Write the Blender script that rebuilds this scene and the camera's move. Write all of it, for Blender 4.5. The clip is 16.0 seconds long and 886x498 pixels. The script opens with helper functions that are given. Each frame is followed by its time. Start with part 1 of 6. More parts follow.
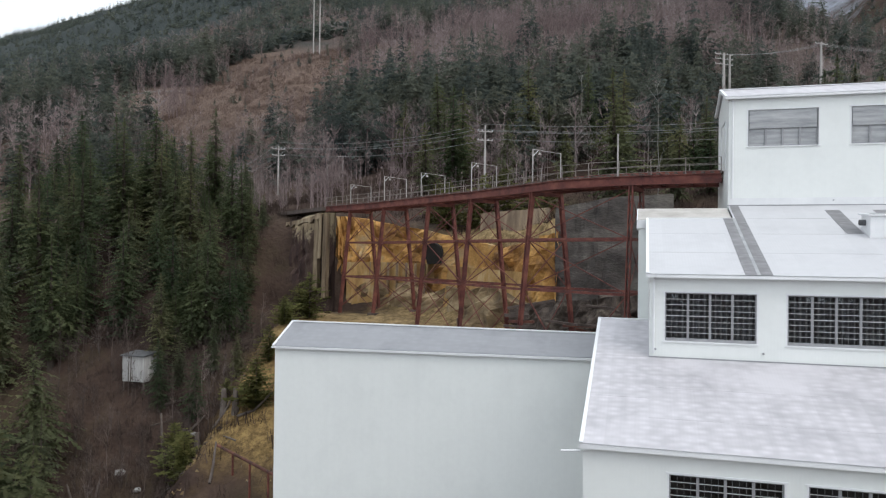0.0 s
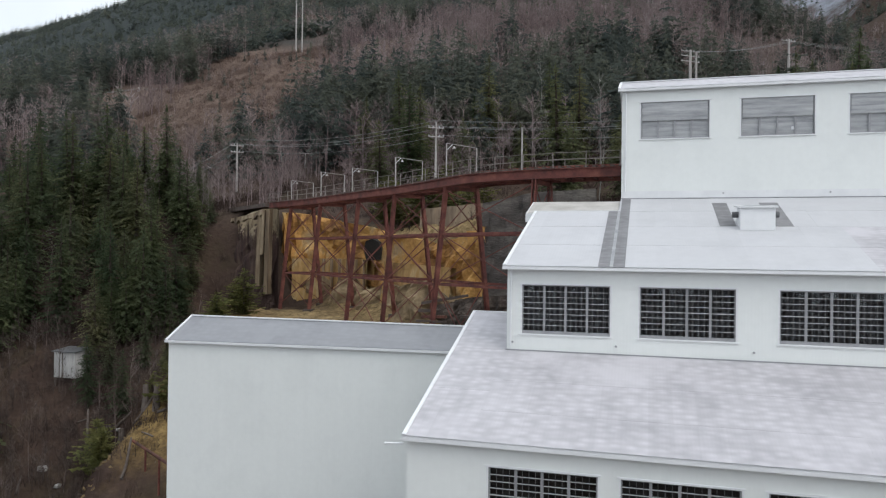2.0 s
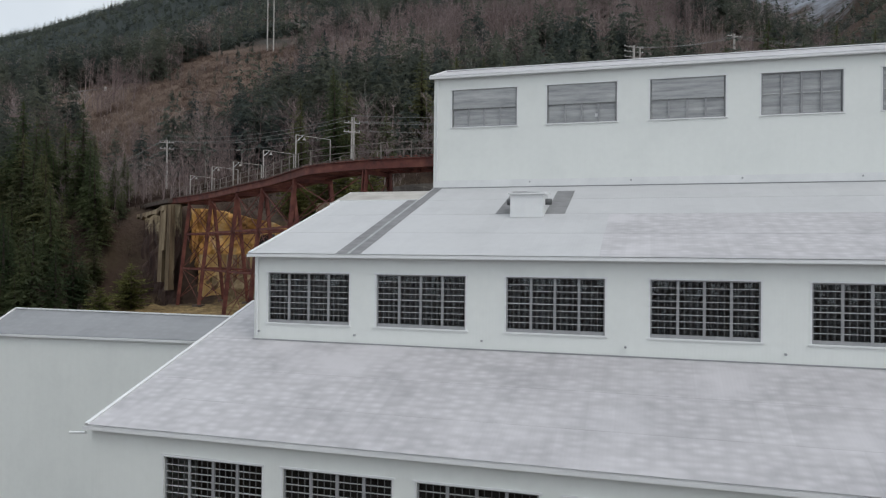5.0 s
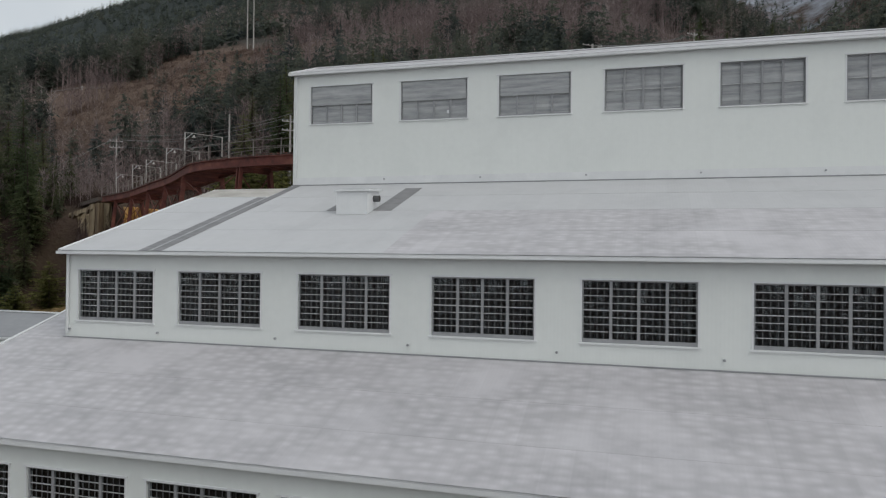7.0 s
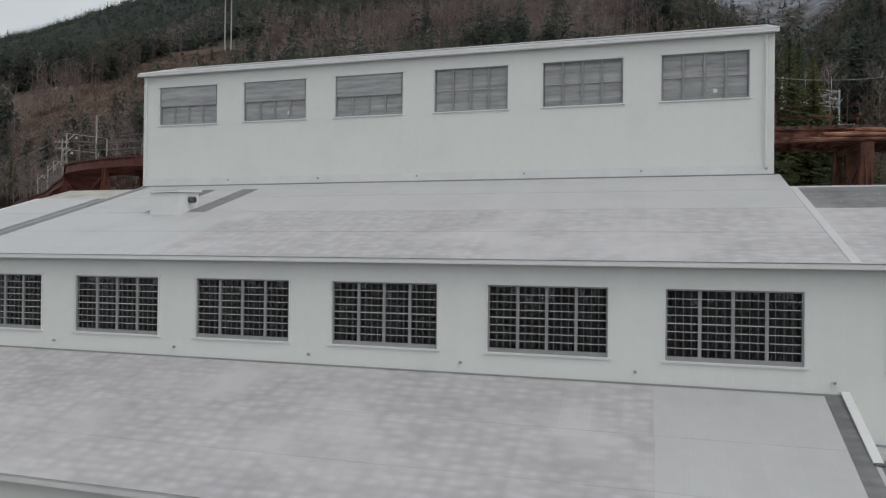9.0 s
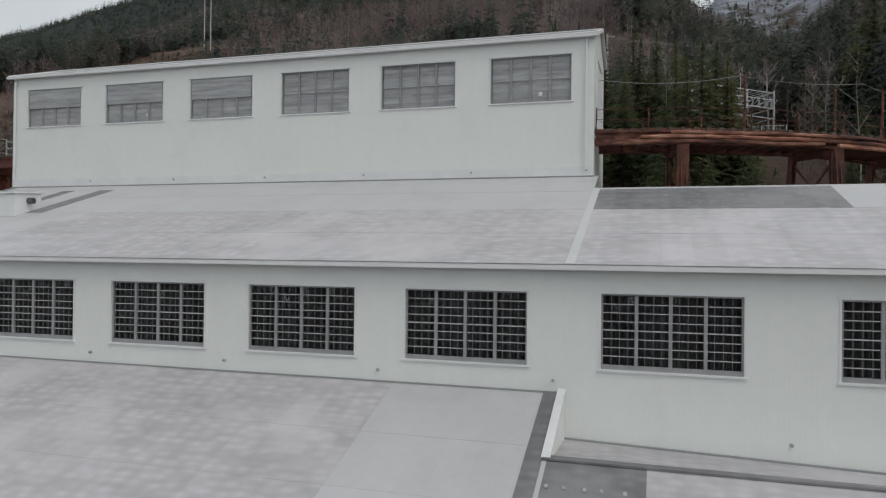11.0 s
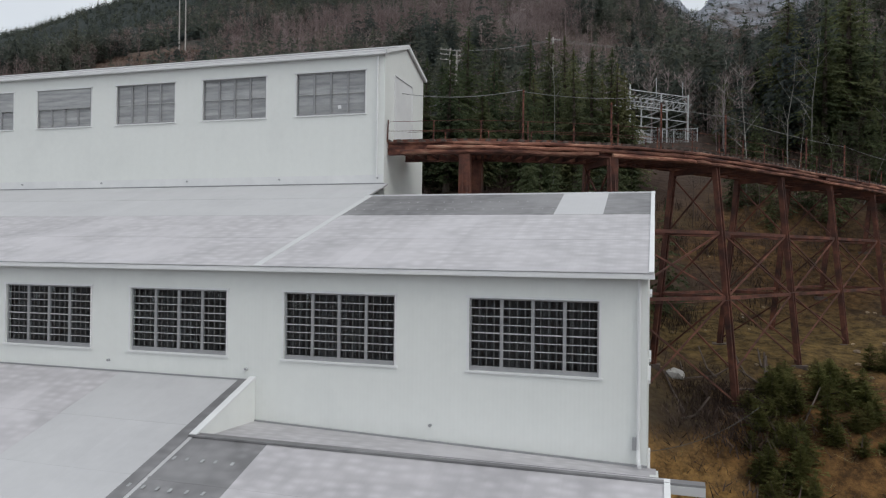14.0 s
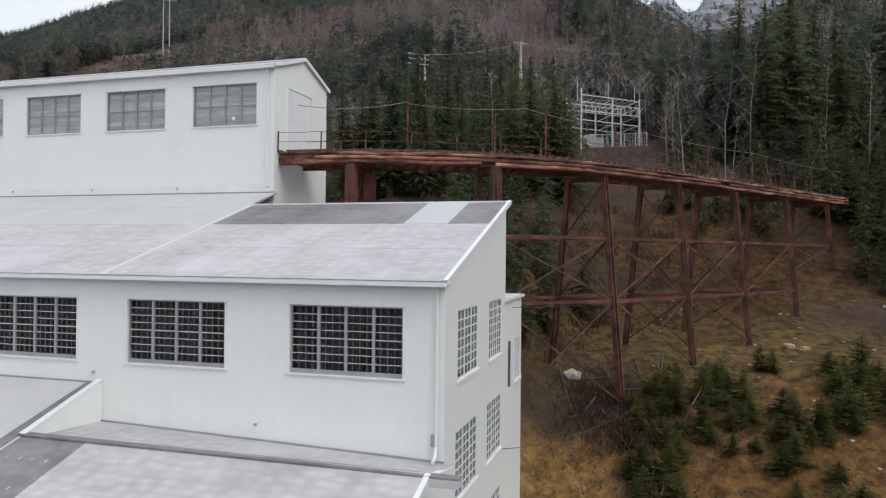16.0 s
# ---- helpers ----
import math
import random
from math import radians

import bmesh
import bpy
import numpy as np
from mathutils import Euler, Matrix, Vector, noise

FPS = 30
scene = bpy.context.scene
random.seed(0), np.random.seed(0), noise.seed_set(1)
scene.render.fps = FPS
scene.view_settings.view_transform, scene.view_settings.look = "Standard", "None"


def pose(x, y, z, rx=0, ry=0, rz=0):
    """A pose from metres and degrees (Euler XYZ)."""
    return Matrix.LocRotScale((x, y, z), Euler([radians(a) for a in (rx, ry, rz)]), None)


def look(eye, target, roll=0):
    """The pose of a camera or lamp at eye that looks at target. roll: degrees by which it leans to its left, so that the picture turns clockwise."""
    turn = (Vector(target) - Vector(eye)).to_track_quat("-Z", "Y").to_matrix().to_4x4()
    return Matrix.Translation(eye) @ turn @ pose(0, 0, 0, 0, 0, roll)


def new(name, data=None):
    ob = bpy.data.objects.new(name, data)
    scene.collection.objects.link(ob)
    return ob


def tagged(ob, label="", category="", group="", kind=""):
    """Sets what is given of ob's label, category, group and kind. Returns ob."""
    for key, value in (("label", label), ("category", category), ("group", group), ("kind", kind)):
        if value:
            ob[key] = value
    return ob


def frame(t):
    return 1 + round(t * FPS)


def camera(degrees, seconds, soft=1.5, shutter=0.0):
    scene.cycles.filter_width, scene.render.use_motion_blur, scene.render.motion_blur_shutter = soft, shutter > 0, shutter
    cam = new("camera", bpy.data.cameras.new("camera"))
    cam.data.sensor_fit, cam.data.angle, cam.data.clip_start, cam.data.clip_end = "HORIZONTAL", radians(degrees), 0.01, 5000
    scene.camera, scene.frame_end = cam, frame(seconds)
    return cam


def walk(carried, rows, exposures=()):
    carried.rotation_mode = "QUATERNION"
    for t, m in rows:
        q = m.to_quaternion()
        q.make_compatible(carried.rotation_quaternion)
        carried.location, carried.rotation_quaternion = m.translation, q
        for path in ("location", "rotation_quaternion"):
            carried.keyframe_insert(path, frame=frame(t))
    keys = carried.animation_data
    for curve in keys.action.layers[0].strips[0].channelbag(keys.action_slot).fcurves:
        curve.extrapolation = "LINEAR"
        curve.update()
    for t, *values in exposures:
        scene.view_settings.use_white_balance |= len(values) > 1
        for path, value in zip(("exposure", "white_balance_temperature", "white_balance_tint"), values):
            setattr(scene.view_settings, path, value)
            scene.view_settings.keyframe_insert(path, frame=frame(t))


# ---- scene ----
cam = camera(63.70, 16.0, 1.25, 0.0)
PATH = [
    (0, (-1.069, -37.831, 34.158), (-6.486, -18.579, 34.315), 0.68),
    (0.5, (0.595, -37.225, 34.098), (-4.826, -17.974, 34.267), 0.71),
    (1, (2.322, -36.708, 34.065), (-3.090, -17.455, 34.202), 0.72),
    (1.5, (4.076, -36.114, 33.980), (-1.341, -16.862, 34.115), 0.69),
    (2, (5.868, -35.470, 33.856), (0.434, -16.223, 33.996), 0.72),
    (2.5, (7.736, -34.825, 33.731), (2.280, -15.584, 33.883), 0.69),
    (3, (9.698, -34.141, 33.648), (4.212, -14.909, 33.791), 0.65),
    (3.5, (11.713, -33.421, 33.540), (6.204, -14.195, 33.687), 0.65),
    (4, (13.751, -32.698, 33.407), (8.229, -13.476, 33.573), 0.63),
    (6.5, (24.463, -29.100, 33.332), (18.887, -9.894, 33.462), 0.64),
    (7, (26.772, -28.374, 33.331), (21.158, -9.178, 33.474), 0.64),
    (7.5, (29.108, -27.690, 33.379), (23.473, -8.500, 33.512), 0.63),
    (8, (31.437, -26.991, 33.431), (25.792, -7.804, 33.561), 0.61),
    (8.5, (33.798, -26.268, 33.454), (28.138, -7.086, 33.598), 0.60),
    (9, (36.209, -25.515, 33.465), (30.544, -6.335, 33.628), 0.63),
    (9.5, (38.555, -24.800, 33.521), (32.898, -5.617, 33.684), 0.62),
    (10, (40.803, -24.257, 33.556), (35.126, -5.080, 33.719), 0.61),
    (12.5, (50.674, -23.307, 33.637), (44.988, -4.132, 33.796), 0.71),
    (13, (52.523, -23.325, 33.689), (46.854, -4.145, 33.833), 0.66),
    (13.5, (54.406, -23.348, 33.783), (48.732, -4.170, 33.902), 0.67),
    (14, (56.256, -23.354, 33.884), (50.585, -4.176, 33.994), 0.68),
    (14.5, (58.079, -23.366, 33.977), (52.411, -4.187, 34.087), 0.67),
    (15, (59.799, -23.282, 34.063), (54.135, -4.101, 34.181), 0.61),
    (15.5, (61.409, -23.161, 34.156), (55.750, -3.978, 34.281), 0.59),
    (16, (62.756, -23.016, 34.244), (57.121, -3.826, 34.376), 0.53),
]
walk(cam, [(t, look(eye, target, roll)) for t, eye, target, roll in PATH],
     [(0, 0.40, 6350, 10), (2, 0.19, 6350, 10), (4, -0.05, 6380, 9), (6.5, -0.38, 6520, 8), (8, -0.49, 6640, 8), (10, -0.48, 6680, 8), (12.5, -0.39, 6600, 9), (14.5, -0.12, 6520, 10), (16, 0.11, 6500, 11)])

# world: an overcast spring day
world = bpy.data.worlds.new("world")
scene.world = world
world.use_nodes = True
wn = world.node_tree
sky = wn.nodes.new("ShaderNodeTexSky")
sky.sky_type, sky.sun_disc = "NISHITA", False
SUN_EL, SUN_AZ = radians(50), radians(118)
sky.sun_elevation, sky.sun_rotation = SUN_EL, SUN_AZ
sky.air_density, sky.dust_density, sky.ozone_density = 1.0, 6.0, 1.0
soften = wn.nodes.new("ShaderNodeHueSaturation")
soften.inputs["Saturation"].default_value = 0.4
wn.links.new(sky.outputs[0], soften.inputs["Color"])
# a bright, slightly uneven cloud layer over the blue
cloud = wn.nodes.new("ShaderNodeTexNoise")
cloud.inputs["Scale"].default_value, cloud.inputs["Detail"].default_value = 2.5, 4
tone = wn.nodes.new("ShaderNodeValToRGB")
tone.color_ramp.elements[0].position, tone.color_ramp.elements[1].position = 0.3, 0.7
tone.color_ramp.elements[0].color, tone.color_ramp.elements[1].color = (6.0, 6.5, 7.1, 1), (8.5, 8.9, 9.3, 1)
wn.links.new(wn.nodes.new("ShaderNodeTexCoord").outputs["Generated"], cloud.inputs["Vector"])
wn.links.new(cloud.outputs["Fac"], tone.inputs[0])
veil = wn.nodes.new("ShaderNodeMix")
veil.data_type = "RGBA"
veil.inputs["Factor"].default_value = 0.75
wn.links.new(soften.outputs[0], veil.inputs["A"])
wn.links.new(tone.outputs[0], veil.inputs["B"])
wn.links.new(veil.outputs["Result"], wn.nodes["Background"].inputs[0])
wn.nodes["Background"].inputs[1].default_value = 0.142
sun_data = bpy.data.lights.new("sun", "SUN")
sun_data.energy, sun_data.angle, sun_data.color = 0.55, radians(30), (1.0, 0.97, 0.92)
sun = new("sun", sun_data)
sun_dir = Vector((math.sin(SUN_AZ) * math.cos(SUN_EL), math.cos(SUN_AZ) * math.cos(SUN_EL), math.sin(SUN_EL)))
sun.matrix_world = look(sun_dir * 100, (0, 0, 0))

# ---- materials ----


def lin(h):
    """Linear colour from an sRGB hex string."""
    c = [int(h[i:i + 2], 16) / 255 for i in (0, 2, 4)]
    return [(v / 12.92 if v <= 0.04045 else ((v + 0.055) / 1.055) ** 2.4) for v in c] + [1]


def surf(name, cols, scale=1.0, fine=20.0, rough=0.7, metal=0.0, bump=0.1, stretch=(1, 1, 1), vary=0.0, island=0.0, spec=0.5, grain=0.12, bump_scale=None, local=False, hue=0.0):
    """A procedural surface: colours blended by a coarse noise, a fine grain over it, and relief."""
    m = bpy.data.materials.new(name)
    m.use_nodes = True
    t = m.node_tree
    N, K = t.nodes.new, t.links.new
    p = t.nodes["Principled BSDF"]
    if local:
        pos = N("ShaderNodeTexCoord").outputs["Object"]
    else:
        pos = N("ShaderNodeNewGeometry").outputs["Position"]
    mp = N("ShaderNodeMapping")
    mp.inputs["Scale"].default_value = stretch
    K(pos, mp.inputs[0])
    n1 = N("ShaderNodeTexNoise")
    n1.inputs["Scale"].default_value, n1.inputs["Detail"].default_value, n1.inputs["Roughness"].default_value = scale, 5, 0.62
    K(mp.outputs[0], n1.inputs["Vector"])
    n2 = N("ShaderNodeTexNoise")
    n2.inputs["Scale"].default_value, n2.inputs["Detail"].default_value = fine, 3
    K(mp.outputs[0], n2.inputs["Vector"])
    ramp = N("ShaderNodeValToRGB")
    el = ramp.color_ramp.elements
    lo, hi = 0.32, 0.68
    for i, c in enumerate(cols):
        at = lo + (hi - lo) * i / max(1, len(cols) - 1)
        e = el[i] if i < 2 else el.new(at)
        e.position, e.color = at, (c if not isinstance(c, str) else lin(c))
    if len(cols) == 1:
        el[1].color = el[0].color
    K(n1.outputs["Fac"], ramp.inputs[0])
    val = N("ShaderNodeMath")
    val.operation = "MULTIPLY_ADD"
    val.inputs[1].default_value, val.inputs[2].default_value = 2 * grain, 1 - grain
    K(n2.outputs["Fac"], val.inputs[0])
    out = val.outputs[0]
    for amount, src in ((vary, "o"), (island, "i")):
        if amount:
            r = N("ShaderNodeObjectInfo").outputs["Random"] if src == "o" else N("ShaderNodeNewGeometry").outputs["Random Per Island"]
            a = N("ShaderNodeMath")
            a.operation = "MULTIPLY_ADD"
            a.inputs[1].default_value, a.inputs[2].default_value = 2 * amount, 1 - amount
            K(r, a.inputs[0])
            b = N("ShaderNodeMath")
            b.operation = "MULTIPLY"
            K(out, b.inputs[0])
            K(a.outputs[0], b.inputs[1])
            out = b.outputs[0]
    hsv = N("ShaderNodeHueSaturation")
    K(ramp.outputs[0], hsv.inputs["Color"])
    K(out, hsv.inputs["Value"])
    if hue:
        hm = N("ShaderNodeMath")
        hm.operation = "MULTIPLY_ADD"
        hm.inputs[1].default_value, hm.inputs[2].default_value = -2 * hue, 0.5 + hue * 0.6
        K(N("ShaderNodeObjectInfo").outputs["Random"], hm.inputs[0])
        K(hm.outputs[0], hsv.inputs["Hue"])
    K(hsv.outputs[0], p.inputs["Base Color"])
    p.inputs["Roughness"].default_value, p.inputs["Metallic"].default_value = rough, metal
    p.inputs["Specular IOR Level"].default_value = spec
    if bump:
        b = N("ShaderNodeBump")
        b.inputs["Strength"].default_value, b.inputs["Distance"].default_value = bump, bump_scale or 1.0 / fine
        K(n2.outputs["Fac"], b.inputs["Height"])
        K(b.outputs[0], p.inputs["Normal"])
    return m


def corrugated(name, base, dark, axis, pitch=0.15, vary=0.03, dapple=0.0, rough=0.45, streak=0.05, depth=0.012):
    """Painted corrugated sheet: ribs across one axis, blotchy paint, faint weather streaks, sheet seams."""
    m = surf(name, [dark, base, base], scale=0.35, fine=3.0, rough=rough, bump=0, vary=vary, grain=0.03)
    t = m.node_tree
    N, K = t.nodes.new, t.links.new
    p = t.nodes["Principled BSDF"]
    pos = N("ShaderNodeNewGeometry").outputs["Position"]
    sep = N("ShaderNodeSeparateXYZ")
    K(pos, sep.inputs[0])
    mul = N("ShaderNodeMath")
    mul.operation = "MULTIPLY"
    mul.inputs[1].default_value = 2 * math.pi / pitch
    K(sep.outputs[axis], mul.inputs[0])
    sn = N("ShaderNodeMath")
    sn.operation = "SINE"
    K(mul.outputs[0], sn.inputs[0])
    b = N("ShaderNodeBump")
    b.inputs["Strength"].default_value, b.inputs["Distance"].default_value = 0.05, depth
    K(sn.outputs[0], b.inputs["Height"])
    K(b.outputs[0], p.inputs["Normal"])
    # weather streaks on walls; soft blotches of worn paint, in patches, on roofs
    mp = N("ShaderNodeMapping")
    mp.inputs["Scale"].default_value = (1.4, 1.4, 0.08) if not dapple else (1.7, 2.9, 2.9)
    K(pos, mp.inputs[0])
    amt = dapple or streak
    v = N("ShaderNodeMapRange")
    v.inputs["To Min"].default_value, v.inputs["To Max"].default_value = 1 - amt, 1 + amt * 0.4
    if dapple:
        n = N("ShaderNodeTexVoronoi")
        n.feature = "SMOOTH_F1"
        n.inputs["Scale"].default_value, n.inputs["Randomness"].default_value, n.inputs["Smoothness"].default_value = 1.0, 0.55, 0.8
        K(mp.outputs[0], n.inputs["Vector"])
        w = N("ShaderNodeTexNoise")
        w.inputs["Scale"].default_value, w.inputs["Detail"].default_value = 0.25, 3
        K(pos, w.inputs["Vector"])
        where = N("ShaderNodeMapRange")
        where.inputs["From Min"].default_value, where.inputs["From Max"].default_value = 0.25, 0.5
        K(w.outputs["Fac"], where.inputs["Value"])
        inv = N("ShaderNodeMath")
        inv.operation = "MULTIPLY"
        K(n.outputs["Distance"], inv.inputs[0])
        K(where.outputs[0], inv.inputs[1])
        v.inputs["From Min"].default_value, v.inputs["From Max"].default_value = 0.62, 0.12
        K(inv.outputs[0], v.inputs["Value"])
    else:
        n = N("ShaderNodeTexNoise")
        n.inputs["Scale"].default_value, n.inputs["Detail"].default_value = 1.5, 4
        K(mp.outputs[0], n.inputs["Vector"])
        v.inputs["From Min"].default_value, v.inputs["From Max"].default_value = 0.35, 0.65
        K(n.outputs["Fac"], v.inputs["Value"])
    src = p.inputs["Base Color"].links[0].from_socket
    h = N("ShaderNodeHueSaturation")
    K(src, h.inputs["Color"])
    K(v.outputs[0], h.inputs["Value"])
    K(h.outputs[0], p.inputs["Base Color"])
    return m


M_WALL = corrugated("painted_siding", (0.745, 0.768, 0.748, 1), (0.715, 0.738, 0.720, 1), 0, vary=0.0, streak=0.010)
M_WALLX = corrugated("painted_siding_end", (0.745, 0.768, 0.748, 1), (0.715, 0.738, 0.720, 1), 1, vary=0.0, streak=0.010)
M_ROOF = corrugated("painted_roofing", (0.492, 0.478, 0.498, 1), (0.42, 0.409, 0.428, 1), 0, vary=0.035, dapple=0.17, rough=0.5)
M_ROOF_S = corrugated("smooth_painted_roofing", (0.500, 0.502, 0.514, 1), (0.465, 0.467, 0.480, 1), 0, vary=0.02, streak=0.02, rough=0.5)
M_SEAM = corrugated("painted_seam_cover", (0.56, 0.57, 0.575, 1), (0.52, 0.53, 0.535, 1), 1, vary=0.0, streak=0.02)
M_GREY = corrugated("bare_roofing", (0.215, 0.213, 0.22, 1), (0.16, 0.158, 0.165, 1), 0, vary=0.05, dapple=0.25, rough=0.55)
M_TRIM = surf("white_trim", [(0.76, 0.77, 0.775, 1), (0.68, 0.69, 0.70, 1)], 0.8, 15, 0.45, bump=0.02, grain=0.04)
M_SASH = surf("grey_steel_sash", [(0.25, 0.255, 0.265, 1), (0.32, 0.325, 0.335, 1)], 2, 30, 0.5, bump=0.03, vary=0.08)
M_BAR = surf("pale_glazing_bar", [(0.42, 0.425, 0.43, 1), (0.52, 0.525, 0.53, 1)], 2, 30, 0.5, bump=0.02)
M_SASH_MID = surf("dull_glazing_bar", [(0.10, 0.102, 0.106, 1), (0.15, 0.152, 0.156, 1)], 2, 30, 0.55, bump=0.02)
M_SASH_DARK = surf("weathered_sash", [(0.07, 0.072, 0.075, 1), (0.12, 0.122, 0.125, 1)], 2, 30, 0.6, bump=0.03)
M_SHEET = surf("grey_window_board", [(0.26, 0.27, 0.28, 1), (0.36, 0.37, 0.38, 1), (0.44, 0.45, 0.45, 1)], 1.2, 12, 0.45, bump=0.05, stretch=(0.5, 1, 4), vary=0.12)
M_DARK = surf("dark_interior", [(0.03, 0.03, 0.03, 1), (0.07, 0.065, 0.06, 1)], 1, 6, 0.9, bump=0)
M_CURTAIN = surf("dusty_curtain", [(0.10, 0.102, 0.110, 1), (0.155, 0.158, 0.166, 1)], 1.0, 8, 0.9, bump=0.1, stretch=(6, 1, 0.2))
M_RUST = surf("red_oxide_steel", [(0.070, 0.022, 0.018, 1), (0.135, 0.038, 0.029, 1), (0.21, 0.075, 0.050, 1)], 0.9, 9, 0.75, bump=0.15, grain=0.2)
M_RUST_DK = surf("rusty_brown_steel", [(0.036, 0.016, 0.012, 1), (0.095, 0.034, 0.023, 1), (0.19, 0.070, 0.042, 1)], 0.8, 9, 0.8, bump=0.2, grain=0.25)
M_RUSTRAIL = surf("rusted_timber_girder", [(0.036, 0.015, 0.012, 1), (0.100, 0.034, 0.024, 1), (0.27, 0.115, 0.072, 1)], 1.3, 6, 0.85, bump=0.25, stretch=(1, 1, 3), grain=0.25)
M_TIE = surf("old_tie_timber", [(0.06, 0.045, 0.038, 1), (0.13, 0.10, 0.085, 1)], 1.5, 14, 0.9, bump=0.3)
M_GALV = surf("galvanised_steel", [(0.42, 0.44, 0.45, 1), (0.55, 0.57, 0.58, 1)], 2, 20, 0.45, metal=0.3, bump=0.03)
M_POLE = surf("grey_pole_timber", [(0.30, 0.28, 0.26, 1), (0.45, 0.43, 0.41, 1)], 1.0, 15, 0.85, bump=0.2, stretch=(4, 4, 0.4))
M_RAILING = surf("weathered_rail_steel", [(0.16, 0.14, 0.125, 1), (0.27, 0.24, 0.22, 1)], 1.5, 10, 0.75, bump=0.1)
M_WIRE = surf("dull_wire", [(0.19, 0.19, 0.19, 1), (0.27, 0.27, 0.27, 1)], 1, 5, 0.6, bump=0)
M_CONC = surf("stained_concrete", [(0.12, 0.085, 0.062, 1), (0.29, 0.22, 0.15, 1), (0.48, 0.37, 0.22, 1)], 0.30, 4, 0.9, bump=0.3, stretch=(1.6, 1.6, 0.35), grain=0.2)
M_ABUT = surf("run_streaked_abutment", [(0.035, 0.020, 0.017, 1), (0.062, 0.036, 0.030, 1), (0.11, 0.075, 0.055, 1)], 0.6, 5, 0.95, bump=0.4, stretch=(2.2, 2.2, 0.18), grain=0.25)
M_CREAM = surf("pale_streaked_concrete", [(0.05, 0.032, 0.021, 1), (0.17, 0.125, 0.078, 1), (0.31, 0.25, 0.165, 1)], 0.6, 5, 0.9, bump=0.3, stretch=(1.8, 1.8, 0.2), grain=0.2)
M_LEDGE = surf("ochre_stained_concrete", [(0.22, 0.13, 0.05, 1), (0.46, 0.29, 0.11, 1), (0.58, 0.46, 0.27, 1)], 0.35, 4, 0.9, bump=0.35, stretch=(1.4, 1.4, 0.5), grain=0.25)
M_HEAP = surf("brown_broken_rock", [(0.11, 0.078, 0.046, 1), (0.25, 0.18, 0.10, 1), (0.42, 0.33, 0.20, 1)], 0.35, 2.5, 0.95, bump=0.6, grain=0.35, bump_scale=0.3)
M_HEAP_DK = surf("dark_rubble_bank", [(0.035, 0.027, 0.023, 1), (0.085, 0.066, 0.054, 1), (0.20, 0.165, 0.13, 1)], 0.9, 3.5, 0.95, bump=0.7, grain=0.4, bump_scale=0.25)
M_CONC_DK = surf("dark_concrete", [(0.042, 0.036, 0.033, 1), (0.088, 0.078, 0.070, 1), (0.165, 0.150, 0.130, 1)], 0.35, 4, 0.9, bump=0.5, stretch=(0.7, 0.7, 1.6), grain=0.2)
M_ROCKY = surf("ochre_rock", [(0.15, 0.075, 0.032, 1), (0.40, 0.21, 0.062, 1), (0.55, 0.32, 0.10, 1), (0.46, 0.35, 0.21, 1)], 0.25, 2.5, 0.95, bump=0.6, grain=0.3, bump_scale=0.3)
M_PALE = surf("pale_stone", [(0.26, 0.25, 0.235, 1), (0.46, 0.45, 0.43, 1)], 1, 8, 0.9, bump=0.3)
M_SHED = surf("weathered_white_boards", [(0.30, 0.29, 0.28, 1), (0.52, 0.51, 0.49, 1)], 0.8, 9, 0.85, bump=0.2, stretch=(3, 3, 0.5))
M_LOG = surf("dead_wood", [(0.075, 0.058, 0.048, 1), (0.15, 0.125, 0.108, 1)], 1, 9, 0.95, bump=0.4)
M_BARK = surf("conifer_bark", [(0.05, 0.038, 0.03, 1), (0.10, 0.08, 0.065, 1)], 2, 14, 0.95, bump=0.4, stretch=(3, 3, 0.5))
M_PALEBARK = surf("birch_bark", [(0.15, 0.145, 0.13, 1), (0.30, 0.29, 0.27, 1)], 1.5, 10, 0.9, bump=0.2, stretch=(2, 2, 1))
M_NEEDLE = surf("conifer_needles", [(0.074, 0.096, 0.062, 1), (0.104, 0.130, 0.070, 1), (0.140, 0.162, 0.080, 1)], 0.16, 2, 0.95, bump=0, vary=0.25, island=0.12, grain=0.2, spec=0.05, hue=0.05)
M_YOUNG = surf("young_conifer_needles", [(0.094, 0.103, 0.042, 1), (0.140, 0.145, 0.054, 1), (0.19, 0.178, 0.072, 1)], 0.5, 3, 0.95, bump=0, vary=0.3, island=0.25, grain=0.2, spec=0.05)
# bluer than the near needles: distance haze mixed into the far woods' colour
M_FAR = surf("hazed_far_conifers", [(0.062, 0.075, 0.076, 1), (0.088, 0.103, 0.092, 1), (0.118, 0.130, 0.104, 1), (0.156, 0.160, 0.122, 1)], 0.035, 0.4, 0.95, bump=0, island=0.12, grain=0.15, spec=0.04)
M_TWIG = surf("bare_twigs", [(0.150, 0.113, 0.112, 1), (0.225, 0.178, 0.174, 1), (0.33, 0.288, 0.278, 1)], 0.03, 0.6, 0.95, bump=0, island=0.25, grain=0.15, spec=0.05)
M_BRUSH = surf("brown_brush", [(0.085, 0.058, 0.048, 1), (0.14, 0.100, 0.082, 1), (0.21, 0.160, 0.135, 1)], 0.06, 0.8, 0.95, bump=0, island=0.35, grain=0.2, spec=0.1)

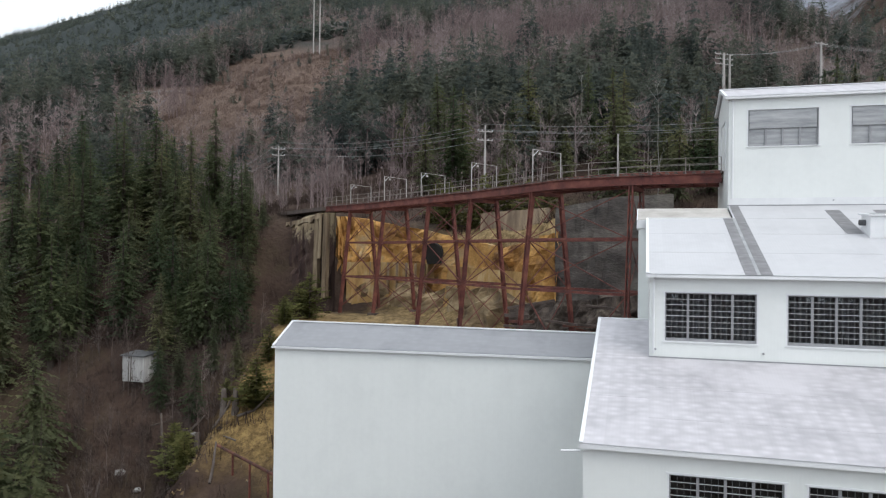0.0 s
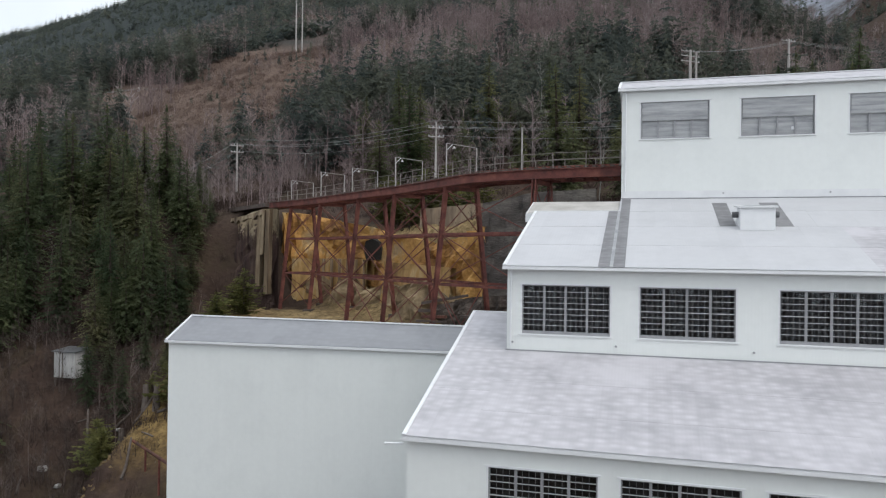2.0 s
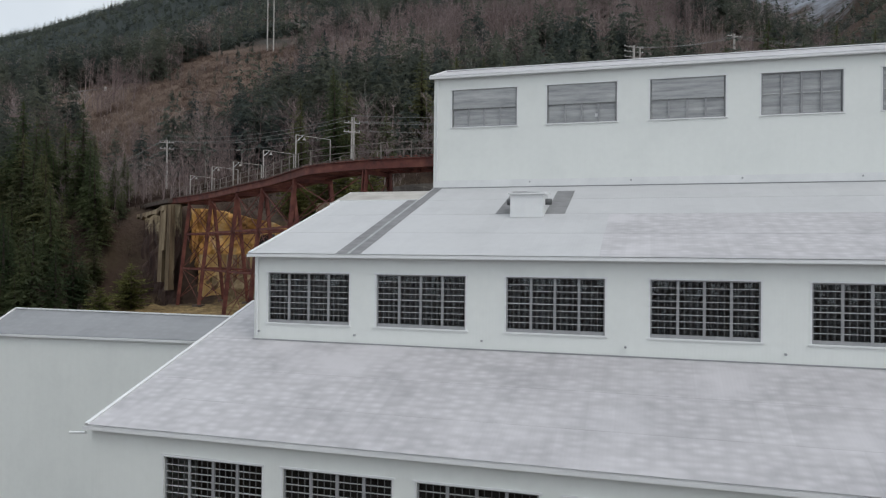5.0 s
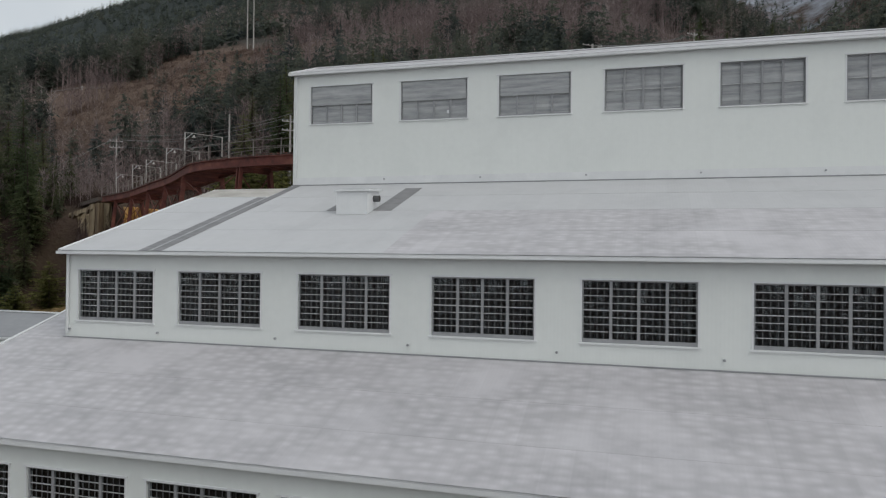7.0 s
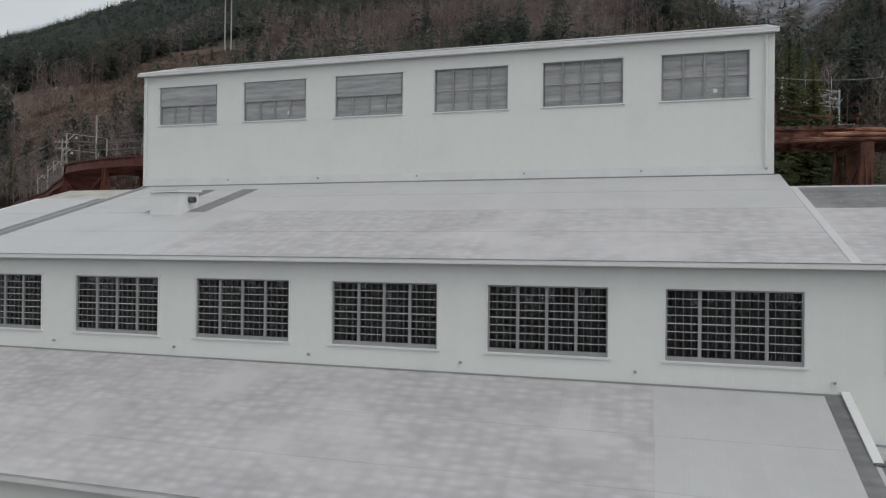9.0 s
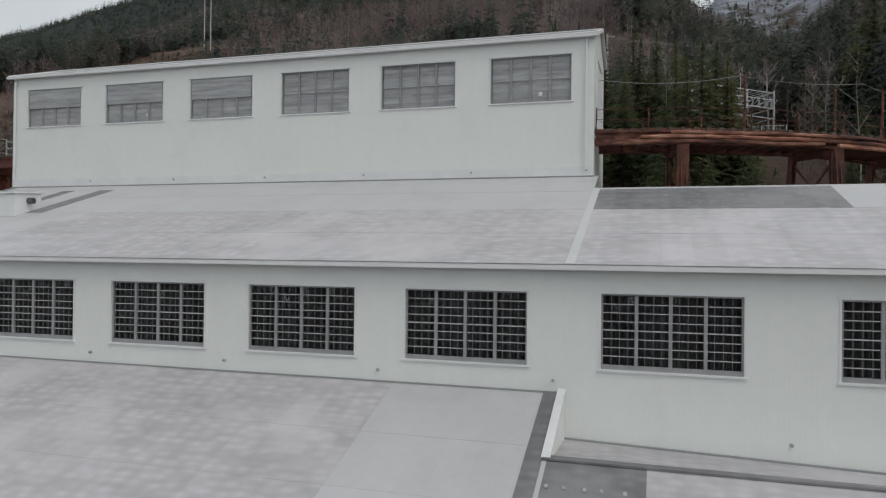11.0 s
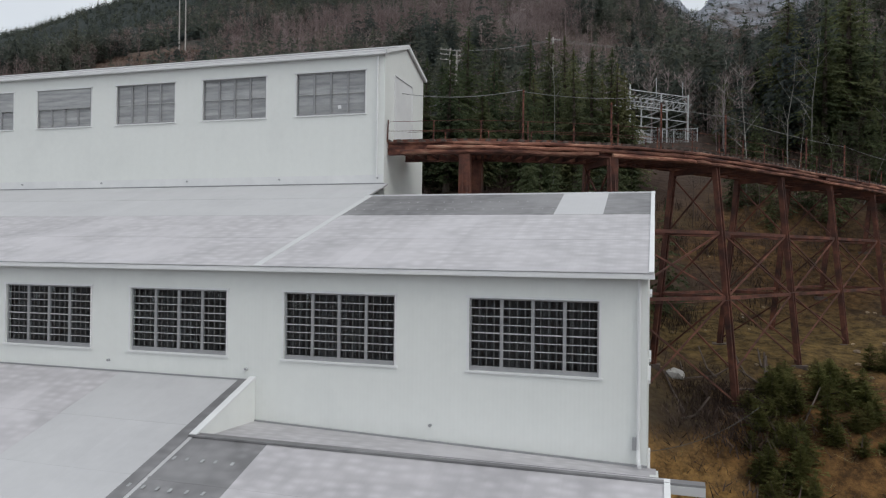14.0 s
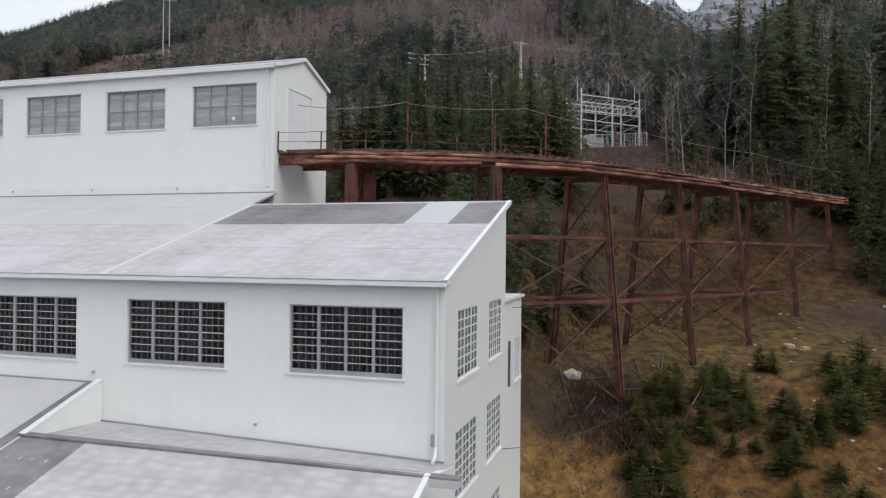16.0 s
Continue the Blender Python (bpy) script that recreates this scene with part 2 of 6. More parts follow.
M_SAPLING = surf("dark_bare_twigs", [(0.060, 0.045, 0.039, 1), (0.098, 0.076, 0.067, 1), (0.155, 0.128, 0.118, 1)], 0.2, 2, 0.95, bump=0, vary=0.4, island=0.3, spec=0.05)
M_RUBBLE = surf("ochre_rubble", [(0.07, 0.05, 0.032, 1), (0.16, 0.115, 0.06, 1), (0.30, 0.235, 0.13, 1)], 0.3, 3, 0.95, bump=0.2, island=0.45, spec=0.1)
M_RUBBLE_DK = surf("dark_rubble", [(0.035, 0.028, 0.024, 1), (0.075, 0.06, 0.05, 1), (0.16, 0.14, 0.12, 1)], 0.3, 3, 0.95, bump=0.2, island=0.5, spec=0.1)
M_SCRUB = surf("dark_scrub", [(0.035, 0.025, 0.021, 1), (0.065, 0.047, 0.040, 1), (0.10, 0.075, 0.065, 1)], 0.15, 0.8, 0.95, bump=0, island=0.35, grain=0.2, spec=0.05)


def glass_material(name, tint):
    m = bpy.data.materials.new(name)
    m.use_nodes = True
    t = m.node_tree
    N, K = t.nodes.new, t.links.new
    tr = N("ShaderNodeBsdfTransparent")
    tr.inputs[0].default_value = tint
    gl = N("ShaderNodeBsdfGlossy")
    gl.inputs["Roughness"].default_value = 0.06
    ns = N("ShaderNodeTexNoise")
    ns.inputs["Scale"].default_value = 2.5
    K(N("ShaderNodeNewGeometry").outputs["Position"], ns.inputs["Vector"])
    b = N("ShaderNodeBump")
    b.inputs["Strength"].default_value, b.inputs["Distance"].default_value = 0.08, 0.05
    K(ns.outputs["Fac"], b.inputs["Height"])
    K(b.outputs[0], gl.inputs["Normal"])
    lw = N("ShaderNodeLayerWeight")
    p5 = N("ShaderNodeMath")
    p5.operation = "POWER"
    p5.inputs[1].default_value = 5.0
    K(lw.outputs["Facing"], p5.inputs[0])
    fr = N("ShaderNodeMath")
    fr.operation = "MULTIPLY_ADD"
    fr.inputs[1].default_value, fr.inputs[2].default_value = 0.96, 0.04
    K(p5.outputs[0], fr.inputs[0])
    mx = N("ShaderNodeMixShader")
    K(fr.outputs[0], mx.inputs[0])
    K(tr.outputs[0], mx.inputs[1])
    K(gl.outputs[0], mx.inputs[2])
    K(mx.outputs[0], t.nodes["Material Output"].inputs[0])
    return m


def pale_runs(m, z_top, reach, colour):
    """Lime runs of uneven length down from the top edge of a wall."""
    t = m.node_tree
    N, K = t.nodes.new, t.links.new
    p = t.nodes["Principled BSDF"]
    pos = N("ShaderNodeNewGeometry").outputs["Position"]
    mp = N("ShaderNodeMapping")
    mp.inputs["Scale"].default_value = (3.0, 3.0, 0.12)
    K(pos, mp.inputs[0])
    nz = N("ShaderNodeTexNoise")
    nz.inputs["Scale"].default_value, nz.inputs["Detail"].default_value, nz.inputs["Roughness"].default_value = 0.8, 6, 0.75
    K(mp.outputs[0], nz.inputs["Vector"])
    sep = N("ShaderNodeSeparateXYZ")
    K(pos, sep.inputs[0])
    dn = N("ShaderNodeMapRange")
    dn.inputs["From Min"].default_value, dn.inputs["From Max"].default_value = z_top - reach, z_top
    dn.inputs["To Min"].default_value, dn.inputs["To Max"].default_value = -0.10, 0.32
    K(sep.outputs[2], dn.inputs["Value"])
    ad = N("ShaderNodeMath")
    K(nz.outputs["Fac"], ad.inputs[0])
    K(dn.outputs[0], ad.inputs[1])
    mr = N("ShaderNodeMapRange")
    mr.inputs["From Min"].default_value, mr.inputs["From Max"].default_value = 0.60, 0.72
    K(ad.outputs[0], mr.inputs["Value"])
    mx = N("ShaderNodeMix")
    mx.data_type = "RGBA"
    K(mr.outputs[0], mx.inputs["Factor"])
    K(p.inputs["Base Color"].links[0].from_socket, mx.inputs["A"])
    mx.inputs["B"].default_value = colour
    K(mx.outputs["Result"], p.inputs["Base Color"])


pale_runs(M_ABUT, 39.4, 6.0, (0.36, 0.29, 0.19, 1))


def leafy(m, amount=0.3):
    """Lets part of the light through thin sprays of needles."""
    t = m.node_tree
    p = t.nodes["Principled BSDF"]
    tl = t.nodes.new("ShaderNodeBsdfTranslucent")
    t.links.new(p.inputs["Base Color"].links[0].from_socket, tl.inputs[0])
    mx = t.nodes.new("ShaderNodeMixShader")
    mx.inputs[0].default_value = amount
    t.links.new(p.outputs[0], mx.inputs[1])
    t.links.new(tl.outputs[0], mx.inputs[2])
    t.links.new(mx.outputs[0], t.nodes["Material Output"].inputs[0])


for m in (M_NEEDLE, M_YOUNG, M_FAR):
    leafy(m, 0.6)

M_GLASS = glass_material("window_glass", (0.90, 0.93, 0.94, 1))

# ---- mesh helpers ----


def bm_new():
    return bmesh.new()


def box(bm, x0, x1, y0, y1, z0, z1):
    vs = [bm.verts.new(c) for c in ((x0, y0, z0), (x1, y0, z0), (x1, y1, z0), (x0, y1, z0), (x0, y0, z1), (x1, y0, z1), (x1, y1, z1), (x0, y1, z1))]
    for f in ((0, 3, 2, 1), (4, 5, 6, 7), (0, 1, 5, 4), (1, 2, 6, 5), (2, 3, 7, 6), (3, 0, 4, 7)):
        bm.faces.new([vs[i] for i in f])
    return bm


def beam(bm, p, q, w, h, up=(0, 0, 1)):
    """A square-cut bar from p to q, w wide and h high."""
    p, q = Vector(p), Vector(q)
    d = (q - p).normalized()
    side = d.cross(Vector(up))
    if side.length < 1e-3:
        side = d.cross(Vector((1, 0, 0)))
    side.normalize()
    top = side.cross(d).normalized()
    vs = []
    for c in (p, q):
        for a, b in ((-1, -1), (1, -1), (1, 1), (-1, 1)):
            vs.append(bm.verts.new(c + side * (a * w / 2) + top * (b * h / 2)))
    for f in ((0, 1, 2, 3), (7, 6, 5, 4), (0, 4, 5, 1), (1, 5, 6, 2), (2, 6, 7, 3), (3, 7, 4, 0)):
        bm.faces.new([vs[i] for i in f])
    return bm


def tube(bm, pts, radii, n=8):
    """A round bar through pts with a radius at each."""
    rings = []
    pts = [Vector(p) for p in pts]
    if not isinstance(radii, (list, tuple)):
        radii = [radii] * len(pts)
    for i, p in enumerate(pts):
        d = (pts[min(i + 1, len(pts) - 1)] - pts[max(i - 1, 0)]).normalized()
        a = d.cross(Vector((0.1, 0.9, 0.3)))
        if a.length < 0.05:
            a = d.cross(Vector((1, 0, 0)))
        a.normalize()
        b = d.cross(a)
        rings.append([bm.verts.new(p + (a * math.cos(k * 2 * math.pi / n) + b * math.sin(k * 2 * math.pi / n)) * radii[i]) for k in range(n)])
    for r, s in zip(rings, rings[1:]):
        for k in range(n):
            bm.faces.new((r[k], r[(k + 1) % n], s[(k + 1) % n], s[k]))
    bm.faces.new(rings[0][::-1])
    bm.faces.new(rings[-1])
    return bm


def sweep(bm, pts, outline):
    """Carries a closed (sideways, up) outline along pts as one piece."""
    pts = [Vector(p) for p in pts]
    rings = []
    for i, p in enumerate(pts):
        d = (pts[min(i + 1, len(pts) - 1)] - pts[max(i - 1, 0)]).normalized()
        s = d.cross(Vector((0, 0, 1))).normalized()
        rings.append([bm.verts.new(p + s * a + Vector((0, 0, b))) for a, b in outline])
    n = len(outline)
    for r, q in zip(rings, rings[1:]):
        for k in range(n):
            bm.faces.new((r[k], r[(k + 1) % n], q[(k + 1) % n], q[k]))
    bm.faces.new(rings[0][::-1])
    bm.faces.new(rings[-1])
    return bm


def prism(bm, profile, x0, x1):
    """Extrudes a (y, z) outline along x."""
    a = [bm.verts.new((x0, y, z)) for y, z in profile]
    b = [bm.verts.new((x1, y, z)) for y, z in profile]
    n = len(profile)
    bm.faces.new(a)
    bm.faces.new(b[::-1])
    for i in range(n):
        bm.faces.new((a[i], b[i], b[(i + 1) % n], a[(i + 1) % n]))
    return bm


def mesh_of(name, bm, material):
    bmesh.ops.recalc_face_normals(bm, faces=bm.faces)
    me = bpy.data.meshes.new(name)
    bm.to_mesh(me)
    bm.free()
    me.materials.append(material)
    return me


def part(name, bm, material, parent, label=""):
    """Links a bmesh, in the place's own coordinates, as one mesh under a thing or a part."""
    ob = new(name, mesh_of(name, bm, material))
    ob.parent = parent
    if parent is not None:
        ob.matrix_parent_inverse = world_of(parent).inverted()
    if label:
        ob["label"] = label
    return ob


def world_of(ob):
    m = ob.matrix_basis.copy()
    if ob.parent is not None:
        m = world_of(ob.parent) @ ob.matrix_parent_inverse @ m
    return m


def piece(name, me, parent, m):
    """One more object on a shared mesh, placed by m in the place's coordinates."""
    ob = new(name, me)
    ob.parent = parent
    ob.matrix_parent_inverse = world_of(parent).inverted()
    ob.matrix_basis = m
    return ob


def thing(name, at, label, category, group="", kind=""):
    ob = new(name)
    ob.empty_display_size = 0.2
    ob.location = at
    return tagged(ob, label, category, group, kind)


def mesh_arrays(name, verts, faces, material, smooth=False):
    """A mesh of triangles or quads from number arrays."""
    me = bpy.data.meshes.new(name)
    verts, faces = np.asarray(verts, np.float32), np.asarray(faces, np.int32)
    k = faces.shape[1]
    me.vertices.add(len(verts))
    me.vertices.foreach_set("co", verts.ravel())
    me.loops.add(faces.size)
    me.loops.foreach_set("vertex_index", faces.ravel())
    me.polygons.add(len(faces))
    me.polygons.foreach_set("loop_start", np.arange(0, faces.size, k, dtype=np.int32))
    me.polygons.foreach_set("use_smooth", np.full(len(faces), smooth))
    me.update(calc_edges=True)
    me.materials.append(material)
    return me


def vnoise(x, y, seed=0):
    """Smooth value noise over number arrays, between -1 and 1."""
    xi, yi = np.floor(x).astype(np.int64), np.floor(y).astype(np.int64)
    fx, fy = x - xi, y - yi
    fx, fy = fx * fx * (3 - 2 * fx), fy * fy * (3 - 2 * fy)

    def hsh(a, b):
        n = (a * 374761393 + b * 668265263 + seed * 974634533) & 0x7fffffff
        n = ((n ^ (n >> 13)) * 1274126177) & 0x7fffffff
        return ((n ^ (n >> 16)) & 0xffff) / 32767.5 - 1
    a, b, c, d = hsh(xi, yi), hsh(xi + 1, yi), hsh(xi, yi + 1), hsh(xi + 1, yi + 1)
    return (a * (1 - fx) + b * fx) * (1 - fy) + (c * (1 - fx) + d * fx) * fy


def fbm(x, y, seed=0, octaves=4):
    v, a = 0, 1.0
    for i in range(octaves):
        v = v + a * vnoise(x * 2 ** i + 17.3 * i, y * 2 ** i - 9.1 * i, seed + i)
        a *= 0.5
    return v


def smooth(a, b, v):
    t = np.clip((v - a) / (b - a), 0, 1)
    return t * t * (3 - 2 * t)


# ---- the ground ----
DECK_X = [-62.0, -49.8, -40.7, -36.0, -29.9, -22.6, -15.9, -10.1, -7.1, -2.0, 4.2, 12.0]
DECK_Y = [62.5, 53.9, 46.9, 43.9, 39.4, 33.1, 27.5, 21.8, 19.2, 17.2, 16.3, 16.0]
UP_Y = [-60, 0, 13, 25, 35, 45, 55, 75, 100, 170, 224, 350, 600, 1000, 1500, 4000]
UP_Z = [0, 15, 24, 29, 33, 37, 39.5, 44.5, 54, 86, 113, 168, 300, 540, 850, 1000]
LEFT_Y = [-200, -60, 0, 12, 20, 25, 32, 40, 47, 53, 75]
LEFT_Z = [-40, -16, -2, 6, 12.2, 16.5, 21.5, 27, 31.5, 38, 44.5]
RIGHT_Y = [-200, -60, 0, 10, 17, 20, 23, 30, 36, 44, 52, 60, 75]
RIGHT_Z = [-40, -12, 9, 15.5, 21.6, 23.8, 25.4, 27.6, 28.2, 30, 35, 39.4, 46]
MID_Y = [-200, -60, -8, 0, 13, 22, 35, 45, 55]
MID_Z = [-40, -14, 6, 12, 23, 30, 34, 37.5, 40]
RIDGE_B = [-180, -90, -70, -55, -48.5, -45, -41, -36, -30, -15, 0, 8, 16, 30, 60, 100, 180]
RIDGE_E = [0.0, 0.04, 0.12, 0.20, 0.240, 0.272, 0.305, 0.35, 0.42, 0.46, 0.44, 0.37, 0.40, 0.44, 0.30, 0.1, 0.0]


def ground_z(x, y, rough=True):
    x, y = np.asarray(x, float), np.asarray(y, float)
    far = np.interp(y, UP_Y, UP_Z)
    left = np.where(y < 75, np.interp(y, LEFT_Y, LEFT_Z), far)
    right = np.where(y < 75, np.interp(y, RIGHT_Y, RIGHT_Z), far + 1.5 * smooth(75, 90, y) * 0)
    mid = np.where(y < 55, np.interp(y, MID_Y, MID_Z), np.maximum(far, 40))
    # the cut below the curved trestle, with a rock face at its back
    yd = np.interp(x, DECK_X, DECK_Y)
    d = (y - yd) * 0.74
    bench = np.interp(y, [0, 6, 12, 20, 28, 33], [4, 9, 13, 18, 23.5, 26])
    top = np.interp(x, [-44, -38, -30, -22, -14, -8, 0], [39, 38.6, 36.6, 35.0, 36.5, 38.5, 39.5])
    d0 = np.interp(x, [-44, -14, -9], [7.6, 7.6, 10.4])
    heap = bench + np.clip(d - 3.0, 0, 6) * 0.55
    cut = heap + (top - heap) * smooth(0, 2.0, d - d0)
    cut = np.where(d > d0 + 2.0, np.minimum(top + (d - d0 - 2.0) * 0.45, np.maximum(far, top)), cut)
    cutm = smooth(-43, -38.5, x) * (1 - smooth(-1, 4, x)) * (1 - smooth(24, 34, d))
    h = left + (mid - left) * smooth(-8, -1, x)
    h = h + (right - h) * smooth(50, 58, x)
    h = h + (cut - h) * cutm
    h = h - 5.0 * smooth(-53, -48, x) * (1 - smooth(-41, -38.5, x)) * smooth(32, 42, y) * (1 - smooth(47.5, 50.5, y))
    # the shape of the mountains behind, by bearing
    r = np.hypot(x - 30, y + 25)
    b = np.degrees(np.arctan2(x - 30, y + 25))
    e = np.interp(b, RIDGE_B, RIDGE_E)
    cap = 34 + r * e * (0.74 + 0.26 * smooth(350, 1400, r))
    h = np.where(r > 300, h + (np.minimum(h, cap) - h) * smooth(300, 500, r), h)
    h = np.where(r > 2000, np.minimum(h, 34 + 2000 * e - (r - 2000) * 0.4), h)
    gap = np.exp(-((b - 8) / 6.5) ** 2) * smooth(310, 400, r)
    low = 34 + r * (0.235 + 0.17 * smooth(900, 1900, r))
    h = h + (np.where(r > 900, np.minimum(low, 34 + 2000 * 0.405 - np.maximum(r - 2000, 0) * 0.4), np.minimum(h, low)) - h) * gap
    # the far skyline dips left of the snowy peak, and a saddle opens the crest before it
    dip = np.maximum(np.exp(-((b + 1) / 4.2) ** 2), np.exp(-((b - 3.6) / 2.2) ** 2)) * smooth(600, 900, r)
    h = h + (np.minimum(h, 34 + np.minimum(r, 2000) * 0.318 - np.maximum(r - 2000, 0) * 0.4) - h) * dip
    h = h - 15 * np.exp(-((x - 86) / 24) ** 2) * smooth(135, 200, y) * (1 - smooth(300, 380, y))
    h = h - 40 * np.exp(-((x - 92) / 28) ** 2) * smooth(230, 340, y) * (1 - smooth(380, 520, y))
    if rough:
        a = np.clip((r - 20) / 160, 0.15, 1.0)
        h = h + a * 2.2 * fbm(x / 40, y / 40, 3) + 0.35 * fbm(x / 5, y / 5, 8) + 0.12 * fbm(x / 1.3, y / 1.3, 21, 2)
        h = h + smooth(260, 700, r) * 16 * fbm(x / 170, y / 170, 5)
    return h


def gz(x, y):
    return float(ground_z(np.array([x]), np.array([y]))[0])


# soil, moss, bare ochre earth and brush, in patches of their own
def ground_material():
    m = surf("hillside", [(0.032, 0.021, 0.017, 1), (0.064, 0.043, 0.033, 1), (0.054, 0.043, 0.026, 1)], 0.10, 1.6, 0.97, bump=0.8, grain=0.35, bump_scale=0.35, spec=0.1)
    t = m.node_tree
    N, K = t.nodes.new, t.links.new
    p = t.nodes["Principled BSDF"]
    pos = N("ShaderNodeNewGeometry").outputs["Position"]
    base = p.inputs["Base Color"].links[0].from_socket

    def patch(base, centre, radii, colours, scale, edge=0.35):
        sub = N("ShaderNodeVectorMath")
        sub.operation = "SUBTRACT"
        sub.inputs[1].default_value = centre
        K(pos, sub.inputs[0])
        div = N("ShaderNodeVectorMath")
        div.operation = "DIVIDE"
        div.inputs[1].default_value = radii
        K(sub.outputs[0], div.inputs[0])
        ln = N("ShaderNodeVectorMath")
        ln.operation = "LENGTH"
        K(div.outputs[0], ln.inputs[0])
        nz = N("ShaderNodeTexNoise")
        nz.inputs["Scale"].default_value, nz.inputs["Detail"].default_value = scale, 6
        K(pos, nz.inputs["Vector"])
        add = N("ShaderNodeMath")
        add.operation = "MULTIPLY_ADD"
        add.inputs[1].default_value = 1.6
        K(nz.outputs["Fac"], add.inputs[0])
        K(ln.outputs["Value"], add.inputs[2])
        mr = N("ShaderNodeMapRange")
        mr.inputs["From Min"].default_value, mr.inputs["From Max"].default_value = 1.8 - edge, 1.8 + edge
        mr.inputs["To Min"].default_value, mr.inputs["To Max"].default_value = 1, 0
        K(add.outputs[0], mr.inputs["Value"])
        n2 = N("ShaderNodeTexNoise")
        n2.inputs["Scale"].default_value, n2.inputs["Detail"].default_value, n2.inputs["Roughness"].default_value = 1.1, 8, 0.8
        K(pos, n2.inputs["Vector"])
        rp = N("ShaderNodeValToRGB")
        rp.color_ramp.elements[0].position, rp.color_ramp.elements[1].position = 0.40, 0.62
        rp.color_ramp.elements[0].color, rp.color_ramp.elements[1].color = colours
        K(n2.outputs["Fac"], rp.inputs[0])
        mx = N("ShaderNodeMix")
        mx.data_type = "RGBA"
        K(mr.outputs[0], mx.inputs["Factor"])
        K(base, mx.inputs["A"])
        K(rp.outputs[0], mx.inputs["B"])
        return mx.outputs["Result"]
    # mossy bench and ochre soil below the far trestle, ochre spoil beside the tall white building, brown clearing up the hill
    base = patch(base, (-40, 270, 130), (330, 190, 190), ((0.060, 0.047, 0.039, 1), (0.125, 0.096, 0.082, 1)), 0.02)
    base = patch(base, (68, 34, 29), (20, 11, 9), ((0.040, 0.028, 0.014, 1), (0.170, 0.114, 0.045, 1)), 0.12)
    base = patch(base, (69, 52, 36), (12, 14, 9), ((0.032, 0.020, 0.012, 1), (0.125, 0.073, 0.032, 1)), 0.12)
    base = patch(base, (58.5, 15, 20), (5.5, 5.5, 6), ((0.10, 0.058, 0.024, 1), (0.31, 0.185, 0.068, 1)), 0.2)
    base = patch(base, (71, 19, 22), (11, 9, 8), ((0.048, 0.028, 0.014, 1), (0.185, 0.100, 0.038, 1)), 0.2)
    base = patch(base, (-33, 27, 22), (8, 13, 12), ((0.085, 0.056, 0.024, 1), (0.27, 0.185, 0.078, 1)), 0.15)
    base = patch(base, (-20, 38, 32), (22, 14, 9), ((0.12, 0.085, 0.042, 1), (0.38, 0.275, 0.14, 1)), 0.15)
    base = patch(base, (-128, 185, 95), (46, 95, 80), ((0.078, 0.055, 0.044, 1), (0.185, 0.134, 0.106, 1)), 0.03)
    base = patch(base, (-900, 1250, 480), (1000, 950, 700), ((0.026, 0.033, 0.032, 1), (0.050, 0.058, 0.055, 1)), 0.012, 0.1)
    # thin old snow high on the mountain behind
    sep = N("ShaderNodeSeparateXYZ")
    K(pos, sep.inputs[0])
    nz = N("ShaderNodeTexNoise")
    nz.inputs["Scale"].default_value, nz.inputs["Detail"].default_value, nz.inputs["Roughness"].default_value = 0.02, 8, 0.75
    K(pos, nz.inputs["Vector"])
    lift = N("ShaderNodeMath")
    lift.operation = "MULTIPLY_ADD"
    lift.inputs[1].default_value = 700.0
    K(nz.outputs["Fac"], lift.inputs[0])
    K(sep.outputs[2], lift.inputs[2])
    side = N("ShaderNodeMapRange")
    side.inputs["From Min"].default_value, side.inputs["From Max"].default_value = -700.0, 0.0
    side.inputs["To Min"].default_value, side.inputs["To Max"].default_value = -150.0, 130.0
    K(sep.outputs[0], side.inputs["Value"])
    both = N("ShaderNodeMath")
    K(lift.outputs[0], both.inputs[0])
    K(side.outputs[0], both.inputs[1])
    mr = N("ShaderNodeMapRange")
    mr.inputs["From Min"].default_value, mr.inputs["From Max"].default_value = 850.0, 1060.0
    K(both.outputs[0], mr.inputs["Value"])
    mx = N("ShaderNodeMix")
    mx.data_type = "RGBA"
    K(mr.outputs[0], mx.inputs["Factor"])
    K(base, mx.inputs["A"])
    mx.inputs["B"].default_value = (0.30, 0.325, 0.37, 1)
    K(mx.outputs["Result"], p.inputs["Base Color"])
    return m


M_GROUND = ground_material()
bear = np.radians(np.concatenate([np.linspace(-180, -76, 40, endpoint=False), np.linspace(-76, 46, 420, endpoint=False), np.linspace(46, 180, 50)]))
radii = np.concatenate([[0.0], np.geomspace(6, 4200, 300)])
gb, gr = np.meshgrid(bear, radii)
gx, gy = 30 + gr * np.sin(gb), -25 + gr * np.cos(gb)
gzv = ground_z(gx, gy)
nb, nr = len(bear), len(radii)
ids = np.arange(nb * nr).reshape(nr, nb)
quads = np.stack([ids[:-1, :-1], ids[:-1, 1:], ids[1:, 1:], ids[1:, :-1]], -1).reshape(-1, 4)
ground = new("ground", mesh_arrays("ground", np.stack([gx, gy, gzv], -1).reshape(-1, 3), quads, M_GROUND, True))
tagged(ground, "steep brown hillside with moss and ochre soil", "ground", kind="structure")

# ---- the stepped white mill ----


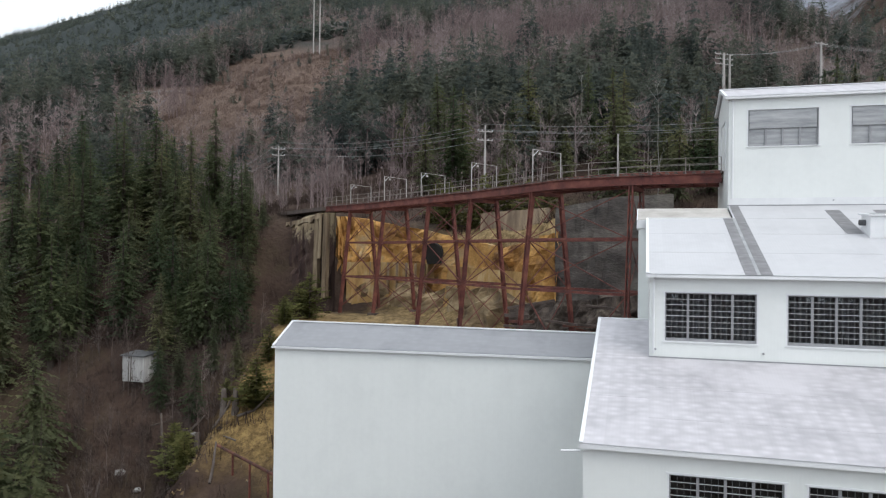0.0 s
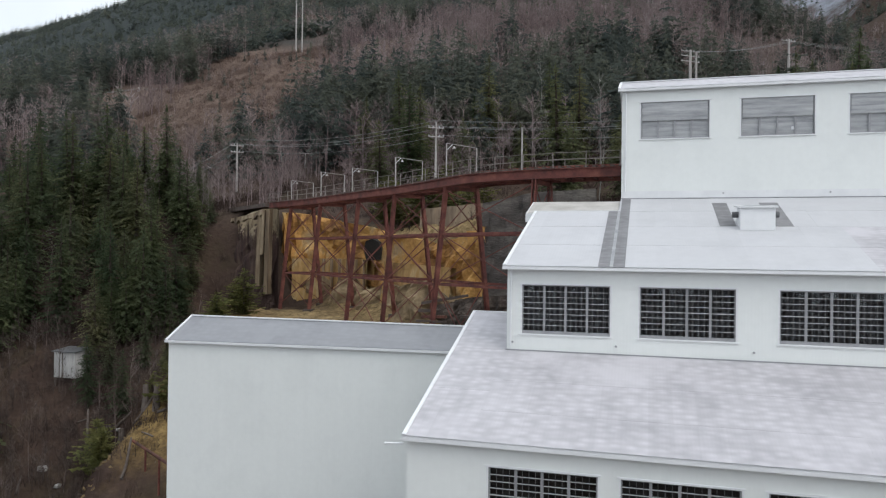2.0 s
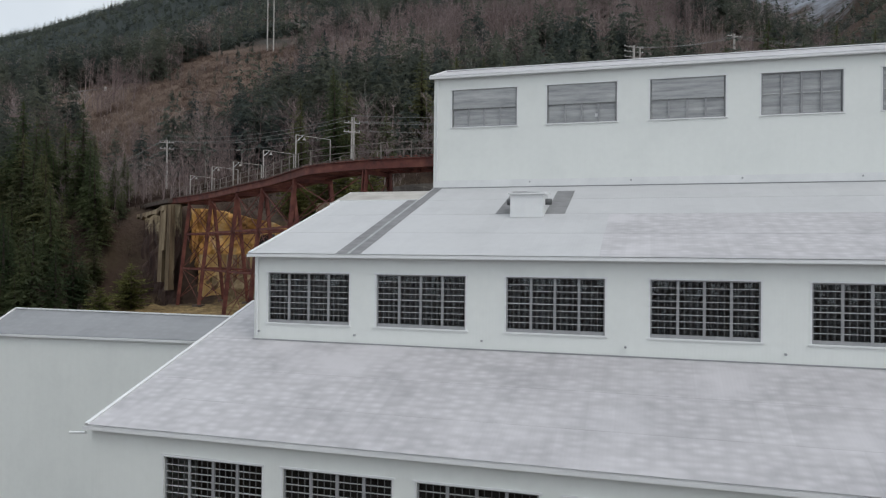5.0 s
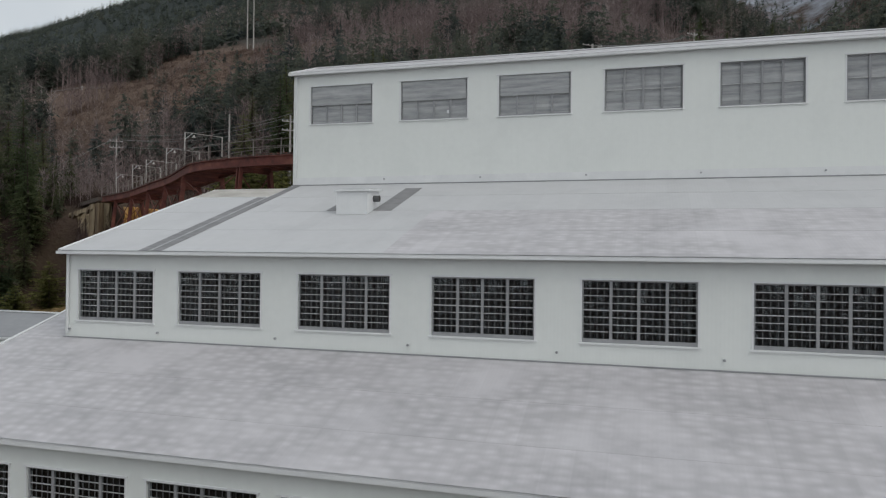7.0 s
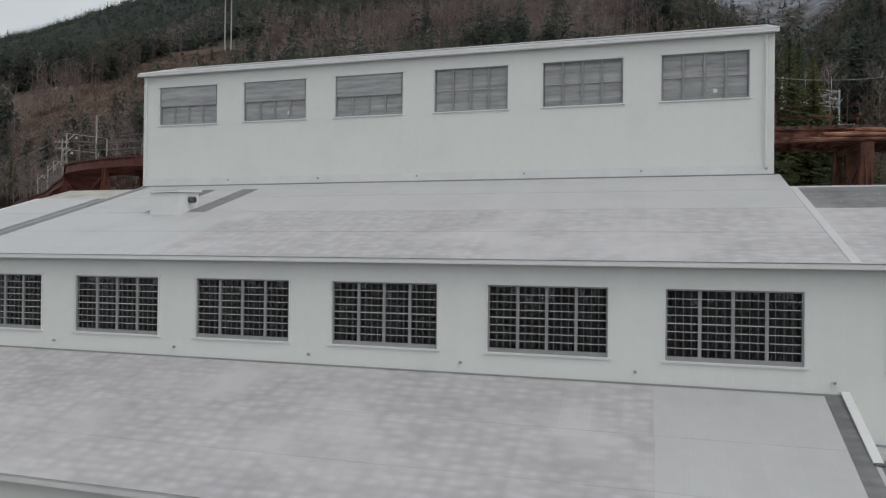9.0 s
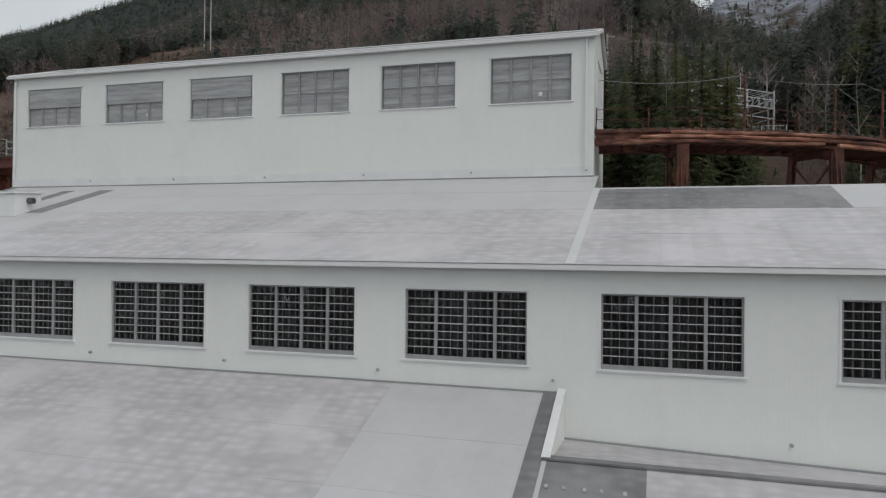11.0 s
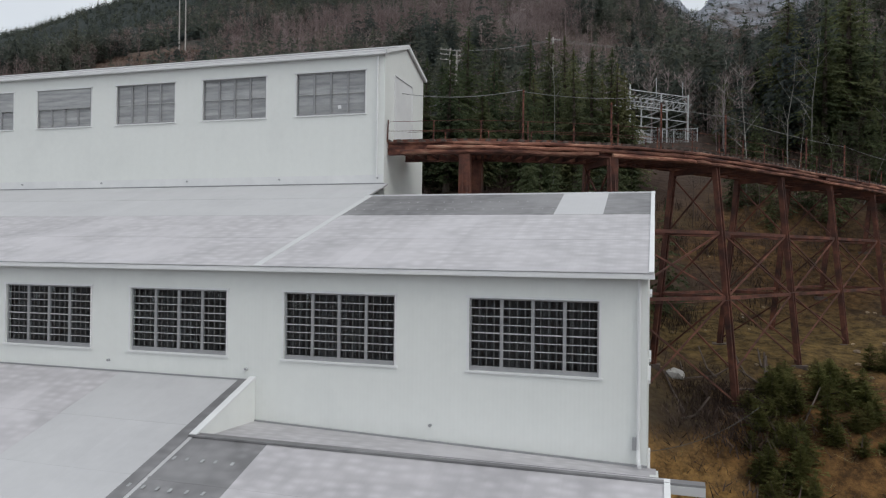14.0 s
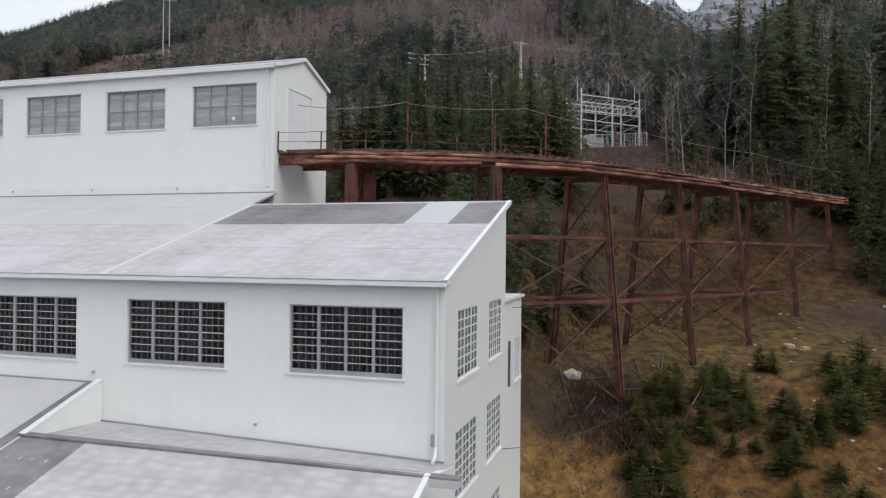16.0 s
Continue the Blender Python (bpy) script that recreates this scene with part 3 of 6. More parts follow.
def wall_with_openings(x0, x1, z0, z1, y, th, openings):
    """A wall facing -y, with holes through its thickness."""
    bm = bm_new()
    xs = sorted({x0, x1, *[o[0] for o in openings], *[o[1] for o in openings]})
    zs = sorted({z0, z1, *[o[2] for o in openings], *[o[3] for o in openings]})

    def is_open(i, k):
        if i < 0 or k < 0 or i >= len(xs) - 1 or k >= len(zs) - 1:
            return None
        cx, cz = (xs[i] + xs[i + 1]) / 2, (zs[k] + zs[k + 1]) / 2
        return any(o[0] < cx < o[1] and o[2] < cz < o[3] for o in openings)
    V = {}

    def v(i, k, b):
        if (i, k, b) not in V:
            V[i, k, b] = bm.verts.new((xs[i], y + (th if b else 0), zs[k]))
        return V[i, k, b]
    for i in range(len(xs) - 1):
        for k in range(len(zs) - 1):
            if is_open(i, k):
                continue
            bm.faces.new((v(i, k, 0), v(i + 1, k, 0), v(i + 1, k + 1, 0), v(i, k + 1, 0)))
            bm.faces.new((v(i, k, 1), v(i, k + 1, 1), v(i + 1, k + 1, 1), v(i + 1, k, 1)))
            for di, dk, a, b in ((-1, 0, (i, k), (i, k + 1)), (1, 0, (i + 1, k), (i + 1, k + 1)), (0, -1, (i, k), (i + 1, k)), (0, 1, (i, k + 1), (i + 1, k + 1))):
                if is_open(i + di, k + dk) in (None, True):
                    bm.faces.new((v(*a, 0), v(*b, 0), v(*b, 1), v(*a, 1)))
    return bm


def turned(bm, x, to_right=True):
    """Turns a wall built along x, facing -y, to stand along y at x and face +x (or -x)."""
    for vt in bm.verts:
        a, b, c = vt.co
        vt.co = (x - b, a, c) if to_right else (x + b, a, c)
    return bm


WIN_H = 2.45
mill = thing("mill_building", (28, 0, 12), "long stepped white corrugated-metal mill on a hillside", "building")

W_MID = [0.0, 5.68, 11.84, 18.0, 24.17, 30.4, 36.62, 43.33, 50.3]
W_TOP = [5.56, 11.73, 17.93, 24.11, 30.32, 36.53]
W_LOW = [0.0, 5.1, 10.25, 15.35, 21.4, 27.5, 33.6, 39.8, 45.9, 52.0]
WW = 4.3
MID_EAVE, MID_SLOPE = 33.33, 0.317
LOW_EAVE, LOW_SLOPE = 26.47, 0.334


def mid_z(y):
    return MID_EAVE + MID_SLOPE * (y + 0.3)


def low_z(y):
    return LOW_EAVE + LOW_SLOPE * (y + 7.85)


holes_mid = [(x, x + WW, 29.94, 29.94 + WIN_H) for x in W_MID]
holes_low = [(x, x + 4.25, 23.1, 25.46) for x in W_LOW]
holes_top = [(x, x + 4.26, 41.6, 44.02) for x in W_TOP]
part("front_wall", wall_with_openings(-0.75, 56.1, 22, mid_z(0) - 0.10, 0, 0.25, holes_mid), M_WALL, mill)
part("front_wall", wall_with_openings(-3.4, 56.45, 3, low_z(-7.7) - 0.09, -7.7, 0.25, holes_low), M_WALL, mill)
part("front_wall", wall_with_openings(4.35, 41.95, 36.5, 44.92, 13.35, 0.25, holes_top), M_WALL, mill)

# end walls of the middle step
ends = [(1.65, 4.75, 29.7, 32.25), (6.75, 9.35, 29.7, 32.25), (1.45, 4.7, 25.4, 27.9), (6.5, 9.35, 25.4, 27.9), (6.4, 9.35, 21.2, 23.7)]
bm = turned(wall_with_openings(0.25, 10.2, 3, 33.1, 0, 0.25, ends), 56.1)
part("end_wall", bm, M_WALLX, mill)
bm = prism(bm_new(), [(0.25, 33.1), (10.2, 33.1), (10.2, mid_z(10.2) - 0.1), (0.25, mid_z(0.25) - 0.1)], 55.85, 56.1)
part("end_gable", bm, M_WALLX, mill)
bm = prism(bm_new(), [(0.25, 20), (10.2, 20), (10.2, mid_z(10.2) - 0.1), (0.25, mid_z(0.25) - 0.1)], -0.75, -0.5)
part("end_wall", bm, M_WALLX, mill)
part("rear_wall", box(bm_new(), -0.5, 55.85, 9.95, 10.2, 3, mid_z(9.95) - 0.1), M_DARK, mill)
# end walls of the lowest step
bm = prism(bm_new(), [(-7.45, 3), (-0.05, 3), (-0.05, low_z(-0.05) - 0.09), (-7.45, low_z(-7.45) - 0.09)], -3.4, -3.15)
part("end_wall", bm, M_WALLX, mill)
bm = prism(bm_new(), [(-0.05, 12), (4.4, 12), (4.4, low_z(4.4) - 0.09), (-0.05, low_z(-0.05) - 0.09)], -3.4, -3.15)
part("end_wall", bm, M_WALLX, mill)
bm = prism(bm_new(), [(-7.45, 3), (-0.01, 3), (-0.01, 27.15), (-3.6, 27.70), (-7.45, low_z(-7.45) - 0.09)], 56.2, 56.45)
part("end_wall", bm, M_WALLX, mill)
part("rear_wall", box(bm_new(), -3.15, -0.76, 4.2, 4.4, 12, low_z(4.2) - 0.1), M_WALL, mill)
# end walls of the top step
for x0 in (4.35, 41.70):
    bm = prism(bm_new(), [(13.6, 30), (20.1, 30), (20.1, 44.87), (16.85, 46.05), (13.6, 44.92)], x0, x0 + 0.25)
    part("end_wall", bm, M_WALLX, mill)
part("rear_wall", box(bm_new(), 4.6, 41.7, 19.85, 20.1, 30, 44.9), M_WALL, mill)
# dark rooms behind the glass: near-black surfaces carry the unlit gloom in their colour
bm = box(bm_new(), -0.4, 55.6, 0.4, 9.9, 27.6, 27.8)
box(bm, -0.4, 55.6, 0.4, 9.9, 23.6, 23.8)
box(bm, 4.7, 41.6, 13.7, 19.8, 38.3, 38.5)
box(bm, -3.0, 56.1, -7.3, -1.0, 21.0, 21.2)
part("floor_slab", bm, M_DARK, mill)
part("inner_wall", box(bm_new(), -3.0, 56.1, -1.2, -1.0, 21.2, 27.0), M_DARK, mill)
# annexes behind the middle step
bm = box(bm_new(), -1.4, 4.3, 10.22, 13.3, 20, 35.98)
part("annex_wall", bm, M_WALLX, mill)
bm = prism(bm_new(), [(10.15, 36.0), (13.6, 36.0), (13.6, 37.5), (13.4, 37.5), (10.35, 36.55), (10.15, 36.55)], -1.52, 4.3)
part("annex_roof", bm, M_TRIM, mill)
part("annex_roof_sheet", prism(bm_new(), [(10.36, 36.57), (13.38, 37.47), (13.38, 37.5), (10.36, 36.6)], -1.45, 4.28), surf("dusty_roofing", [(0.36, 0.34, 0.31, 1), (0.52, 0.50, 0.47, 1)], 0.7, 8, 0.8, bump=0.1), mill, "dusty tan-grey roofing")
aw = turned(wall_with_openings(10.22, 14.8, 3, 32.0, 0, 0.2, [(13.1, 14.4, 27.8, 30.0)]), 56.05)
part("annex_wall", aw, M_WALLX, mill)
part("annex_wall", box(bm_new(), 42.2, 55.84, 10.22, 14.8, 3, 32.0), M_DARK, mill)
part("annex_parapet", box(bm_new(), 42.0, 56.2, 10.22, 14.95, 32.0, 32.14), M_TRIM, mill)
part("conduit", box(bm_new(), 56.053, 56.14, 11.2, 11.4, 27.8, 30.0), M_SASH_DARK, mill, "dark vertical duct")


# windows
def grid_window(name, wx, wz, w, h, y, parent, cols=4, sub=4, rows=8, material=M_SASH, panes=True, group=""):
    """A steel sash: outer frame, posts, thin bars, one pane in each light, head trim and sill."""
    f, fb = 0.06, (0.15 if rows > 2 else 0.07)
    iw, ih = w - 2 * f, h - f - fb
    cw = iw / cols
    lights = [(wx + f + c * cw + (0.055 if c else 0), wx + f + (c + 1) * cw - (0.055 if c < cols - 1 else 0), wz + fb, wz + h - f) for c in range(cols)]
    ob = part(name, wall_with_openings(wx, wx + w, wz, wz + h, y + 0.06, 0.1, lights), material, parent)
    rh = ih / rows
    pw = cw / sub
    key = (round(iw, 3), round(ih, 3), material.name)
    if key not in BARS:
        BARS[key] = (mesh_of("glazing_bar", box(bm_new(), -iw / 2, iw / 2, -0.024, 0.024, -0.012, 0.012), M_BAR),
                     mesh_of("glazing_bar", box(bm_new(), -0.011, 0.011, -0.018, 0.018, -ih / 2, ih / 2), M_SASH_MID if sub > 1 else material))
    for c in range(cols):
        for s in range(1, sub):
            PANES.append(("glazing_bar", BARS[key][1], ob, pose(wx + f + c * cw + s * pw, y + 0.112, wz + fb + ih / 2)))
    for r in range(1, rows):
        PANES.append(("glazing_bar", BARS[key][0], ob, pose(wx + w / 2, y + 0.11, wz + fb + r * rh) @ Matrix.Diagonal((1, 1, 1.5 if r == rows // 2 else 1, 1))))
    trim = bm_new()
    box(trim, wx - 0.12, wx + w + 0.12, y - 0.05, y - 0.003, wz + h, wz + h + 0.07)
    part("head_trim", trim, M_TRIM, ob)
    part("jamb_trim", box(bm_new(), wx - 0.07, wx - 0.004, y - 0.025, y - 0.003, wz - 0.002, wz + h), M_TRIM, ob)
    part("jamb_trim", box(bm_new(), wx + w + 0.004, wx + w + 0.07, y - 0.025, y - 0.003, wz - 0.002, wz + h), M_TRIM, ob)
    sill = bm_new()
    box(sill, wx - 0.12, wx + w + 0.12, y - 0.07, y + 0.05, wz - 0.065, wz - 0.002)
    part("sill", sill, M_TRIM, ob)
    if panes:
        key = (round(pw, 4), round(rh, 4))
        if key not in PANE:
            PANE[key] = mesh_of("pane", box(bm_new(), -pw / 2, pw / 2, -0.002, 0.002, -rh / 2, rh / 2), M_GLASS)
        for c in range(cols * sub):
            for r in range(rows):
                m = pose(wx + f + (c + 0.5) * pw, y + 0.11, wz + fb + (r + 0.5) * rh, random.gauss(0, 0.5), 0, random.gauss(0, 0.5))
                PANES.append(("pane", PANE[key], ob, m))
    return ob


PANE, PANES, BARS = {}, [], {}


def curtain(x, w, z, h, y, parent):
    """A pleated dusty cloth hung a little behind the glass."""
    bm = bm_new()
    n = 140
    cols = []
    for k in range(n + 1):
        u = k / n
        dy = 0.07 * math.sin(u * 110 + 2 * math.sin(u * 9)) + 0.02 * math.sin(u * 31)
        cols.append([bm.verts.new((x + w * u, y + dy, zz)) for zz in (z, z + h)])
    for a, b in zip(cols, cols[1:]):
        bm.faces.new((a[0], b[0], b[1], a[1]))
    bmesh.ops.solidify(bm, geom=list(bm.faces), thickness=0.01)
    part("curtain", bm, M_CURTAIN, parent, "dusty grey pleated curtain behind the glass")


for x in W_MID:
    ob = grid_window("window", x, 29.94, WW, WIN_H, 0, mill)
    curtain(x - 0.05, WW + 0.1, 29.88, WIN_H + 0.2, 0.34, ob)
for i, x in enumerate(W_LOW):
    grid_window("window", x, 23.1, 4.25, 2.36, -7.7, mill, panes=i < 4)
    if i >= 4:
        part("glass_sheet", box(bm_new(), x + 0.07, x + 4.18, -7.594, -7.59, 23.17, 25.39), M_GLASS, mill)

# clerestory windows of the top step: thin lapped boards behind four tall lights, unglazed;
# their pale grey also stands for sky reflected in the missing glass
for n, x in enumerate(W_TOP):
    ob = grid_window("window", x, 41.6, 4.26, 2.42, 13.35, mill, cols=4, sub=1, rows=2, material=M_SASH, panes=False)
    strip = mesh_of("board", box(bm_new(), -2.05, 2.05, -0.006, 0.006, -0.082, 0.082), M_SHEET)
    for k in range(15):
        PANES.append(("board", strip, ob, pose(x + 2.13, 13.52, 41.60 + 0.085 + 0.158 * k + random.uniform(-0.004, 0.004), random.uniform(2, 7), random.gauss(0, 0.12), 0)))
    if n < 3:
        for k in range(8):
            PANES.append(("board", strip, ob, pose(x + 2.13, 13.40, 42.87 + 0.15 * k, 3, 0, 0) @ Matrix.Diagonal((0.995, 1, 0.9, 1))))
    part("patch", box(bm_new(), x + 3.35 - 0.4 * (n % 3), x + 3.55 - 0.4 * (n % 3), 13.495, 13.503, 41.95, 42.15), M_TRIM, ob, "small pale repair patch") if n in (1, 5) else None


def side_window(y0, y1, z0, z1, x):
    """A sash in an end wall: frame with three lights, glazing bars, one pane to a light, pale backing and sill."""
    f, n, rows = 0.06, 3, 7
    cw, rh = (y1 - y0 - 2 * f) / n, (z1 - z0 - 2 * f) / rows
    lights = [(y0 + f + c * cw + (0.045 if c else 0), y0 + f + (c + 1) * cw - (0.045 if c < n - 1 else 0), z0 + f, z1 - f) for c in range(n)]
    ob = part("window", turned(wall_with_openings(y0, y1, z0, z1, 0.015, 0.05, lights), x), M_TRIM, mill)
    for k in range(1, rows):
        zz = z0 + f + rh * k
        part("glazing_bar", box(bm_new(), x - 0.052, x - 0.022, y0 + f, y1 - f, zz - 0.022, zz + 0.022), M_TRIM, ob)
    for c in range(n):
        yy = y0 + f + (c + 0.5) * cw
        part("glazing_bar", box(bm_new(), x - 0.050, x - 0.024, yy - 0.016, yy + 0.016, z0 + f, z1 - f), M_TRIM, ob)
        part("pane", box(bm_new(), x - 0.042, x - 0.039, lights[c][0], lights[c][1], z0 + f, z1 - f), M_GLASS, ob)
    # added pale sheet: its colour stands for sky reflected in the panes
    part("blind", box(bm_new(), x - 0.10, x - 0.085, y0 + 0.03, y1 - 0.03, z0 + (z1 - z0) * random.uniform(0.02, 0.1), z1 - 0.03), M_BAR, ob, "pale grey sheet behind the glass, standing for reflected sky")
    part("sill", box(bm_new(), x + 0.003, x + 0.09, y0 - 0.1, y1 + 0.1, z0 - 0.12, z0 - 0.002), M_TRIM, ob)


for o in ends:
    side_window(*o, 56.1)
side_window(13.1, 14.4, 27.8, 30.0, 56.05)

# roofs: a thin deck, then lapped sheets, one object each
SHEETS = []


def roof_plane(name, x0, x1, rows, zf, width, grey=(), plain=()):
    """Sheets laid in rows up a slope. grey: (x0, x1, y0, y1) stretches of bare metal."""
    prof = [(rows[0], zf(rows[0]) - 0.08), (rows[-1], zf(rows[-1]) - 0.08), (rows[-1], zf(rows[-1]) - 0.012), (rows[0], zf(rows[0]) - 0.012)]
    deck = part(name, prism(bm_new(), prof, x0, x1), M_ROOF, mill)
    n = max(1, round((x1 - x0) / width))
    w = (x1 - x0) / n
    for ya, yb in zip(rows, rows[1:]):
        ln = math.hypot(yb - ya, zf(yb) - zf(ya)) + 0.10
        ang = math.degrees(math.atan2(zf(yb) - zf(ya), yb - ya))
        shp = {}
        for k in range(n):
            cx = x0 + (k + 0.5) * w
            cy = (ya + yb) / 2
            bare = any(g[0] <= cx <= g[1] and g[2] <= cy <= g[3] for g in grey)
            if not bare and any(g[0] <= cx <= g[1] and g[2] <= cy <= g[3] for g in plain):
                bare = 2
            if bare not in shp:
                shp[bare] = mesh_of("roof_sheet", box(bm_new(), -w / 2 - 0.02, w / 2 + 0.02, -ln / 2, ln / 2, -0.003, 0.003), {0: M_ROOF, 1: M_GREY, 2: M_ROOF_S}[int(bare)])
            SHEETS.append(("roof_sheet", shp[bare], deck, pose(cx, cy, zf(cy) + 0.008 + random.uniform(0, 0.003), ang - (0.10 if ang > 0 else -0.10), random.gauss(0, 0.05), random.gauss(0, 0.04))))
    return deck


roof_plane("roof", -0.85, 4.35, [-0.30, 3.2, 6.75, 10.2], mid_z, 0.88, plain=[(-9, 9, -9, 20)])
roof_plane("roof", 4.35, 42.2, [-0.30, 3.2, 6.75, 10.1, 13.33], mid_z, 1.05, plain=[(0, 16, -9, 20), (0, 50, 6.7, 20)])
roof_plane("roof", 42.2, 56.22, [-0.30, 3.2, 6.72, 10.45], mid_z, 1.0, grey=[(42.4, 52.4, 6.7, 11), (54.3, 56.2, 6.7, 11)], plain=[(52.4, 54.4, 6.7, 20)])
roof_plane("roof", -3.48, -0.77, [-7.85, -4.0, -0.02, 4.5], low_z, 0.93)
roof_plane("roof", -0.77, 42.12, [-7.85, -5.6, -3.0, -0.02], low_z, 0.98, plain=[(35.8, 43, -9, 1)])
roof_plane("roof", 42.12, 56.65, [-7.85, -5.7, -3.5], low_z, 0.9, grey=[(42, 44.4, -9, 0)])
strip = part("roof", prism(bm_new(), [(-3.45, 26.8), (-0.02, 26.8), (-0.02, 27.1), (-3.45, 27.3)], 42.14, 56.4), M_GREY, mill)
for k in range(12):
    xa, xb = 42.2 + k * 1.18, 42.2 + (k + 1) * 1.18 + 0.02
    za, zb = 27.60 - 0.38 * (xa - 42.2) / 13.6, 27.60 - 0.38 * (xb - 42.2) / 13.6
    bm = bm_new()
    ring = [(xa, -3.42, 27.78 - 0.02 * k), (xb, -3.42, 27.76 - 0.02 * k), (xb, -0.02, zb), (xa, -0.02, za)]
    up = [bm.verts.new(c) for c in ring]
    dn = [bm.verts.new((c[0], c[1], c[2] - 0.02)) for c in ring]
    bm.faces.new(up)
    bm.faces.new(dn[::-1])
    for i in range(4):
        bm.faces.new((dn[i], dn[(i + 1) % 4], up[(i + 1) % 4], up[i]))
    part("roof_sheet", bm, M_ROOF, strip)
roof_plane("roof", 4.15, 42.1, [13.15, 16.85], lambda y: 44.95 + 0.335 * (y - 13.15), 1.2)
roof_plane("roof", 4.15, 42.1, [16.87, 20.3], lambda y: 46.19 - 0.36 * (y - 16.87), 1.2)

# roof edges, gutters, rake trims, flashings
for (xa, xb, y, z) in ((-0.92, 56.3, -0.33, mid_z(-0.3)), (-3.55, 56.7, -7.88, low_z(-7.85)), (4.1, 42.12, 13.16, 44.95)):
    outline = [(y - 0.16, z - 0.19), (y + 0.03, z - 0.19), (y + 0.03, z - 0.02), (y + 0.015, z - 0.02), (y + 0.015, z - 0.175), (y - 0.145, z - 0.175), (y - 0.145, z - 0.045), (y - 0.16, z - 0.045)]
    gut = part("gutter", prism(bm_new(), outline, xa, xb), M_TRIM, mill)
    # dark strip along the trough: the gutter's inner shadow, put into colour
    part("gutter_bed", prism(bm_new(), [(y - 0.143, z - 0.173), (y + 0.013, z - 0.173), (y + 0.013, z - 0.11), (y - 0.143, z - 0.11)], xa + 0.02, xb - 0.02), M_SCRUB, gut, "dark strip painted as the gutter's inner shadow")
for xa, ya, za, yb, zb in ((-0.86, -0.32, mid_z(-0.32), 10.2, mid_z(10.2)), (56.2, -0.32, mid_z(-0.32), 10.55, mid_z(10.55)), (-3.48, -7.87, low_z(-7.87), 4.5, low_z(4.5)),
                           (56.65, -7.87, low_z(-7.87), -3.5, low_z(-3.5)), (4.16, 13.13, 44.95, 16.86, 46.2), (4.16, 20.3, 44.95, 16.86, 46.2), (42.06, 13.13, 44.95, 16.86, 46.2), (42.06, 20.3, 44.95, 16.86, 46.2)):
    tb = bm_new()
    beam(tb, (xa, ya, za - 0.04), (xa, yb, zb - 0.04), 0.16, 0.20)
    part("rake_trim", tb, M_TRIM, mill)
part("ridge_cap", beam(bm_new(), (-0.9, 10.2, mid_z(10.2)), (4.3, 10.2, mid_z(10.2)), 0.25, 0.08), M_TRIM, mill)
part("ridge_cap", beam(bm_new(), (42.1, 10.5, mid_z(10.5)), (56.3, 10.5, mid_z(10.5)), 0.25, 0.08), M_TRIM, mill)
part("ridge_cap", beam(bm_new(), (-3.5, 4.5, low_z(4.5)), (-0.76, 4.5, low_z(4.5)), 0.25, 0.08), M_TRIM, mill)
part("ridge_cap", beam(bm_new(), (4.1, 16.86, 46.22), (42.12, 16.86, 46.22), 0.3, 0.06), M_TRIM, mill)
part("ridge_cap", beam(bm_new(), (42.0, -3.52, 27.93), (57.6, -3.52, 27.90), 0.34, 0.06), M_GREY, mill, "bare grey metal ridge cap")
part("flashing", beam(bm_new(), (42.35, -0.33, mid_z(-0.33) + 0.02), (42.35, 10.4, mid_z(10.4) + 0.02), 0.30, 0.02), M_SEAM, mill)
# the low side wall where the lower roof steps down
bm = prism(bm_new(), [(-3.5, 27.5), (-0.02, 27.4), (-0.02, low_z(-0.02) + 0.10), (-3.5, low_z(-3.5) + 0.02)], 42.02, 42.2)
part("step_wall", bm, M_WALLX, mill)
part("step_cap", beam(bm_new(), (42.1, -3.6, low_z(-3.6) + 0.05), (42.1, -0.03, low_z(-0.03) + 0.13), 0.26, 0.06), M_TRIM, mill)
# foot flashings where walls meet the roofs below
part("flashing", beam(bm_new(), (-0.8, -0.06, low_z(-0.06) + 0.04), (42.0, -0.06, low_z(-0.06) + 0.04), 0.06, 0.05), M_SASH, mill, "grey wall-foot flashing")
part("flashing", beam(bm_new(), (42.2, -0.06, 27.63), (56.12, -0.06, 27.25), 0.06, 0.06), M_SASH, mill, "grey wall-foot flashing")
part("flashing", beam(bm_new(), (4.3, 13.29, mid_z(13.29) + 0.04), (42.0, 13.29, mid_z(13.29) + 0.04), 0.06, 0.05), M_SASH, mill, "grey wall-foot flashing")
part("apron", box(bm_new(), 4.4, 41.9, 13.318, 13.346, mid_z(13.3) + 0.06, mid_z(13.3) + 0.52), M_TRIM, mill, "white metal apron along the wall foot")
# darker bare bands on the roof beside the top step, and round the vent
for xa, xb, ya, yb in ((3.72, 4.27, -0.36, 10.15), (4.43, 4.98, -0.36, 13.2), (9.9, 10.75, 6.75, 12.0), (12.6, 13.65, 6.75, 12.0)):
    tb = prism(bm_new(), [(ya, mid_z(ya) + 0.022), (yb, mid_z(yb) + 0.022), (yb, mid_z(yb) + 0.030), (ya, mid_z(ya) + 0.030)], xa, xb)
    part("bare_strip", tb, M_GREY, mill, "bare grey metal strip")
part("worn_strip", prism(bm_new(), [(-0.36, mid_z(-0.36) + 0.020), (10.1, mid_z(10.1) + 0.020), (10.1, mid_z(10.1) + 0.026), (-0.36, mid_z(-0.36) + 0.026)], 4.274, 4.426), M_SHEET, mill, "worn grey metal seam")
tb = prism(bm_new(), [(-7.83, low_z(-7.83) + 0.022), (-0.06, low_z(-0.06) + 0.022), (-0.06, low_z(-0.06) + 0.030), (-7.83, low_z(-7.83) + 0.030)], 41.5, 42.01)
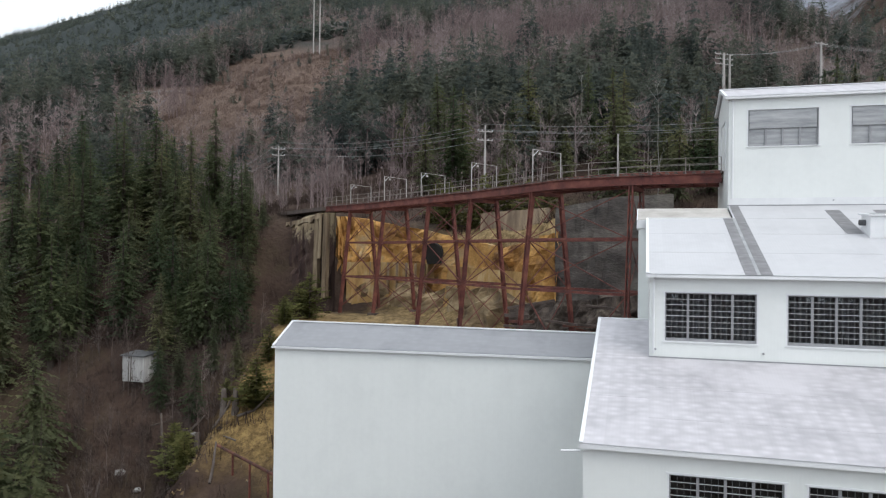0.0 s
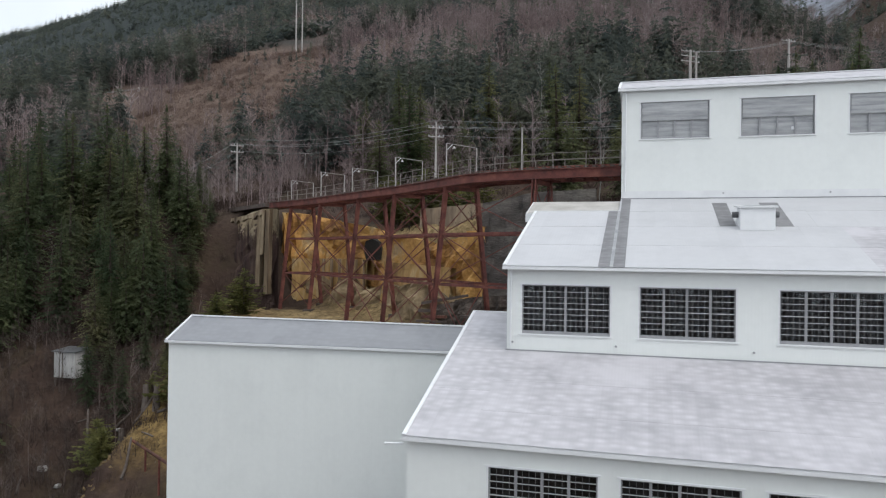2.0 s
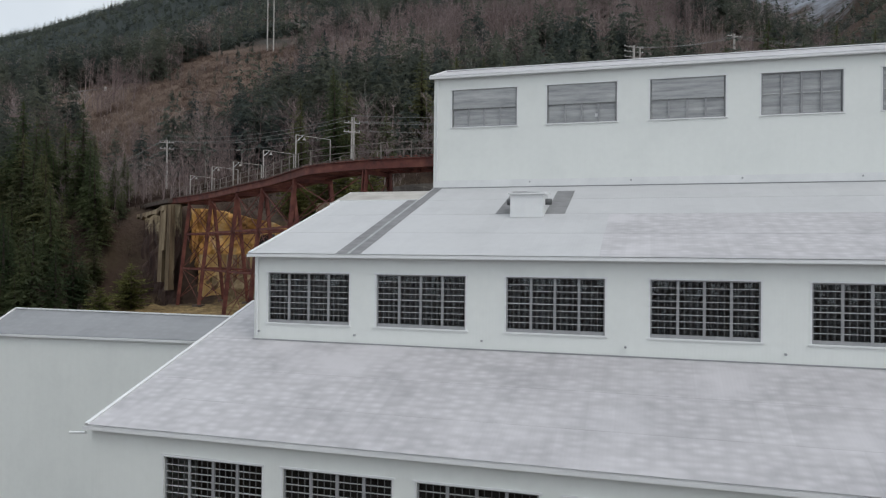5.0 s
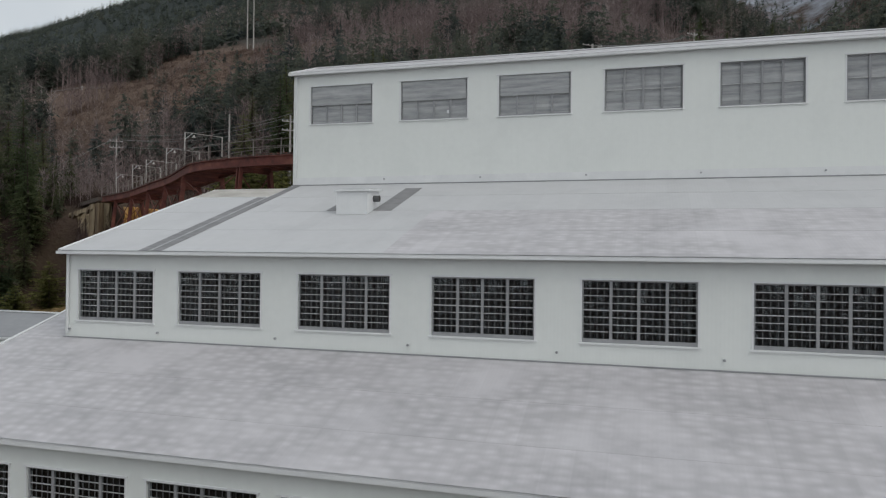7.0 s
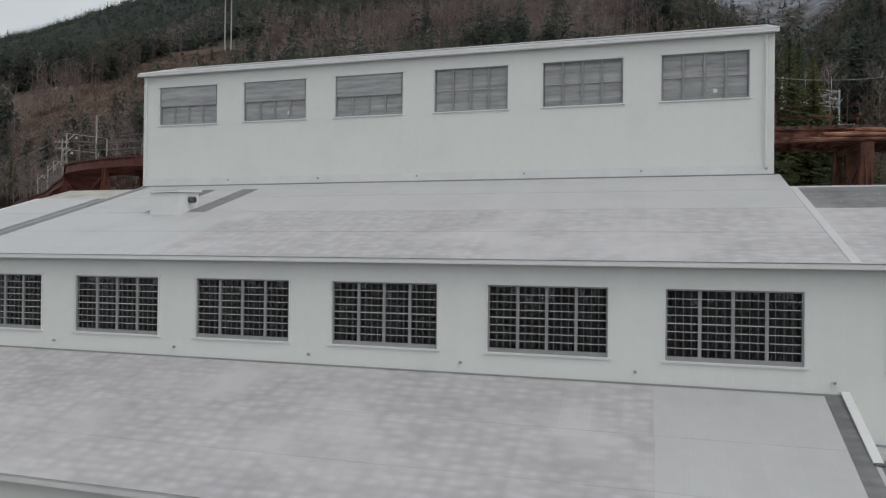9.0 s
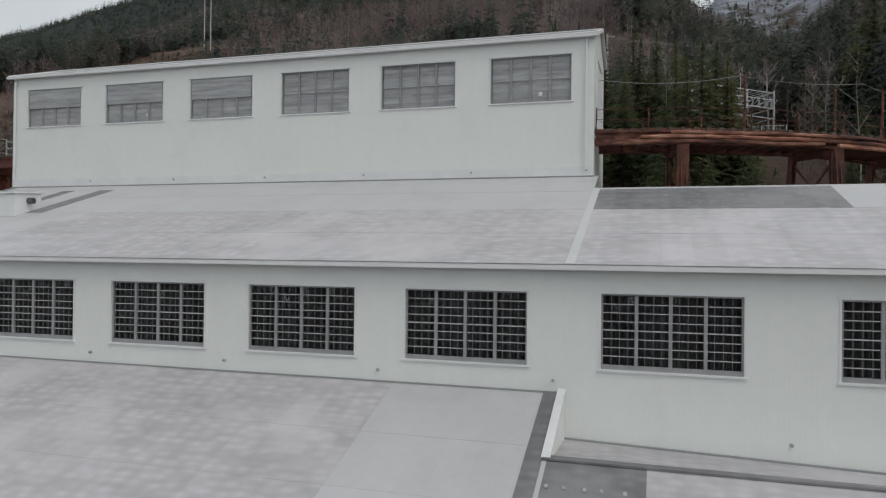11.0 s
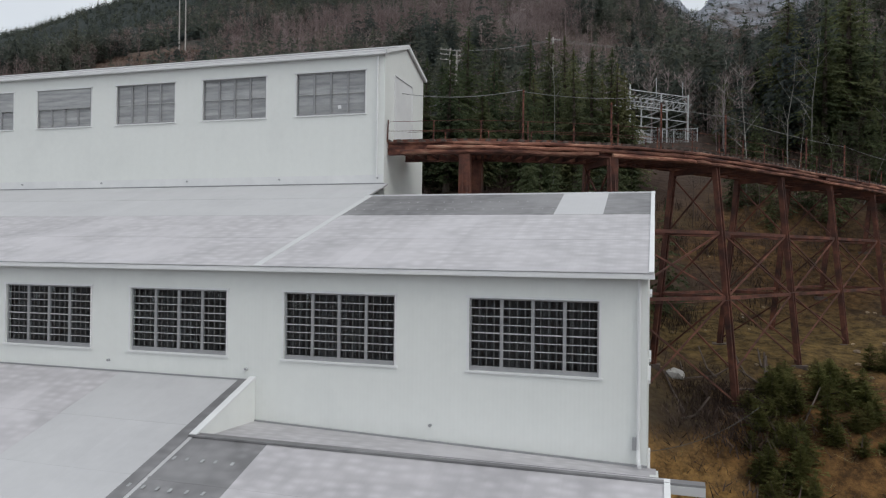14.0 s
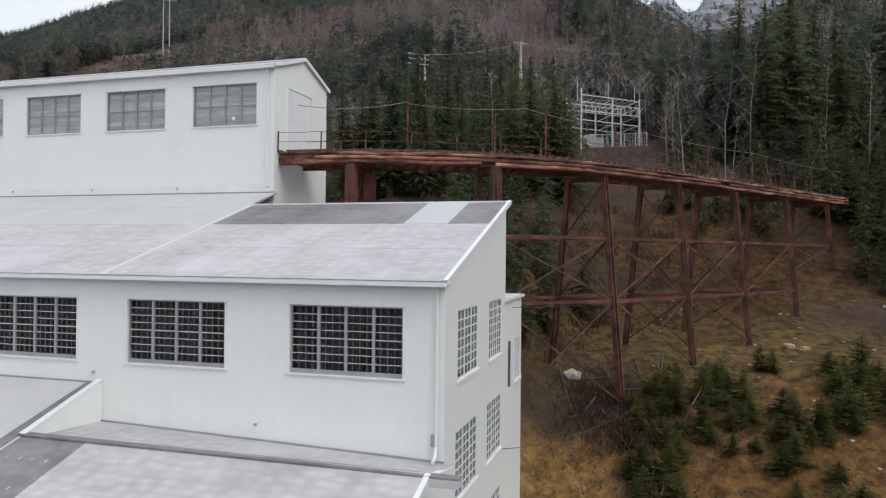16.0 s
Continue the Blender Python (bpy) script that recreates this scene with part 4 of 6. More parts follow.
part("bare_strip", tb, M_GREY, mill, "bare grey metal strip")
dab = mesh_of("paint_dab", box(bm_new(), -0.045, 0.045, -0.09, 0.06, 0, 0.006), M_SHEET)
for k in range(6):
    for y in (-4.75, -6.1, -7.3):
        SHEETS.append(("paint_dab", dab, mill, pose(41.75 + 0.5 * k + random.gauss(0, 0.03), y + random.gauss(0, 0.02), low_z(y) + 0.034, 20.2, 0, random.gauss(0, 6))))
for k in range(22):
    for y in (7.6, 8.9):
        if random.random() < 0.7:
            SHEETS.append(("paint_dab", dab, mill, pose(42.8 + 0.44 * k, y + random.gauss(0, 0.02), mid_z(y) + 0.03, 18.7, 0, random.gauss(0, 6)) @ Matrix.Scale(0.6, 4)))
# wall-foot outlets
for xs, y, z in (([-0.45, 4.6, 10.76, 17.0, 23.21, 29.4, 35.63, 41.8], 0, 29.5), ([48.97], 0, 27.98), ([10.7, 16.87, 23.12, 29.35, 35.55, 41.6], 13.35, 37.98)):
    for x in xs:
        tb = tube(bm_new(), [(x, y - 0.10, z), (x, y + 0.02, z)], 0.055, 10)
        ob = part("outlet", tb, M_SHEET, mill, "small round wall outlet")
        # grey disc on the capped outlet, its colour standing for a shaded hole
        part("outlet_bore", tube(bm_new(), [(x, y - 0.104, z), (x, y - 0.101, z)], 0.03, 10), M_SASH, ob)
# rain pipes
for x, y, za, zb in ((55.84, -0.09, mid_z(0) - 0.25, 27.75), (-0.55, -0.09, mid_z(0) - 0.25, 29.3), (41.55, 13.26, 44.7, 38.0), (4.6, 13.26, 44.7, 38.1)):
    part("rain_pipe", tube(bm_new(), [(x, y, za), (x, y, zb)], 0.055, 10), M_TRIM, mill)
tb = tube(bm_new(), [(55.84, -0.09, 27.75), (55.86, -0.28, 27.45), (55.9, -0.7, 27.40)], 0.06, 10)
part("rain_pipe", tb, M_TRIM, mill)
part("meter_box", box(bm_new(), 55.66, 55.78, -0.12, -0.003, 27.75, 28.15), M_SASH, mill, "small grey metal box on the wall")
part("gutter_spout", tube(bm_new(), [(-3.5, -7.9, low_z(-7.95) - 0.3), (-4.3, -7.9, low_z(-7.95) - 0.36)], 0.05, 8), M_TRIM, mill)
bm = box(bm_new(), 55.95, 57.6, -3.75, -3.3, 27.65, 27.86)
part("gutter_box", bm, M_ROOF_S, mill)
# door panel with its frame and the landing rail on the top step's end wall
bm = bm_new()
for a, b in (((14.9, 40.2), (14.9, 44.0)), ((17.9, 40.2), (17.9, 44.0)), ((14.9, 44.0), (17.9, 44.0))):
    beam(bm, (41.98, a[0], a[1]), (41.98, b[0], b[1]), 0.09, 0.06)
part("door_frame", bm, M_TRIM, mill)
part("door_panel", box(bm_new(), 41.953, 41.975, 14.95, 17.85, 40.2, 43.95), M_TRIM, mill)
bm = bm_new()
for a, b in (((14.9, 40.2), (14.9, 43.6)), ((17.9, 40.2), (17.9, 43.6)), ((14.9, 43.6), (17.9, 43.6))):
    beam(bm, (4.32, a[0], a[1]), (4.32, b[0], b[1]), 0.09, 0.06)
part("door_frame", bm, M_TRIM, mill)

# roof ventilator
vent = thing("roof_vent", (11.5, 6.8, 35.6), "white box roof ventilator with glazed lid and side pipes", "roof vent")
bm = prism(bm_new(), [(6.0, mid_z(6.0) + 0.02), (7.7, mid_z(7.7) + 0.02), (7.7, 36.680), (6.0, 36.540)], 10.85, 12.6)
part("vent_body", bm, M_TRIM, vent)
bm = prism(bm_new(), [(5.88, 36.550), (7.82, 36.700), (7.82, 36.800), (5.88, 36.650)], 10.73, 12.72)
part("lid", bm, M_TRIM, vent)
part("skylight", prism(bm_new(), [(6.1, 36.680), (7.6, 36.795), (7.6, 36.805), (6.1, 36.690)], 11.1, 12.35), M_SHEET, vent, "dull grey glazed panel")
for xa, xb in ((10.85, 10.53), (12.6, 12.92)):
    p = part("pipe", tube(bm_new(), [(xa, 6.9, 36.230), (xb, 6.9, 36.230)], 0.17, 14), M_SASH_DARK, vent)
    s = -1 if xb < xa else 1
    # near-black disc over the capped end, painted as the pipe's shaded inside
    part("pipe_mouth", tube(bm_new(), [(xb + s * 0.001, 6.9, 36.230), (xb + s * 0.006, 6.9, 36.230)], 0.14, 14), M_DARK, p)

# ---- the tall plain white building beside it ----
silo = thing("storage_building", (-15, 9.6, 8), "tall windowless white metal building with a grey gable roof", "building")
part("front_wall", box(bm_new(), -25.75, -3.45, 6.95, 7.2, 2, 27.76), M_WALL, silo)
for x in (-25.75, -3.70):
    part("end_wall", prism(bm_new(), [(7.2, 2), (12.3, 2), (12.3, 27.7), (9.64, 29.05), (7.2, 27.85)], x, x + 0.25), M_WALLX, silo)
part("rear_wall", box(bm_new(), -25.35, -3.7, 12.05, 12.3, 2, 27.65), M_WALL, silo)
M_ROOF2 = corrugated("grey_painted_roofing", (0.25, 0.255, 0.268, 1), (0.21, 0.215, 0.228, 1), 0, vary=0.03, dapple=0.06, rough=0.5)
RISE = 0.0112


def lifted(bm):
    """Raises the front eave's side of a piece along the building."""
    for v in bm.verts:
        if v.co.y < 8:
            v.co.z += RISE * (v.co.x + 25.75)
    return bm


for ya, za, yb, zb in ((6.78, 27.70, 9.64, 29.15), (9.66, 29.15, 12.5, 27.70)):
    deck = part("roof", lifted(prism(bm_new(), [(ya, za - 0.08), (yb, zb - 0.08), (yb, zb - 0.012), (ya, za - 0.012)], -25.9, -3.45)), M_ROOF2, silo)
    for k in range(20):
        x = -25.75 + 0.56 + 1.115 * k
        z = za + (RISE * (x + 25.75) if ya < 8 else 0)
        ln, ang = math.hypot(yb - ya, zb - z), math.degrees(math.atan2(zb - z, yb - ya))
        me = mesh_of("roof_sheet", box(bm_new(), -0.58, 0.58, -ln / 2, ln / 2, -0.003, 0.003), M_ROOF2)
        SHEETS.append(("roof_sheet", me, deck, pose(x, (ya + yb) / 2, (z + zb) / 2 + 0.006 + 0.004 * (k % 2), ang, 0, 0)))
part("gutter", lifted(box(bm_new(), -25.9, -3.45, 6.68, 6.80, 27.53, 27.67)), M_TRIM, silo)
part("ridge_cap", beam(bm_new(), (-25.8, 9.65, 29.17), (-3.5, 9.65, 29.17), 0.3, 0.07), M_TRIM, silo)
part("rake_trim", beam(bm_new(), (-25.78, 6.72, 27.66), (-25.78, 9.65, 29.13), 0.14, 0.2), M_TRIM, silo)
part("rake_trim", beam(bm_new(), (-25.78, 12.5, 27.68), (-25.78, 9.65, 29.13), 0.14, 0.2), M_TRIM, silo)

# ---- trestles ----


def along(pts, step):
    """Evenly spaced points along a line of points, with the direction there."""
    P = [Vector(p) for p in pts]
    out, carry = [], 0.0
    for a, b in zip(P, P[1:]):
        L = (b - a).length
        d = (b - a) / L
        s = carry
        while s < L:
            out.append((a + d * s, d))
            s += step
        carry = s - L
    return out


def smooth_line(pts, n=6):
    """Rounds a plan line by Catmull-Rom."""
    P = [Vector(p) for p in pts]
    P = [P[0] * 2 - P[1]] + P + [P[-1] * 2 - P[-2]]
    out = []
    for i in range(1, len(P) - 2):
        for k in range(n):
            t = k / n
            a, b, c, d = P[i - 1:i + 3]
            out.append(0.5 * ((2 * b) + (c - a) * t + (2 * a - 5 * b + 4 * c - d) * t * t + (3 * b - a - 3 * c + d) * t ** 3))
    out.append(P[-2])
    return out


def trestle(name, label, near, bents, z0, z1, width, side, mats, tiers, rails, portals, bent_foot=None, lean=0.11, leg=0.34, brace_w=0.055, open_top=False, rail_w=0.018):
    """open_top: no crossed braces between bents right under the deck. near: plan line of the deck's edge that faces the mill's front; side +1: the deck lies to the left of its direction."""
    m_leg, m_girder, m_rail = mats
    base = near[len(near) // 2]
    tr = thing(name, (base[0], base[1], gz(base[0], base[1])), label, "trestle")
    line = smooth_line([(x, y, 0) for x, y in near])

    def normal(d):
        return Vector((-d.y, d.x, 0)) * side
    nl, fl = [], []
    for i, p in enumerate(line):
        d = (line[min(i + 1, len(line) - 1)] - line[max(i - 1, 0)]).normalized()
        nl.append(p)
        fl.append(p + normal(d) * width)
    for lst in (nl, fl):
        hh = z1 - z0
        bm = sweep(bm_new(), [(a.x, a.y, z0) for a in lst], [(-0.16, 0), (0.16, 0), (0.16, 0.06), (0.03, 0.06), (0.03, hh - 0.06), (0.16, hh - 0.06), (0.16, hh), (-0.16, hh), (-0.16, hh - 0.06), (-0.03, hh - 0.06), (-0.03, 0.06), (-0.16, 0.06)])
        part("girder", bm, m_girder, tr)
    for a, b in zip(nl, fl):
        part("cross_girder", beam(bm_new(), (a.x, a.y, z0 + 0.25), (b.x, b.y, z0 + 0.25), 0.12, 0.3), m_leg, tr)
    # ties and walkway planks
    tie = mesh_of("tie", box(bm_new(), -0.11, 0.11, -0.14, width + 0.14, 0, 0.15), M_TIE)
    for p, d in along(nl, 0.62):
        a = math.degrees(math.atan2(d.y, d.x))
        m = pose(p.x, p.y, z1 + 0.005, 0, 0, a + random.gauss(0, 1.2)) @ Matrix.Diagonal((1, side, 1, 1))
        piece("tie", tie, tr, m)
    for k in (0.9, width - 0.9):
        bm = bm_new()
        q = [a + (b - a).normalized() * k for a, b in zip(nl, fl)]
        sweep(bm, [(a.x, a.y, z1 + 0.175) for a in q], [(-0.04, 0), (0.04, 0), (0.035, 0.13), (-0.035, 0.13)])
        part("rail", bm, m_leg, tr)
    # hand rails on both edges
    for lst, off in ((nl, -0.25), (fl, 0.25)):
        q = []
        for a, b in zip(nl, fl):
            n = (b - a).normalized()
            q.append((a if lst is nl else b) + n * off)
        for p, d in along(q, rails):
            h = 1.15 + random.uniform(-0.05, 0.08)
            part("rail_post", beam(bm_new(), (p.x, p.y, z1), (p.x + random.gauss(0, 0.03), p.y, z1 + h), 0.06, 0.06), m_rail, tr)
        for h in (0.6, 1.12):
            bm = bm_new()
            sweep(bm, [(a.x, a.y, z1 + h + random.gauss(0, 0.015)) for a in q], [(-rail_w, -rail_w), (rail_w, -rail_w), (rail_w, rail_w), (-rail_w, rail_w)])
            part("hand_rail", bm, m_rail, tr)
    # bents
    feet = []
    for k, (bx, by) in enumerate(bents):
        i = min(range(len(nl)), key=lambda j: (nl[j].x - bx) ** 2 + (nl[j].y - by) ** 2)
        a, b = nl[i], fl[i]
        n = (b - a).normalized()
        lo = []
        for p, s in ((a, -1), (b, 1)):
            h = z0 - gz(p.x, p.y)
            f = p + n * (s * h * lean)
            g = gz(f.x, f.y)
            if bent_foot is not None:
                g = max(g, bent_foot[k])
            bot = Vector((f.x, f.y, g - 0.3))
            top = Vector((p.x, p.y, z0))
            bm = bm_new()
            for e in (-0.13, 0.13):
                dv = Vector((-n.y, n.x, 0)) * e
                beam(bm, bot + dv, top + dv, 0.07, leg, up=(n.x, n.y, 0.01))
            steps = max(2, int((top - bot).length / 0.8))
            for q in range(steps):
                u, v = bot.lerp(top, q / steps), bot.lerp(top, (q + 1) / steps)
                dv = Vector((-n.y, n.x, 0)) * (0.13 if q % 2 else -0.13)
                beam(bm, u + dv, v - dv, 0.03, 0.07)
            part("leg", bm, m_leg, tr)
            part("footing", box(bm_new(), f.x - 0.5, f.x + 0.5, f.y - 0.5, f.y + 0.5, g - 1.2, g - 0.02), M_TIE, tr)
            lo.append((bot, top))
        feet.append(lo)
        (ab, at), (bb, bt) = lo
        part("cap_beam", beam(bm_new(), at + Vector((0, 0, -0.16)), bt + Vector((0, 0, -0.16)), 0.26, 0.3), m_leg, tr)

        def at_z(pair, z):
            t = (z - pair[0].z) / (pair[1].z - pair[0].z)
            return pair[0].lerp(pair[1], t)
        zs = [z0 - 0.4] + [z for z in tiers if z > max(ab.z, bb.z) + 1.0] + [max(ab.z, bb.z) + 0.6]
        for z in zs[1:-1]:
            part("strut", beam(bm_new(), at_z(lo[0], z), at_z(lo[1], z), 0.14, 0.2), m_leg, tr)
        for zu, zl in zip(zs, zs[1:]):
            part("brace", beam(bm_new(), at_z(lo[0], zu), at_z(lo[1], zl), brace_w, brace_w * 1.3), m_leg, tr)
            part("brace", beam(bm_new(), at_z(lo[1], zu), at_z(lo[0], zl), brace_w, brace_w * 1.3), m_leg, tr)
    for A, Bq in zip(feet, feet[1:]):
        for s in (0, 1):
            zb = max(A[s][0].z, Bq[s][0].z)

            def at_z(pair, z):
                t = (z - pair[0].z) / (pair[1].z - pair[0].z)
                return pair[0].lerp(pair[1], max(0.02, t))
            zs = [z0 - 0.3] + [z for z in tiers if z > zb + 0.8]
            for z in zs[1:]:
                part("strut", beam(bm_new(), at_z(A[s], z), at_z(Bq[s], z), 0.12, 0.2), m_leg, tr)
            zs = zs + ([zb + 0.5] if zs[-1] - zb > 2.5 else [])
            for zu, zl in list(zip(zs, zs[1:]))[1 if open_top else 0:] if s == 0 else []:
                part("brace", beam(bm_new(), at_z(A[s], zu), at_z(Bq[s], zl), brace_w, brace_w * 1.3), m_leg, tr)
                part("brace", beam(bm_new(), at_z(Bq[s], zu), at_z(A[s], zl), brace_w, brace_w * 1.3), m_leg, tr)
    # portal frames or lone posts over the deck
    for px_, py_, h, full in portals:
        i = min(range(len(nl)), key=lambda j: (nl[j].x - px_) ** 2 + (nl[j].y - py_) ** 2)
        a, b = nl[i], fl[i]
        hb = h * (0.95 if full else 0)
        ta, tb_ = Vector((a.x, a.y, z1 + h)), Vector((b.x, b.y, z1 + hb))
        post = part("lamp_post", tube(bm_new(), [(a.x, a.y, z1), ta], 0.055, 8), m_rail if not full else M_POLE, tr)
        if full:
            part("lamp_post", tube(bm_new(), [(b.x, b.y, z1), tb_], 0.05, 8), M_POLE, tr)
            part("cross_bar", tube(bm_new(), [ta, tb_], 0.028, 6), M_POLE, tr)
            part("knee_brace", tube(bm_new(), [ta + Vector((0, 0, -0.6)), ta.lerp(tb_, 0.2)], 0.03, 6), M_GALV, tr)
            c = ta.lerp(tb_, 0.24) + Vector((0, 0, -0.12))
            part("lamp_shade", tube(bm_new(), [c, c + Vector((0, 0, -0.12)), c + Vector((0, 0, -0.24))], [0.04, 0.08, 0.17], 12), M_POLE, post)
    return tr, nl, fl


left_near = list(zip(DECK_X[2:-1], DECK_Y[2:-1]))[::-1]
trl, lnl, lfl = trestle("trestle", "red-oxide steel trestle with curved railed deck", left_near,
                        [(-36, 43.9), (-29.7, 39.2), (-23.0, 33.4), (-17.0, 28.4), (-10.2, 21.9), (-2.2, 17.2)], 39.5, 40.2, 3.0, -1,
                        (M_RUST, M_RUST, M_RAILING), (35.5, 31.35), 2.4,
                        [(-10.2, 21.9, 2.9, True), (-16.8, 28.2, 2.8, True), (-29.6, 39.1, 2.9, True), (-35.6, 43.6, 2.5, True), (-23.5, 33.8, 2.6, True)])
part("lamp_post", tube(bm_new(), [(-3.0, 17.3, 40.2), (-3.0, 17.3, 43.4)], 0.06, 8), M_POLE, trl)
right_near = [(42.0, 13.9), (46.3, 14.4), (49.3, 15.4), (53.9, 17.6), (57.7, 20.5), (59.8, 22.9), (64.4, 29.3), (68.8, 36.0), (73.6, 43.5), (79.0, 51.9), (81.0, 55.0)]
trr, rnl, rfl = trestle("trestle", "rust-brown steel trestle with broken railings on a mossy slope", right_near,
                        [(46.3, 14.4), (54.0, 17.7), (59.8, 22.9), (64.4, 29.3), (68.8, 36.0), (73.6, 43.5), (78.4, 51.0)], 39.3, 40.0, 3.0, 1,
                        (M_RUST_DK, M_RUSTRAIL, M_RUSTRAIL), (35.3, 31.4), 2.6,
                        [(49.3, 15.4, 2.9, False), (54.2, 17.8, 2.4, False), (56.5, 19.6, 2.7, False), (60.5, 23.8, 2.6, False), (66.5, 32.5, 2.4, False), (70.5, 38.7, 2.6, False), (76.0, 47.2, 2.8, False)], brace_w=0.075, open_top=True, rail_w=0.011)
M_STRINGER = surf("weathered_red_timber", [(0.034, 0.014, 0.011, 1), (0.095, 0.034, 0.024, 1), (0.24, 0.105, 0.070, 1), (0.40, 0.24, 0.17, 1)], 0.8, 7, 0.9, bump=0.4, stretch=(0.6, 0.6, 3), vary=0.35, grain=0.3)
for lst, inner in ((rnl, rfl), (rfl, rnl)):
    for row, (zz, rad) in enumerate(((39.42, 0.125), (39.66, 0.12), (39.89, 0.11))):
        k = 1 + 2 * row
        while k < len(lst) - 3:
            e = min(len(lst) - 2, k + random.randrange(5, 9))
            pts_ = []
            for i in range(k, e + 1):
                out = (lst[i] - inner[i]).normalized() * (0.21 + random.gauss(0, 0.015))
                pts_.append((lst[i].x + out.x, lst[i].y + out.y, zz + random.gauss(0, 0.018)))
            part("stringer", tube(bm_new(), pts_, [rad * random.uniform(0.85, 1.1) for _ in pts_], 8), M_STRINGER, trr, "weathered reddish timber stringer")
            k = e + (1 if random.random() < 0.25 else 0)
for x, y in ((46.3, 14.4), (46.3, 17.2), (54.0, 17.7)):
    part("leg", box(bm_new(), x - 0.3, x + 0.3, y - 0.25, y + 0.25, 29.0, 39.3), M_RUST_DK, trr)

# ---- retaining walls and rock under the curved trestle ----


def face_wall(name, pts, zb, zt, material, label, thick=1.2, rows=12, seed=0, rough=0.35, category="retaining wall"):
    """A standing rough face along a plan line; its top follows zt, and its back is closed."""
    P = smooth_line([(x, y, 0) for x, y in pts], 8)
    n = len(P)
    zt = np.interp(np.linspace(0, 1, n), np.linspace(0, 1, len(zt)), zt)
    zb = np.interp(np.linspace(0, 1, n), np.linspace(0, 1, len(zb)), zb)
    verts, faces = [], []
    for i, p in enumerate(P):
        d = (P[min(i + 1, n - 1)] - P[max(i - 1, 0)]).normalized()
        nn = Vector((d.y, -d.x, 0))
        for r in range(rows + 1):
            z = zb[i] + (zt[i] - zb[i]) * r / rows
            o = rough * float(fbm(np.array([i * 0.45]), np.array([z * 0.5]), seed + 40)[0]) - 0.05 * r
            verts.append(tuple(p + nn * o + Vector((0, 0, z))))
        verts.append(tuple(p - nn * thick + Vector((0, 0, zt[i] - 0.1))))
        verts.append(tuple(p - nn * thick + Vector((0, 0, zb[i]))))
    k = rows + 3
    for i in range(n - 1):
        for r in range(k):
            a, b = i * k + r, i * k + (r + 1) % k
            faces.append((a, a + k, b + k, b))
    me = bpy.data.meshes.new(name)
    me.from_pydata(verts, [], faces)
    me.materials.append(material)
    ob = new(name, me)
    ob.location = (0, 0, 0)
    return tagged(ob, label, category)


def back(x, off):
    return (x, float(np.interp(x, DECK_X, DECK_Y)) + off)


cliff = face_wall("cliff", [back(-41.2, 3.6), back(-39.6, 5.0), back(-37, 6.8), back(-34, 8.6), back(-28, 9.2), back(-22, 9.0), back(-16, 9.0), back(-12, 9.8), back(-9.4, 10.9)], [25, 25], [39.2, 39.2, 38.9, 38.2, 37.2, 36.0, 35.0, 36.0, 36.6], M_ROCKY, "ochre-stained rocky cliff with ledges", rows=24, rough=0.9, seed=2, category="cliff")
face_wall("retaining_wall", [back(-9.6, 11.2), back(-7, 12.6), back(-4, 13.0), (1.5, 30.5)], [25, 26], [38.9, 39.3, 39.8, 40.0], M_CONC_DK, "dark weathered concrete retaining wall", rows=10, rough=0.25)
face_wall("retaining_wall", [back(-20, 14.5), back(-15, 15.5), back(-11.0, 16.5)], [34, 34], [39.2, 39.4], M_CONC, "pale grey concrete wall above the rock", rows=6, rough=0.1)
# lower half of the cut: a stained concrete ledge wall, then broken rock below it
lg = face_wall("ledge_wall", [back(-39.2, 4.2), back(-36.5, 6.2), back(-33, 7.6), back(-28, 7.8), back(-26.2, 7.8)], [27, 27], [33.0, 33.1, 33.1], M_LEDGE, "ochre-stained concrete ledge wall in panels", rows=8, rough=0.12, seed=5)
for k in range(7):
    x, y = back(-36.0 + 1.6 * k, 7.0 + 0.12 * k)
    part("joint_rib", box(bm_new(), x - 0.04, x + 0.04, y - 0.3, y + 0.5, 29, 33.05), M_CONC, lg)
face_wall("ledge_wall", [back(-23.2, 7.6), back(-18, 7.4), back(-13, 8.2)], [27, 27], [32.9, 32.7, 32.5], M_LEDGE, "ochre-stained concrete ledge wall beside a near-black solid plug painted as a shaded opening", rows=8, rough=0.25, seed=6)
face_wall("talus_bank", [back(-38, 5.2), back(-34, 6.4), back(-29, 5.4), back(-24, 6.4), back(-19, 5.0), back(-13, 6.6)], [23, 23], [29.4, 31.2, 29.6, 30.8, 29.2, 30.6, 30.2, 31.2, 29.2], M_HEAP, "bank of broken brown rock under the ledge", thick=2.5, rows=14, rough=0.9, seed=12, category="rock bank")
face_wall("talus_bank", [back(-13.5, 5.6), back(-9.5, 7.4), (-5.5, 25.6), (-1.5, 26.4), (2.5, 26.6)], [22, 22], [28.9, 29.8, 30.2, 30.6, 30.9, 30.6], M_HEAP_DK, "dark bank of rubble and rotten timber below the dark wall", thick=4.5, rows=16, rough=0.9, seed=15, category="rock bank")
